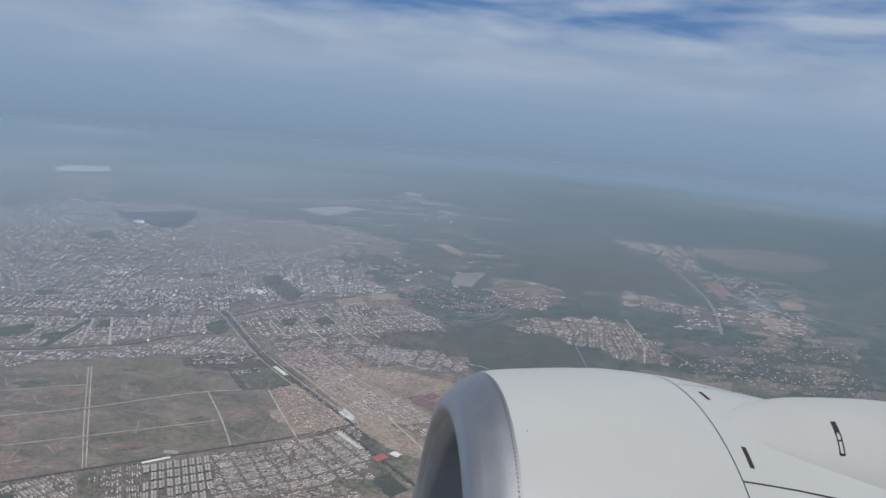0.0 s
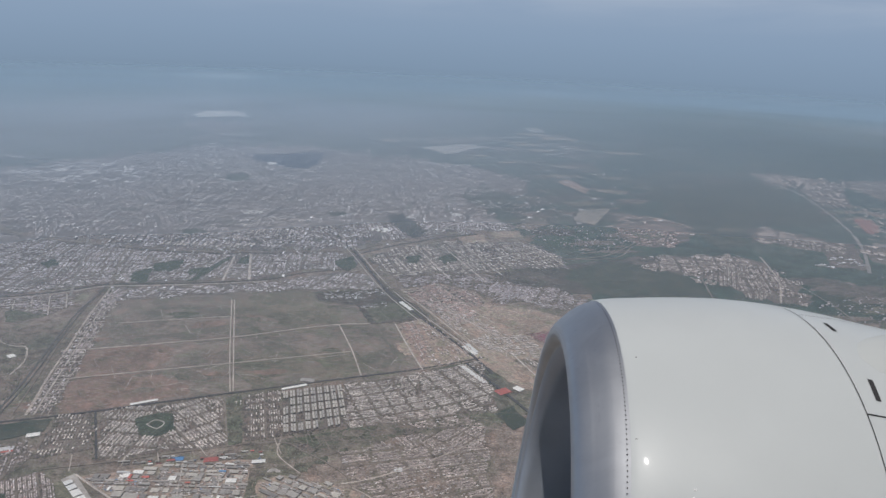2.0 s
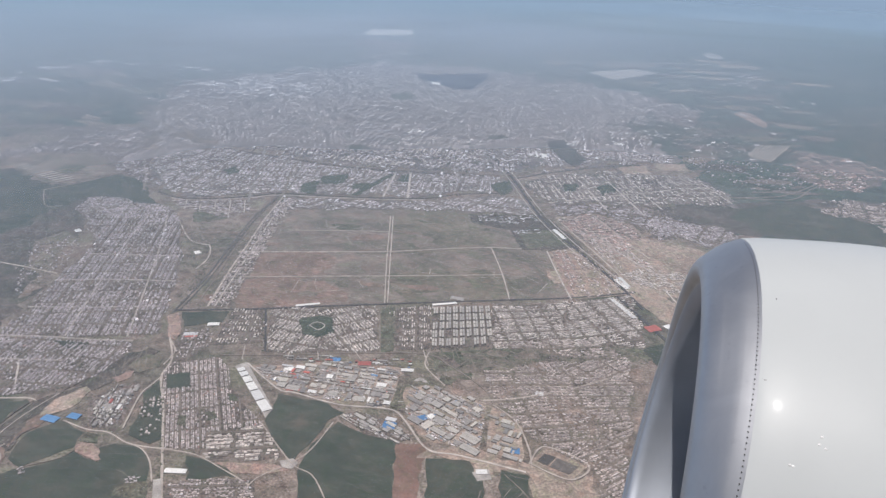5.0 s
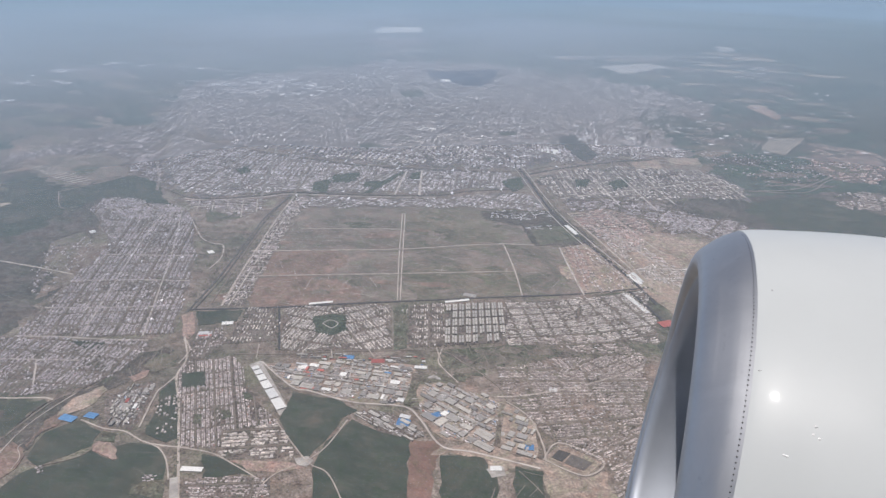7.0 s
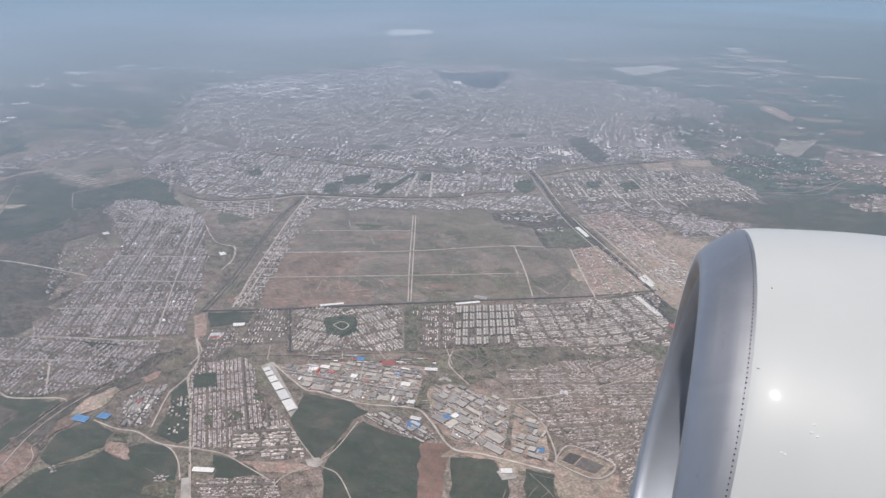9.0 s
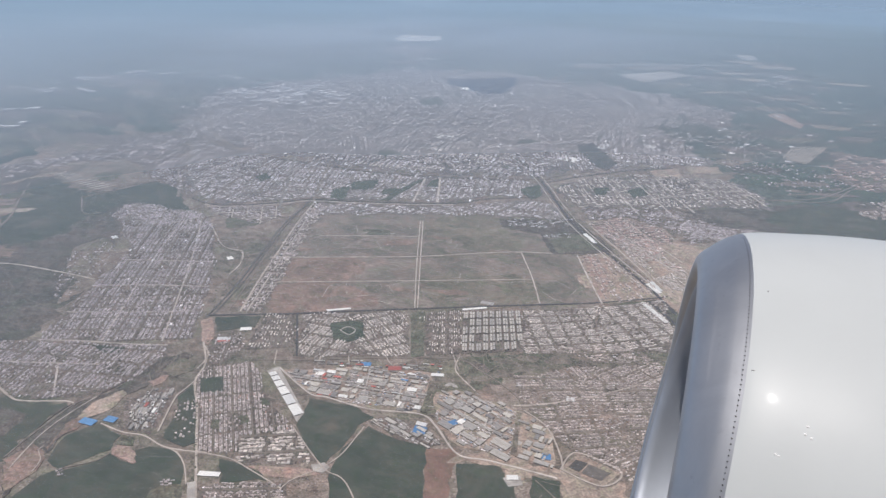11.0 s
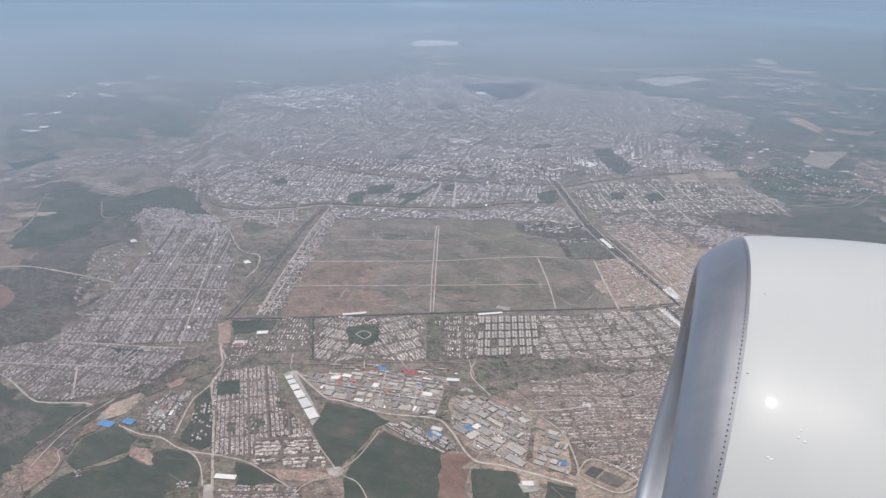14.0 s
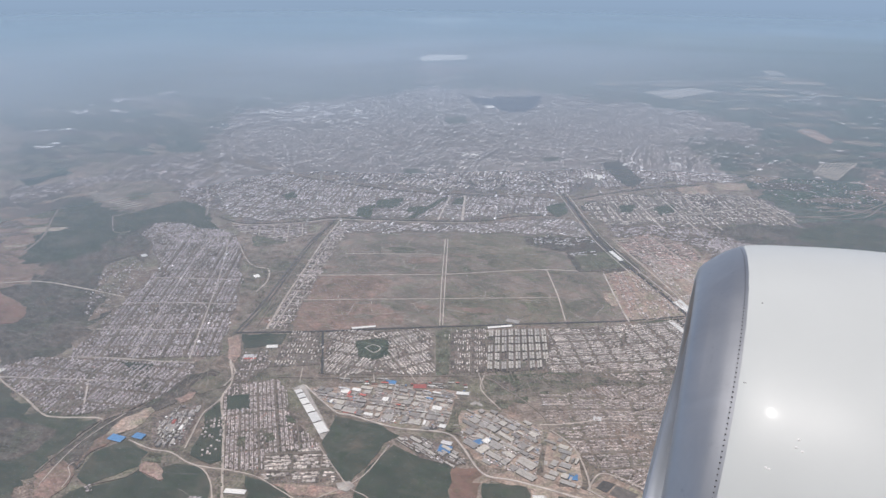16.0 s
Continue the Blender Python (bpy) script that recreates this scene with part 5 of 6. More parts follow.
def gable(bm, w, d, z0, rise, over=0.04):
    """A low pitched roof, its ridge along x."""
    x, y = w / 2 + over, d / 2 + over
    c = [(-x, -y, z0), (x, -y, z0), (x, y, z0), (-x, y, z0), (-x, 0, z0 + rise), (x, 0, z0 + rise)]
    v = [bm.verts.new(p) for p in c]
    for f in ((0, 1, 5, 4), (2, 3, 4, 5), (0, 4, 3), (1, 2, 5), (3, 2, 1, 0)):
        bm.faces.new([v[i] for i in f])
    bmesh.ops.recalc_face_normals(bm, faces=bm.faces)


def hall(name, label, category, roof, height=0.3, rise=0.06, light=True):
    """A hall of one by one in plan: wall, pitched roof with a ridge light, and a gate."""
    ob = tagged(new(name), label, category)
    bm = bmesh.new()
    block_mesh(bm, 1, 1, -0.1, height)
    part("wall", bm, WALLS, ob)
    bm = bmesh.new()
    gable(bm, 1, 1, height, rise, 0.02)
    r = part("roof", bm, roof, ob)
    if light:
        bm = bmesh.new()
        block_mesh(bm, 0.8, 0.06, height + rise - 0.02, height + rise + 0.03)
        part("ridge_light", bm, CONCRETE, r, "pale ridge light along the roof")
    bm = bmesh.new()
    block_mesh(bm, 0.02, 0.3, -0.1, height * 0.7)
    bmesh.ops.translate(bm, verts=bm.verts, vec=(0.5, 0, 0))
    part("gate", bm, BALLAST, ob)
    return ob


def sheet(name, colour, vary=0.2):
    """Sheet metal, each roof a little lighter or darker than the next, with rusty and dusty stains."""
    m, nt, b = material("sheet_roof_" + name, 0.7)
    info = nt.nodes.new("ShaderNodeObjectInfo")
    each = ramp(nt, info.outputs["Random"], ((0.0, (0.72, 0.72, 0.74)), (0.5, (0.95, 0.94, 0.92)), (1.0, (1.15, 1.12, 1.08))))
    stain = ramp(nt, grain(nt, 3.0, 6), ((0.3, tuple(c * (1 - vary) for c in colour)), (0.7, tuple(min(0.82, c * (1 + vary)) for c in colour))))
    nt.links.new(mixed(nt, 1.0, stain, each, "MULTIPLY"), b.inputs["Base Color"])
    return m


SHEET = [sheet("grey", (0.36, 0.345, 0.326)), sheet("pale", (0.45, 0.428, 0.395)), sheet("dark", (0.25, 0.24, 0.232)), sheet("white", (0.74, 0.74, 0.73), 0.08), sheet("red", (0.46, 0.14, 0.12)), sheet("blue", (0.1, 0.24, 0.46))]
TONES = ("grey", "pale beige", "dark grey", "white", "faded red", "blue")
HALLS = [hall("factory_hall", f"factory hall with a low {t} sheet roof", "factory", s, light=i in (0, 2)) for i, (t, s) in enumerate(zip(TONES, SHEET))]
used = set()


def put(kind, x, y, w, d, turn, high=1.0, group="halls of the factory estate"):
    m = Matrix.Translation((x, y, 0.3)) @ Matrix.Rotation(turn, 4, "Z") @ Matrix.Diagonal((w, d, high * 4.0, 1))
    if kind in used:
        ob = copy_thing(kind, m @ Matrix.Diagonal((*(1 / k for k in kind.scale), 1)))
    else:
        used.add(kind)
        kind.matrix_basis, ob = m, kind
    return tagged(ob, group=group)


def estate(pts, along, lot, street, seed, odds, fill=0.87):
    """Halls of mixed size in an outline, their long sides along one street."""
    rng = random.Random(seed)
    ax, ay = along[1][0] - along[0][0], along[1][1] - along[0][1]
    k = math.hypot(ax, ay)
    ax, ay = ax / k, ay / k
    us, vs = [x * ax + y * ay for x, y in pts], [-x * ay + y * ax for x, y in pts]
    v = min(vs)
    while v < max(vs):
        deep = rng.choice((0.6, 0.9, 1.2, 1.5)) * rng.uniform(0.9, 1.1) * lot[1]
        u = min(us)
        while u < max(us):
            wide = rng.choice((0.45, 0.7, 1.0, 1.0, 1.5, 2.0)) * rng.uniform(0.85, 1.15) * lot[0]
            cu, cv = u + wide / 2, v + deep / 2
            cv += rng.uniform(-0.15, 0.15) * deep
            x, y = cu * ax - cv * ay, cu * ay + cv * ax
            here = np.array([x]), np.array([y])
            if inside(pts, *here)[0] and not any(inside(hole, *here)[0] for hole in BARE) and rng.random() < fill:
                put(rng.choices(HALLS, odds)[0], x, y, wide * rng.uniform(0.62, 0.97), deep * rng.choice((0.45, 0.6, 0.75, 0.85, 0.92)), math.atan2(ay, ax) + (math.pi if rng.random() < 0.5 else 0) + rng.gauss(0, 0.02), rng.uniform(0.6, 1.3))
            u += wide + (street if rng.random() < 0.2 else 0.5)
        v += deep + (street if rng.random() < 0.5 else 0.6)


for label, plot, mat in (("pale ground of the factory estate", [(-314.1, 482.0), (-278.2, 497.1), (-243.2, 515.0), (-187.1, 523.8), (-176.3, 493.6), (-174.4, 467.1), (-193.1, 457.9), (-217.3, 457.3), (-258.6, 459.1), (-275.2, 459.2)], TAN), ("dusty tan ground of the works", [(-174.7, 497.7), (-157.1, 507.7), (-115.5, 501.9), (-80.4, 486.9), (-68.4, 475.9), (-59.3, 433.1), (-88.9, 437.1), (-133.9, 435.4), (-157.5, 454.2)], TAN), ("pale ground of the greenhouses", [(-210.6, 440.4), (-199.4, 450.0), (-184.4, 450.7), (-164.3, 447.2), (-145.3, 434.8), (-155.5, 423.4), (-180.8, 427.8)], YARD), ("pale ground of the works by the river bed", [(-410.1, 391.1), (-390.0, 426.1), (-379.4, 421.1), (-360.2, 365.8), (-381.9, 362.3)], YARD)):
    patch("yard", label, plot, mat, 2)
for plot in [(-259.7, 497.1), (-255.1, 498.8), (-246.3, 465.4), (-251.4, 465.3)], [(-185.0, 512.2), (-180.5, 513.9), (-170.5, 466.9), (-176.1, 466.5)], [(-102.9, 494.8), (-97.9, 493.4), (-89.2, 438.3), (-93.7, 439.4)]:
    patch("field", "brown open strip between factories", plot, EARTH, 6, 8, 0.6)
    BARE.append(plot)
estate([(-308.6, 482.1), (-277.4, 495.5), (-242.0, 512.4), (-187.4, 521.8), (-178.6, 494.5), (-175.8, 468.2), (-193.6, 459.3), (-217.9, 458.7), (-259.3, 460.6), (-275.2, 461.0)], [(-261.2, 464.3), (-176.5, 471.3)], (5.9, 4.9), 1.3, 1, (10, 11, 7, 4.0, 0.9, 0.2), 0.92)
estate([(-172.4, 496.8), (-156.6, 506.1), (-116.0, 500.1), (-99.2, 492.9), (-90.7, 439.1), (-102.9, 433.4), (-134.7, 438.0), (-156.3, 456.2)], [(-156.3, 456.2), (-102.9, 433.4)], (8.6, 6.8), 1.4, 2, (13, 9, 6, 0.7, 0.12, 0.05), 0.94)
estate([(-97.1, 492.0), (-79.8, 484.0), (-69.0, 474.2), (-61.1, 433.8), (-83.5, 437.6)], [(-83.8, 438.9), (-62.3, 435.9)], (5.8, 4.7), 1.6, 3, (8, 8, 4, 0.5, 0.1, 0.2), 0.8)
estate([(-208.7, 440.3), (-198.8, 448.6), (-183.9, 449.3), (-163.8, 445.8), (-146.9, 434.3), (-156.0, 424.6), (-181.0, 428.4)], [(-204.5, 439.5), (-181.8, 430.3)], (7.0, 2.2), 1.2, 4, (8, 10, 4, 0.6, 0.05, 0.1), 0.85)
estate([(-398.7, 388.7), (-400.1, 413.5), (-385.2, 424.2), (-380.1, 419.1), (-362.8, 367.7), (-382.3, 365.1)], [(-362.8, 367.7), (-380.1, 419.1)], (3.6, 2.4), 1.2, 5, (6, 8, 5, 1.2, 0.1, 0.2), 0.75)
estate([(-302.1, 500.3), (-266.4, 517.6), (-188.0, 538.3), (-170.4, 532.9), (-183.4, 525.2), (-261.0, 506.5)], [(-300.3, 497.0), (-175.6, 532.9)], (4.2, 3.2), 2.0, 6, (4, 4, 3, 3, 1.6, 1.0), 0.5)


def spot(kind, corners, high=0.55, group="single halls"):
    """One hall by three of its corners."""
    a, b, c = (Vector(k) for k in corners)
    m = (a + c) / 2
    return put(kind, m.x, m.y, max(1.5, (b - a).length), max(1.2, (c - b).length), math.atan2(b.y - a.y, b.x - a.x), high, group)


# the row of white warehouses
patch("yard", "pale concrete yard of the warehouses", [(-325.9, 475.7), (-319.7, 485.8), (-263.2, 431.6), (-263.2, 419.0)], CONCRETE, 4, 30, 0.3)
ends = [(-319.4, 474.2), (-265.2, 426.1)]
WARE = hall("warehouse", "long white-roofed warehouse in a row", "warehouse", SHEET[3], light=False)
d = Vector(ends[1]) - Vector(ends[0])
at = 0.0
for size in (0.08, 0.1, 0.13, 0.17, 0.2, 0.22):
    c = Vector(ends[0]) + d * (at + size / 2)
    put(WARE, c.x, c.y, d.length * size * 0.93, 6.0 + 2.4 * at, math.atan2(d.y, d.x), 0.9, "row of white warehouses")
    at += size + 0.018
# long halls by the road and the crossing
for kind, corners in ((3, [(-198.9, 649.3), (-177.5, 662.7), (-178.6, 666.4)]), (3, [(-329.5, 596.3), (-309.3, 609.2), (-310.9, 612.6)]), (3, [(-388.4, 529.5), (-379.0, 534.2), (-383.0, 538.6)]), (3, [(-397.9, 505.3), (-386.8, 510.5), (-390.9, 514.7)]), (4, [(-396.1, 502.6), (-386.0, 507.5), (-387.2, 509.3)])):
    spot(HALLS[kind], corners)
# halls in the town and by the river bed
for kind, corners in ((3, [(-676.0, 673.6), (-672.2, 679.1), (-677.7, 687.2)]), (3, [(-503.7, 670.5), (-499.5, 675.6), (-500.6, 684.2)]), (5, [(-420.6, 357.2), (-407.9, 357.3), (-410.7, 363.8)]), (5, [(-404.3, 366.2), (-395.0, 366.5), (-398.0, 372.3)]), (3, [(-296.0, 337.9), (-281.5, 341.9), (-283.5, 346.1)]), (0, [(-388.0, 383.0), (-378.8, 384.7), (-383.2, 392.7)])):
    spot(HALLS[kind], corners)
# coloured halls of the factory estate
for kind, corners in ((4, [(-265.0, 457.6), (-252.5, 461.4), (-254.4, 465.0)]), (4, [(-225.3, 514.7), (-214.6, 518.6), (-217.1, 524.6)]), (5, [(-250.1, 513.5), (-243.2, 515.0), (-244.6, 520.5)]), (5, [(-148.3, 454.5), (-141.4, 461.6), (-145.7, 466.3)]), (5, [(-170.4, 438.9), (-160.5, 439.5), (-165.1, 446.9)]), (5, [(-70.3, 442.4), (-63.8, 443.4), (-65.1, 449.8)]), (3, [(-172.3, 448.8), (-163.9, 448.8), (-166.2, 452.6)])):
    spot(HALLS[kind], corners)
# halls along the highway
for kind, corners in ((3, [(-25, 787), (-10, 767), (-6, 771)]), (3, [(-21, 794), (-9, 773), (-6, 777)]), (3, [(33.5, 691.0), (41.1, 684.5), (44.5, 692.1)]), (4, [(18.5, 679.9), (25.4, 671.2), (27.6, 685.6)]), (3, [(-22, 732), (3.1, 697.8), (4, 703)]), (3, [(-117, 918), (-99, 891), (-96, 896)])):
    spot(HALLS[kind], corners)
# large halls in the city
for kind, corners in ((3, [(-220, 1279), (-188, 1268), (-182, 1295)]), (3, [(-221, 1295), (-208, 1292), (-201, 1311)]), (3, [(-165, 1387), (-148, 1385), (-149, 1421)]), (3, [(-477, 1340), (-444, 1350), (-452, 1376)]), (3, [(-600, 1868), (-579, 1878), (-588, 1910)]), (3, [(-89.4, 410.8), (-82.0, 413.5), (-82.3, 418.4)]), (3, [(-67.5, 524.6), (-61.0, 525.2), (-61.1, 531.3)])):
    spot(HALLS[kind], corners)
# halls at the edges of the estates
for kind, corners in ((3, [(-186.5, 519.3), (-176.1, 522.1), (-176.7, 526.7)]), (3, [(-282.3, 484.1), (-275.0, 486.7), (-276.6, 491.9)]), (3, [(-82, 1431), (-65, 1429), (-62, 1448)]), (0, [(-186.3, 671.8), (-172.7, 671.4), (-173.3, 678.1)]), (3, [(-602.2, 398.1), (-588.6, 400.0), (-593.1, 405.7)])):
    spot(HALLS[kind], corners)

# the estate of long apartment blocks
BLOCK = tagged(new("apartment_block"), "long pale apartment block with a flat roof", "apartments")
bm = bmesh.new()
block_mesh(bm, 1, 1, -0.1, 0.55)
part("wall", bm, WALLS, BLOCK)
bm = bmesh.new()
block_mesh(bm, 1.02, 1.06, 0.55, 0.6)
part("roof", bm, SHEET[1], BLOCK, "pale flat roof")
bm = bmesh.new()
block_mesh(bm, 0.08, 0.5, 0.6, 0.7)
part("stair_head", bm, WALLS, BLOCK)
for k in range(6):
    bm = bmesh.new()
    block_mesh(bm, 0.1, 0.02, 0.08, 0.5)
    bmesh.ops.translate(bm, verts=bm.verts, vec=(-0.42 + 0.168 * k, -0.5, 0))
    part("window_bay", bm, BALLAST, BLOCK, "dark bay of windows")
patch("yard", "grey-green courts between apartment blocks", [(-197.8, 645.7), (-142.7, 671.7), (-121.6, 590.1), (-173.8, 566.5)], YARD, 3)
c0, cu, cv = (Vector(k) for k in [(-197.4, 644.5), (-142.4, 670.5), (-174.3, 566.3)])
gu, gv = cu - c0, cv - c0
rng = random.Random(5)
for i in range(9):
    for j in range(5):
        if rng.random() < 0.94:
            for s in (-0.021, 0.021):
                c = c0 + gu * ((i + 0.5) / 9 + s) + gv * ((j + 0.5) / 5 + rng.uniform(-0.01, 0.01))
                m = Matrix.Translation((c.x, c.y, 0.3)) @ Matrix.Rotation(math.atan2(gv.y, gv.x), 4, "Z") @ Matrix.Diagonal((gv.length / 5 * 0.8, gu.length / 9 * 0.27, 3.6, 1))
                if i + j == 0 and s < 0:
                    BLOCK.matrix_basis = m
                else:
                    copy_thing(BLOCK, m @ Matrix.Diagonal((*(1 / k for k in BLOCK.scale), 1)))["group"] = "blocks of the estate"
tagged(BLOCK, group="blocks of the estate")



# the fenced works with settling ponds
strip("road", "pale bank round the settling ponds", [(-55.0, 436.0), (-47.4, 458.9), (-13.2, 448.4), (-24.2, 428.1), (-55.0, 436.0)], 1.3, TRACK, 7)
patch("pond", "dark settling pond", [(-50.0, 440.4), (-46.1, 451.1), (-37.7, 450.1), (-42.3, 437.9)], plain("pond_mud", (0.07, 0.066, 0.062)), 5, 20, 0.4)
patch("pond", "grey settling pond", [(-36.7, 449.1), (-20.0, 444.7), (-25.7, 433.7), (-40.6, 437.3)], plain("pond_silt", (0.13, 0.115, 0.105)), 5, 20, 0.4)


def paths(name, label, pts, count, length, width, seed, mat):
    """Many thin foot and cart tracks wandering over open ground."""
    rng = random.Random(seed)
    xs, ys = [p[0] for p in pts], [p[1] for p in pts]
    bm = bmesh.new()
    made = 0
    while made < count:
        x, y = rng.uniform(min(xs), max(xs)), rng.uniform(min(ys), max(ys))
        if not inside(pts, np.array([x]), np.array([y]))[0]:
            continue
        made += 1
        a, bend = rng.choice((0.0, 0.3, 1.5, 2.2)) + rng.gauss(0, 0.3), rng.gauss(0, 0.018)
        w, last = width * rng.uniform(0.5, 1.3), None
        for k in range(int(length * rng.uniform(0.4, 1.4) / 4)):
            n = Vector((-math.sin(a), math.cos(a), 0)) * w / 2
            c = Vector((x, y, 0.5 + 0.01 * (made % 8)))
            row = bm.verts.new(c + n), bm.verts.new(c - n)
            if last:
                bm.faces.new((last[0], last[1], row[1], row[0]))
            last = row
            x, y, a = x + 4 * math.cos(a), y + 4 * math.sin(a), a + bend + rng.gauss(0, 0.05)
    bmesh.ops.recalc_face_normals(bm, faces=bm.faces)
    tagged(link(name, bm, mat), label, "tracks", kind="stuff")


paths("dirt_tracks", "faint pale tracks worn across dry fields", [(-408.4, 568.0), (-483, 806), (-231, 942), (-69, 720)], 100, 60, 0.5, 1, FAINT)
paths("dirt_tracks", "thin pale foot paths across dry fields", [(-408.4, 568.0), (-482, 797), (-341, 880), (-250.8, 639.3)], 70, 26, 0.4, 21, LANE)
paths("dirt_tracks", "thin pale foot paths across dry fields", [(-244.2, 641.7), (-329, 880), (-236, 931), (-74, 720)], 40, 24, 0.4, 22, LANE)
paths("dirt_tracks", "pale tracks over waste ground", [(-173.6, 559.1), (10.5, 641.2), (7.2, 610.3), (-119.2, 551.7), (-97.7, 502.5), (-142.3, 507.8)], 80, 44, 0.5, 2, FAINT)
paths("dirt_tracks", "pale tracks over waste ground", [(-354.9, 497.4), (-179.4, 560.1), (-175.7, 549.0), (-216.2, 527.9), (-337.4, 483.3)], 40, 30, 0.5, 23, FAINT)
paths("dirt_tracks", "pale tracks over waste ground", [(-418.7, 443.5), (-405.9, 489.1), (-379.2, 448.4), (-391.5, 416.6), (-411.8, 388.0)], 34, 30, 0.5, 3, FAINT)
paths("dirt_tracks", "pale tracks over waste ground", [(-573, 745), (-526, 843), (-475, 703), (-443.2, 558.9)], 40, 36, 0.63, 4, FAINT)
paths("dirt_tracks", "pale tracks over waste ground", [(-107.4, 434.5), (-56.8, 432.7), (-23.3, 427.2), (1.4, 444.0), (3.9, 373.1), (-68.9, 347.2)], 34, 30, 0.63, 5, FAINT)
paths("dirt_tracks", "pale tracks over open land", [(-794.7, 549.6), (-737.5, 647.5), (-668.1, 660.6), (-578.0, 457.2), (-616.8, 419.5)], 40, 50, 0.5, 6, FAINT)
paths("dirt_tracks", "pale tracks over building land", [(-56, 904), (67, 912), (119, 876), (88, 780), (88.7, 686.8), (35, 711), (-11, 776)], 46, 40, 0.7, 7, LANE)
paths("dirt_tracks", "faint lanes over crop land", [(-341.5, 250.5), (-367.1, 309.9), (-356.6, 343.2), (-316.0, 345.9), (-271.0, 275.5)], 2, 60, 0.3, 8, FAINT)
town("small pale farm sheds in the crop field", [(-319.9, 321.0), (-307.6, 333.3), (-303.6, 328.1), (-315.2, 320.1)], [(-319.9, 321.0), (-306.0, 331.2)], 3.0, 14, 2.6, fill=0.8, seed=71, roof=ROOF_OLD, ground=None, lane=None, trees=0.5)
town("small pale farm sheds in the crop field", [(-396.2, 302.8), (-392.3, 309.6), (-385.8, 305.2), (-390.9, 300.7)], [(-396.2, 302.8), (-392.3, 309.6)], 2.6, 14, 2.2, fill=0.6, seed=72, roof=ROOF_OLD, ground=None, lane=None, trees=0.5)
town("scattered farm houses beside the lane", [(-287.6, 330.0), (-234.4, 353.9), (-202.4, 299.8), (-254.9, 281.2)], [(-282.8, 325.8), (-231.0, 347.9)], 3.4, 24, 1.8, fill=0.75, seed=51, roof=ROOF_TOWN, trees=0.4)
town("sheds in the gardens", [(-363.4, 401.6), (-364.7, 426.4), (-321.2, 369.8), (-340.8, 365.6)], [(-332.2, 367.3), (-364.8, 417.7)], 6.0, 20, 2.0, fill=0.3, seed=53, roof=ROOF_TOWN, ground=None, lane=None, trees=1.5)
town("low sheds by the railway crossing", [(-405.9, 511.4), (-384.7, 523.9), (-366.5, 501.6), (-371.5, 470.7), (-381.2, 467.1)], [(-385.7, 486.0), (-396.7, 512.5)], 5.0, 16, 2.2, fill=0.5, seed=55, roof=ROOF_TOWN, ground=YARD)
patch("park", "dark grassy park beside the highway", [(-236, 936), (-141, 973), (-85, 901), (-71, 870), (-142, 837), (-172, 896), (-228, 906)], HEATH, 2.4, 9, 2)
patch("park", "dull green meadow beside the highway", [(-159, 889), (-112, 924), (-79, 879), (-137, 843)], MEADOW, 3, 9, 2)
town("white-roofed villas in a green park", [(-230, 933), (-145, 967), (-134, 943), (-219, 909)], [(-226, 921), (-142, 953)], 7.0, 30, 4.0, fill=0.5, seed=54, roof=ROOF_WHITE, ground=None, lane=None, deep=0.2, trees=0.8)
town("white-roofed villas in a green park", [(-171, 897), (-136, 910), (-136, 895), (-166, 884)], [(-168, 892), (-138, 903)], 7.0, 30, 4.0, fill=0.6, seed=56, roof=ROOF_WHITE, ground=None, lane=None, deep=0.2, trees=0.8)
patch("field", "pinkish bare ground by the hamlet", [(-375.5, 341.1), (-373.1, 345.8), (-363.4, 348.4), (-347.6, 335.3), (-348.2, 331.7), (-359.1, 333.4), (-369.4, 335.4)], PINK, 5, 4, 1.2)
patch("field", "pale bare ground at the lane fork", [(-226.8, 376.8), (-219.4, 383.3), (-212.3, 378.1), (-215.3, 371.9), (-223.1, 371.6)], CONCRETE, 4, 6, 1.2)
patch("field", "reddish bare bank below the village", [(-269.0, 359.0), (-231.6, 372.4), (-215.3, 371.9), (-232.0, 357.2), (-252.7, 354.7)], PINK, 3, 8, 2)
patch("field", "dark green gardens below the village", [(-292.0, 359.8), (-269.0, 359.0), (-246.6, 351.9), (-276.6, 337.5)], CROP, 3, 8, 2)
patch("field", "dark green strip inside the town", [(-504.1, 455.0), (-471.0, 464.9), (-466.4, 455.0), (-482.0, 448.5)], CROP, 4, 8, 1.5)
patch("field", "green verge between estates", [(-249.0, 625.2), (-234.0, 630.8), (-205.4, 550.5), (-215.5, 542.6)], MEADOW, 4, 8, 1)
patch("field", "dark green bushes by the highway", [(14.2, 637.0), (32.4, 653.8), (48.3, 623.6), (32.4, 608.4)], CROP, 3, 8, 2)
strip("road", "straight pale street", [(-354.5, 579.1), (-313.4, 506.4)], 2.0, ASPHALT, 7)
strip("road", "straight pale street", [(-249.0, 625.2), (-215.5, 542.6)], 1.4, FAINT, 7)
for line in [(-269.3, 523.7), (-262.1, 511.0)], [(-293.1, 515.0), (-288.7, 501.2)], [(-236.9, 535.7), (-226.6, 524.1)], [(-179.4, 560.1), (-166.3, 536.4)], [(-336.1, 509.6), (-325.8, 487.6)]:
    strip("road", "short pale lane to the factories", line, 0.9, TRACK, 7)
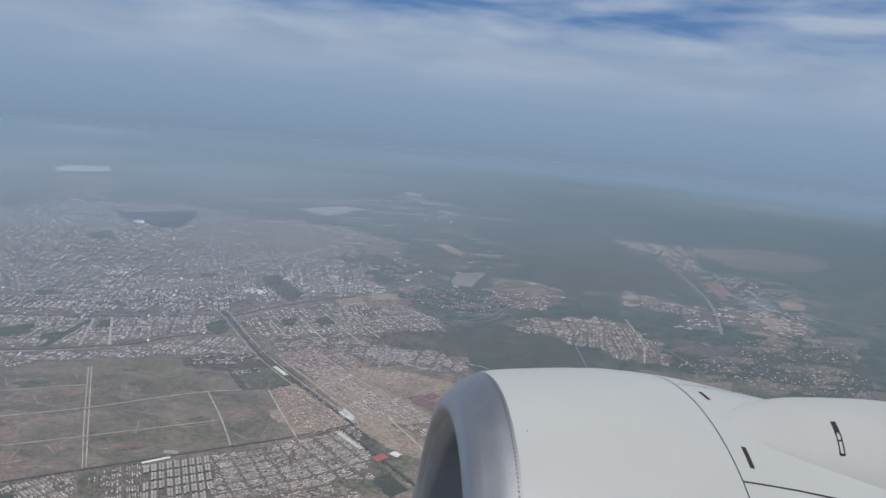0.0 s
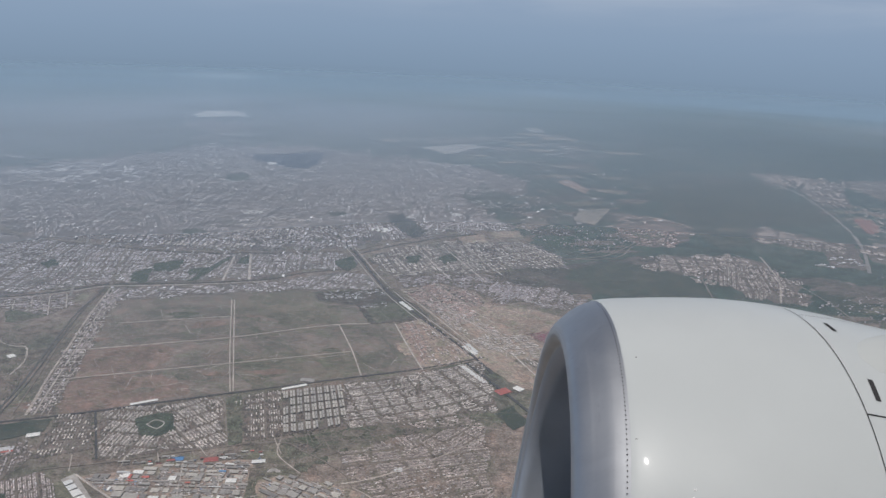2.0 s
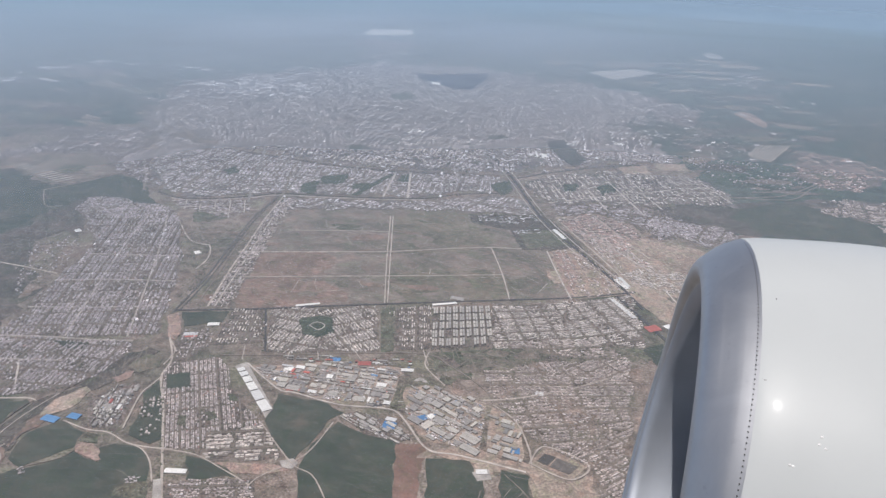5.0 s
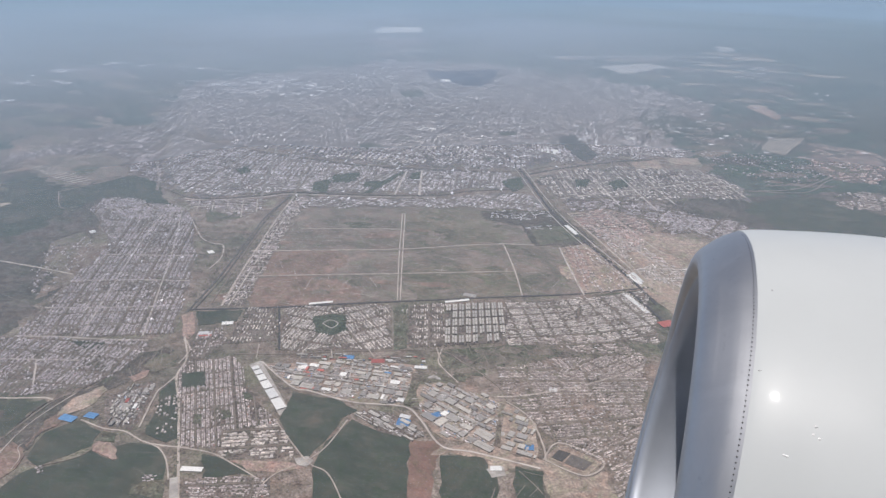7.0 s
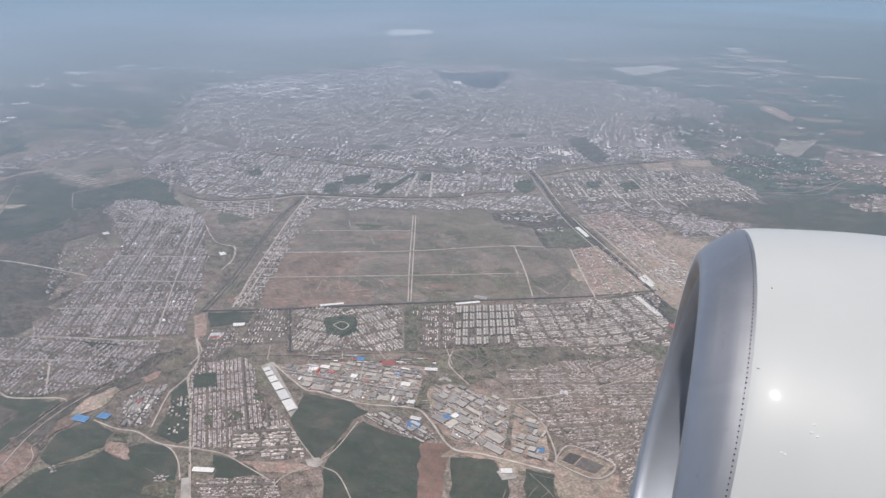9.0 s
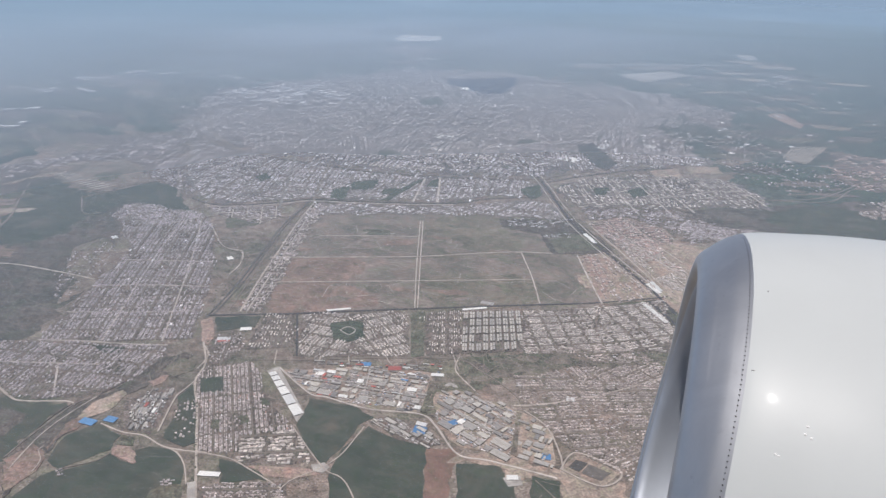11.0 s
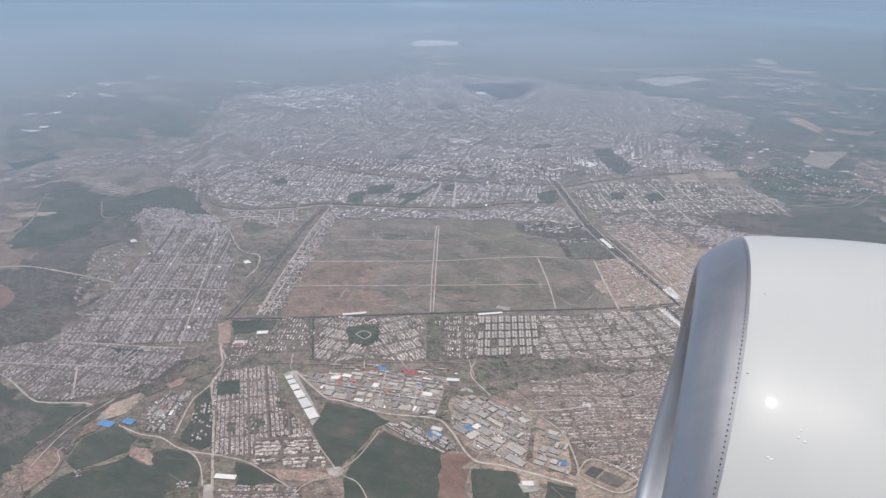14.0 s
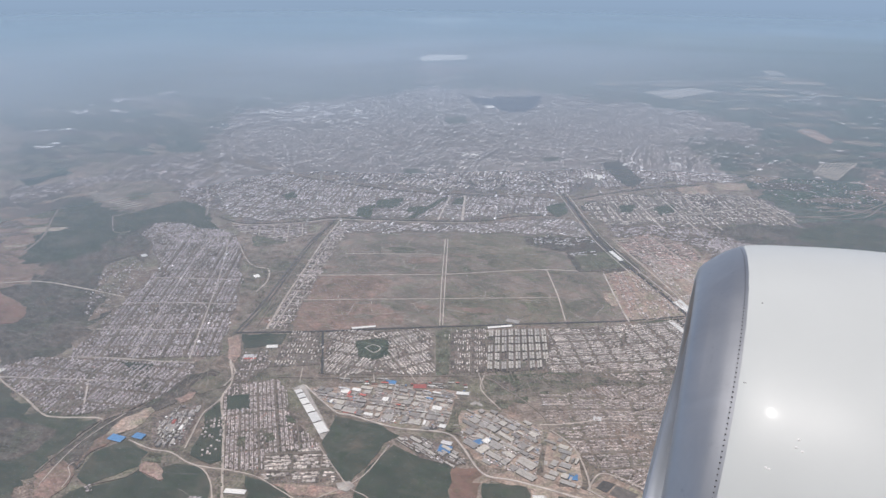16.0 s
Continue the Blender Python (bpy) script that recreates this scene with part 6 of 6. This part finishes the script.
for line in [(-555.6, 445.5), (-508.2, 460.4), (-468.7, 469.9), (-435.9, 480.7)], [(-585.1, 394.0), (-527.3, 412.6), (-469.4, 431.2)], [(-504.1, 418.6), (-468.5, 377.8)], [(-596.9, 557.1), (-543.5, 580.4), (-477.5, 602.4)], [(-574.4, 499.3), (-515.2, 521.5), (-455.2, 547.9)], [(-614.4, 628.0), (-515.3, 660.8)], [(-498.9, 465.6), (-591.7, 658.3), (-640, 775)], [(-446.0, 485.2), (-543.2, 658.9), (-623, 788)]:
    strip("road", "pale street through the town", line, 1.5, LANE, 7)
for line in [(-241.3, 510.7), (-225.3, 458.5)], [(-212.1, 517.6), (-193.9, 460.0)], [(-269.9, 481.1), (-183.9, 497.9)], [(-145.5, 502.2), (-134.9, 438.6)], [(-125.7, 500.8), (-117.5, 436.4)], [(-158.5, 468.0), (-96.6, 459.7)]:
    strip("road", "pale street inside the factory estate", line, 1.0, LANE, 9)

a, b, c, z = (Vector(k) for k in [(165, 1454), (190, 1554), (258, 1582), (204, 1421)])
for k in range(9):
    s = (k + 0.5) / 9
    strip("terrace", "pale stripe of a terraced plot", [tuple(a.lerp(z, s)), tuple(b.lerp(c, s))], 2.8, TRACK, 7, 0.3)
a, b, c, z = (Vector(k) for k in [(-961, 862), (-962, 924), (-799, 899), (-842, 824)])
for k in range(12):
    s = (k + 0.5) / 12
    strip("terrace", "faint stripe of an old terrace", [tuple(a.lerp(z, s)), tuple(a.lerp(z, s).lerp(b.lerp(c, s), 0.35))], 3.0, LANE, 7, 0.5)


def plots(label, pts, count, size, mats, seed, way):
    """Scattered uneven plots of land, longer along one way."""
    rng = random.Random(seed)
    xs, ys = [p[0] for p in pts], [p[1] for p in pts]
    made = 0
    while made < count:
        x, y = rng.uniform(min(xs), max(xs)), rng.uniform(min(ys), max(ys))
        if inside(pts, np.array([x]), np.array([y]))[0]:
            made += 1
            r, k, turn = rng.uniform(*size), rng.uniform(0.15, 0.6), way + rng.gauss(0, 0.3)
            ring = []
            for i in range(9):
                a = math.tau * i / 9
                u, v = r * math.cos(a) * rng.uniform(0.6, 1.2), r * k * math.sin(a) * rng.uniform(0.6, 1.2)
                ring.append((x + u * math.cos(turn) - v * math.sin(turn), y + u * math.sin(turn) + v * math.cos(turn)))
            patch("field", label, ring, rng.choice(mats), 2, r * 0.1, r * 0.06)


plots("small plot of farm land on the far plain", [(-20, 1711), (95, 2186), (276, 2473), (337, 1842), (309, 1271), (167, 1214), (78, 1310)], 120, (12, 60), (MEADOW, HEATH, CROP, EARTH, YARD), 3, 0.3)
plots("pale or green plot on the far plain", [(234, 1579), (419, 2059), (710, 2351), (843, 1999), (777, 1585), (482, 1385), (394, 1506)], 90, (14, 60), (CROP, HEATH, MEADOW, YARD), 11, 0.3)
plots("pale or green plot on the far plain", [(-471, 2356), (-239, 2633), (310, 2874), (423, 2435), (107, 2102), (-189, 2152)], 60, (20, 90), (MEADOW, TAN, YARD, CROP), 4, 0.1)
plots("pale or green plot on the far plain", [(-1757, 1443), (-1602, 1661), (-1237, 1696), (-1034, 1339), (-1030, 1068), (-1122, 854)], 90, (20, 90), (MEADOW, HEATH, YARD, EARTH), 5, -0.2)
plots("pale works and quarry ground", [(-1110, 2445), (-961, 2733), (-792, 2201), (-846, 2102)], 24, (20, 90), (CONCRETE, YARD), 6, 0.0)
plots("small plot of dry land", [(-1031, 769), (-819.4, 572.5), (-775.6, 592.7), (-926, 765), (-968, 865)], 24, (14, 40), (MEADOW, YARD, TAN, RUST), 7, 0.5)
plots("small plot of land on the eastern plain", [(497, 1140), (903, 1234), (725, 931), (531, 947)], 110, (12, 60), (MEADOW, HEATH, YARD, EARTH), 12, 0.2)
plots("pale or reddish yard beside the motorway", [(837, 1776), (1004, 1749), (1020, 1532), (860, 1260), (705, 1203), (677, 1301)], 60, (12, 44), (YARD, EARTH, STEPPE, MEADOW), 15, 0.2)
plots("green yard or park in the city", NORTH, 60, (8, 24), (MEADOW, PARK, CITYSOIL), 9, 0.4)
plots("bare or paved yard of the factory estate", [(-308.6, 482.1), (-187.4, 521.8), (-99.2, 492.9), (-90.7, 439.1), (-156.3, 456.2), (-217.9, 458.7)], 40, (3, 8), (CONCRETE, EARTH, ASPHALT, YARD), 10, 0.4)
plots("patch of dry or green land in the steppe", [(-404.9, 570.7), (-481, 802), (-231, 942), (-74, 720)], 40, (8, 30), (STEPPE, MEADOW, RUST, STEPPE), 13, 0.2)
plots("patch of bare or green land", [(-167.3, 556.2), (5.7, 636.1), (2.4, 608.5), (-118.5, 549.1), (-136.9, 523.4)], 30, (5, 18), (EARTH, MEADOW, YARD), 14, 0.3)


def tree_line(label, pts, gap, r, seed, spread=1.2):
    rng = np.random.default_rng(seed)
    line = smooth(pts, 10)
    xs, ys = [], []
    for p, q in zip(line, line[1:]):
        for k in range(max(1, int((q - p).length / gap))):
            if rng.random() < 0.75:
                c = p.lerp(q, rng.random())
                xs.append(c.x + rng.normal(0, spread))
                ys.append(c.y + rng.normal(0, spread))
    clumps("tree_row", label, np.array(xs), np.array(ys), rng.uniform(0.6, 1.3, len(xs)) * r, seed)


tree_line("dark trees along the long road", [(-435.9, 548.6), (-309.8, 607.7), (-184.1, 668.5), (-24, 750)], 8.0, 0.5, 1)
tree_line("dark trees along the railway", [(-437.1, 545.6), (-476, 710), (-518, 901)], 2.6, 0.7, 2)
tree_line("dark trees along the highway", [(-290, 1266), (-182, 1057), (-96, 896), (-15, 778)], 2.6, 1.0, 3)
tree_line("dark trees along the highway", [(-29, 756), (15.8, 689.2), (44.1, 646.2), (66.5, 611.4)], 2.0, 1.0, 13)
tree_line("dark trees along the canal", [(-650, 838), (-520, 906), (-384, 946), (-274, 1009)], 3.0, 0.9, 4)
tree_line("dark bushes along the river bed", [(-437.9, 308.7), (-441.2, 348.1), (-436.6, 386.2), (-419.1, 444.9)], 2.2, 0.7, 5, 2.5)
tree_line("dark trees beside the village street", [(-292.9, 329.3), (-349.6, 406.6), (-372.0, 436.3)], 1.5, 0.7, 6)
tree_line("dark trees round the park", [(-314.3, 574.0), (-297.7, 587.7), (-284.3, 587.7), (-271.1, 561.5), (-279.9, 548.0), (-297.5, 548.2), (-314.3, 574.0)], 1.2, 0.7, 7, 0.8)
tree_line("dark trees along the estate road", [(-355.4, 577.5), (-314.9, 505.9)], 1.4, 0.7, 8)
tree_line("dark trees in the gardens", [(-371.6, 432.8), (-359.2, 403.1), (-344.1, 366.5)], 1.4, 0.8, 9, 3)
tree_line("dark trees south of the estates", [(-202.8, 549.4), (-122.2, 585.6), (-49.4, 619.0), (15.5, 643.0)], 2.0, 0.7, 10, 3)
tree_line("dark trees by the stream", [(-580, 753), (-536, 708), (-499.3, 693.8), (-467.7, 637.1), (-445.4, 571.6)], 1.8, 0.8, 11, 4)
tree_line("dark trees by the pond meadow", [(-404.9, 500.5), (-387.3, 524.1), (-373.3, 541.0), (-385.1, 565.1)], 1.6, 0.8, 12, 2)
tree_line("dark trees by the waste ground", [(-74.3, 580.2), (-28.0, 612.9), (12.5, 602.2)], 1.6, 0.9, 14, 4)
strip("road", "round pale path in the park", [(-298.9, 565.2), (-294.8, 573.9), (-284.7, 570.5), (-286.9, 560.2), (-298.9, 565.2)], 0.8, LANE, 9)

for k, (plot, way) in enumerate((([(-308.6, 482.1), (-187.4, 521.8), (-178.6, 494.5), (-175.8, 468.2), (-217.9, 458.7), (-259.3, 460.6), (-275.2, 461.0)], [(-261.2, 464.3), (-176.5, 471.3)]), ([(-172.4, 496.8), (-116.0, 500.1), (-99.2, 492.9), (-90.7, 439.1), (-134.7, 438.0), (-156.3, 456.2)], [(-156.3, 456.2), (-102.9, 433.4)]), ([(-398.7, 388.7), (-385.2, 424.2), (-362.8, 367.7), (-382.3, 365.1)], [(-362.8, 367.7), (-380.1, 419.1)]), ([(-209.5, 440.0), (-183.9, 449.3), (-146.9, 434.3), (-156.0, 424.6)], [(-204.5, 439.5), (-181.8, 430.3)]))):
    town("small sheds and stores between the halls", plot, way, 2.6, 18, 2.0, fill=0.75, seed=81 + k, roof=ROOF_FACTORY, ground=None, lane=None)


# ---- the engine ----
AXIS, UP, SIDE = Vector((0.99117, 0.02718, -0.12979)), Vector((0.13027, -0.01615, 0.99135)), Vector((0.02485, -0.99950, -0.01955))
HUB = Vector((0.1629, 2.4429, HIGH - 1.9069))
OUTER = ((-0.148, 0.82), (-0.145, 0.842), (-0.136, 0.862), (-0.12, 0.883), (-0.095, 0.91), (-0.07, 0.936), (-0.04, 0.963), (0.0, 0.99), (0.07, 1.012), (0.17, 1.033), (0.28, 1.055), (0.4, 1.075), (0.5, 1.0875), (0.66, 1.0975), (0.83, 1.097), (0.95, 1.09), (1.17, 1.08), (1.6, 1.05), (2.1, 0.98), (2.6, 0.88))
INNER = ((-0.148, 0.82), (-0.147, 0.80), (-0.14, 0.783), (-0.122, 0.767), (-0.09, 0.757), (-0.03, 0.758), (0.06, 0.765), (0.2, 0.765), (0.62, 0.77))


def radius(s):
    return float(np.interp(s, [p[0] for p in OUTER], [p[1] for p in OUTER]))


def on(s, deg, lift=0.0):
    """A point on the engine's skin: metres behind the lip joint, degrees round from the top towards the cabin."""
    a = radians(deg)
    return HUB + AXIS * s + (UP * math.cos(a) + SIDE * math.sin(a)) * (radius(s) + lift)


def scarf(s, r, a):
    """The lip reaches further forward at the crown than below."""
    if s >= 0:
        return s, r
    f = min(1.0, -s / 0.1) ** 1.5
    k = max(0.25, 0.4 + 0.5 * math.cos(a) + 0.1 * math.sin(a))
    return s * (1 - (1 - k) * f), 0.99 - (0.99 - r) * (1 - 0.2 * f)


def turned(prof, seg=192):
    bm = bmesh.new()
    rings = []
    for s, r in prof:
        ring = []
        for a in (2 * math.pi * k / seg for k in range(seg)):
            s2, r2 = scarf(s, r, a)
            ring.append(bm.verts.new(HUB + AXIS * s2 + (UP * math.cos(a) + SIDE * math.sin(a)) * r2))
        rings.append(ring)
    for p, q in zip(rings, rings[1:]):
        for k in range(seg):
            bm.faces.new((p[k - 1], p[k], q[k], q[k - 1]))
    bmesh.ops.recalc_face_normals(bm, faces=bm.faces)
    for f in bm.faces:
        f.smooth = True
    return bm


def dense(prof, n=6):
    return [tuple(v) for v in smooth(prof, n)]


def paint(name, colour, rough, coat):
    m, nt, b = material(name, rough)
    nt.links.new(ramp(nt, grain(nt, 3.0, 5, 0.5), ((0.3, tuple(c * 0.97 for c in colour)), (0.7, tuple(min(1, c * 1.02) for c in colour)))), b.inputs["Base Color"])
    b.inputs["Coat Weight"].default_value, b.inputs["Coat Roughness"].default_value = coat, 0.09
    b.inputs["Specular IOR Level"].default_value = 0.16
    bump = nt.nodes.new("ShaderNodeBump")
    bump.inputs["Strength"].default_value, bump.inputs["Distance"].default_value = 0.05, 0.01
    nt.links.new(grain(nt, 9.0, 3), bump.inputs["Height"])
    nt.links.new(bump.outputs[0], b.inputs["Coat Normal"])
    return m


WHITE = paint("white_gloss_paint", (0.525, 0.56, 0.568), 0.38, 0.034)
PALE = paint("pale_grey_paint", (0.5, 0.53, 0.53), 0.7, 0.035)
LIP, lip_nt, lip_b = material("brushed_aluminium", 0.4, 1.0)
grime = ramp(lip_nt, grain(lip_nt, 5, 7, 0.7, warp=0.8), ((0.3, (0.52, 0.54, 0.565)), (0.5, (0.56, 0.58, 0.605)), (0.7, (0.6, 0.62, 0.645))))
spots = ramp(lip_nt, grain(lip_nt, 26, 4, 0.6), ((0.27, (0.9, 0.9, 0.91)), (0.36, (1, 1, 1))))
lip_nt.links.new(mixed(lip_nt, 1.0, grime, spots, "MULTIPLY"), lip_b.inputs["Base Color"])
lip_nt.links.new(ramp(lip_nt, grain(lip_nt, 14, 6, 0.6), ((0.3, (0.5,) * 3), (0.7, (0.54,) * 3))), lip_b.inputs["Roughness"])
DARK = plain("dark_gap", (0.03, 0.03, 0.032), 0.8)
LINER = plain("inlet_liner", (0.46, 0.5, 0.56), 0.5, 0.6, vary=0.08, scale=4)

engine = tagged(new("jet_engine"), "white jet engine cowling with a bare metal inlet lip", "engine")
outer = dense(OUTER)
part("inlet_lip", turned([p for p in reversed(dense(INNER)) if p[0] <= -0.09] + [p for p in outer if p[0] < -0.03] + [(-0.015, radius(-0.015)), (0.0025, 0.9912)]), LIP, engine, "brushed bare metal inlet lip")
part("inlet_liner", turned([p for p in dense(INNER) if p[0] >= -0.1]), LINER, engine, "grey inlet duct lining")
part("fan_cowl", turned([(0.0015, 0.9916)] + [(s, r + 0.0015) for s, r in outer if 0 < s < 0.65] + [(0.66, radius(0.66) + 0.0015)]), WHITE, engine)
part("rear_cowl", turned([(0.66, radius(0.66) + 0.0015)] + [(s, r + 0.0015) for s, r in outer if s > 0.67]), WHITE, engine)
part("panel_gap", turned([(0.6575, radius(0.6575) + 0.003), (0.6605, radius(0.6605) + 0.003)]), DARK, engine, "dark joint between cowl panels")
bm = bmesh.new()
bmesh.ops.create_circle(bm, cap_ends=True, segments=96, radius=0.78, matrix=Matrix.Translation(HUB + AXIS * 0.6) @ AXIS.to_track_quat("Z", "Y").to_matrix().to_4x4())
part("fan", bm, DARK, engine, "dark fan face")


def ribbon(pts, width, lift):
    """A narrow band laid on the skin along (metres, degrees) points."""
    bm = bmesh.new()
    rows = []
    for i, (s, d) in enumerate(pts):
        p = on(s, d, lift)
        q0, q1 = on(*pts[max(i - 1, 0)]), on(*pts[min(i + 1, len(pts) - 1)])
        n = (p - HUB - AXIS * (p - HUB).dot(AXIS)).normalized()
        side = n.cross((q1 - q0).normalized()) * width / 2
        rows.append((bm.verts.new(p - side), bm.verts.new(p + side)))
    for a, b in zip(rows, rows[1:]):
        bm.faces.new((a[0], a[1], b[1], b[0]))
    bmesh.ops.recalc_face_normals(bm, faces=bm.faces)
    return bm


part("panel_line", ribbon([(0.66 + 0.06 * k, 22.65) for k in range(20)], 0.006, 0.003), DARK, engine, "dark joint line along the rear cowl")
part("panel_line", ribbon([(0.67 + 0.05 * k, -7.1 - 0.75 * k) for k in range(12)], 0.003, 0.003), DARK, engine, "fine joint line along the crown")
for s0, d0, s1, d1 in ((0.734, -3.9, 0.735, 0.0), (0.722, 14.8, 0.714, 19.6)):
    part("latch", ribbon([(s0 + (s1 - s0) * k / 6, d0 + (d1 - d0) * k / 6) for k in range(7)], 0.016, 0.0035), DARK, engine, "dark recessed latch")
bm = bmesh.new()
bmesh.ops.create_circle(bm, cap_ends=True, segments=10, radius=0.0023)
head = bpy.data.meshes.new("rivet")
bm.to_mesh(head)
bm.free()
head.materials.append(plain("rivet_head", (0.07, 0.07, 0.075), 0.7))
for k in range(100):
    deg = -14 + k * 0.9
    n = (on(-0.008, deg) - HUB - AXIS * -0.008).normalized()
    r = new("rivet", head)
    r.matrix_world = Matrix.Translation(on(-0.008, deg, 0.0025)) @ n.to_track_quat("Z", "Y").to_matrix().to_4x4()
    r.parent = engine
# white domes that imitate sun glints on the cowl; no real fasteners
GLINT = plain("glint_white", (0.8, 0.81, 0.82), 0.22, vary=0.05)
bm = bmesh.new()
bmesh.ops.create_uvsphere(bm, u_segments=16, v_segments=10, radius=0.0045)
for f in bm.faces:
    f.smooth = True
glint_mesh = bpy.data.meshes.new("glint_dome")
bm.to_mesh(glint_mesh)
bm.free()
glint_mesh.materials.append(GLINT)
for s, deg in ((0.16, 38.4), (0.171, 40.0), (0.156, 39.6), (0.104, 43.6), (0.096, 43.5)):
    r = new("glint_dome", glint_mesh)
    n = (on(s, deg) - HUB - AXIS * s).normalized()
    r.matrix_world = Matrix.Translation(on(s, deg, 0.0015)) @ n.to_track_quat("Z", "Y").to_matrix().to_4x4() @ Matrix.Diagonal((1, 0.7, 0.4, 1))
    r.parent = engine
part("scuff", ribbon([(0.012, 31.0), (0.02, 31.0)], 0.002, 0.003), DARK, engine, "short grey scuff on the paint")
n = (on(0.04, 13.5) - HUB - AXIS * 0.04).normalized()
bm = bmesh.new()
bmesh.ops.create_circle(bm, cap_ends=True, segments=12, radius=0.0032, matrix=Matrix.Translation(on(0.04, 13.5, 0.003)) @ n.to_track_quat("Z", "Y").to_matrix().to_4x4())
part("drain_hole", bm, DARK, engine, "small dark drain hole")


def blister(s):
    """The fairing's lower and upper edge in degrees and its height."""
    k = (0.738, 0.77, 0.855, 1.0, 1.13, 1.5, 2.2)
    return tuple(float(np.interp(s, k, v)) for v in ((8.4, 4.0, -0.4, -7.0, -12.5, -26, -34), (8.8, 12.0, 13.8, 16.1, 17.6, 21.5, 26), (0.0, 0.008, 0.02, 0.042, 0.06, 0.11, 0.22)))


def on_blister(s, k, lift=0.0):
    lo, hi, rise = blister(s)
    return on(s, lo + (hi - lo) * k, 0.002 + rise * (1 - abs(2 * k - 1) ** 2.2) ** 0.8 + lift)


bm = bmesh.new()
rows = [[bm.verts.new(on_blister(0.739 + 1.458 * (i / 40) ** 1.6, k / 24)) for k in range(25)] for i in range(41)]
for p, q in zip(rows, rows[1:]):
    for k in range(24):
        bm.faces.new((p[k], p[k + 1], q[k + 1], q[k])).smooth = True
bmesh.ops.recalc_face_normals(bm, faces=bm.faces)
fairing = part("pylon_fairing", bm, PALE, engine, "pale grey smooth pylon fairing")


def frame_bar(s0, k0, s1, k1, width):
    bm = bmesh.new()
    a = []
    for i in range(9):
        t = i / 8
        p, q = on_blister(s0 + (s1 - s0) * t - width / 2, k0 + (k1 - k0) * t, 0.003), on_blister(s0 + (s1 - s0) * t + width / 2, k0 + (k1 - k0) * t, 0.003)
        a.append((bm.verts.new(p), bm.verts.new(q)))
    for p, q in zip(a, a[1:]):
        bm.faces.new((p[0], p[1], q[1], q[0]))
    bmesh.ops.recalc_face_normals(bm, faces=bm.faces)
    return bm


for s0, k0, s1, k1, w in ((1.122, 0.6, 1.072, 0.88, 0.004), (1.138, 0.6, 1.088, 0.88, 0.004), (1.13, 0.6, 1.112, 0.7, 0.014), (1.098, 0.76, 1.096, 0.77, 0.016), (1.081, 0.865, 1.079, 0.88, 0.016)):
    part("vent_bar", frame_bar(s0, k0, s1, k1, w), DARK, fairing, "dark vent slot on the fairing")

# the cabin wall behind the eye: unseen, greyed to cut bounce light on the engine
bm = bmesh.new()
bmesh.ops.create_cone(bm, cap_ends=True, segments=96, radius1=1.88, radius2=1.88, depth=14)
tube = tagged(link("fuselage", bm, plain("unseen_fuselage_grey", (0.2, 0.21, 0.22), 0.5, vary=0.05)), "unseen aircraft fuselage, grey to dim light on the engine", "aircraft", kind="structure")
for f in tube.data.polygons:
    f.use_smooth = len(f.vertices) == 4
tube.matrix_world = Matrix.Translation((0, -2.15, HIGH - 0.35)) @ AXIS.to_track_quat("Z", "Y").to_matrix().to_4x4()

part("latch", frame_bar(1.19, 0.02, 1.21, 0.1, 0.05), DARK, fairing, "dark latch on the crown of the fairing")
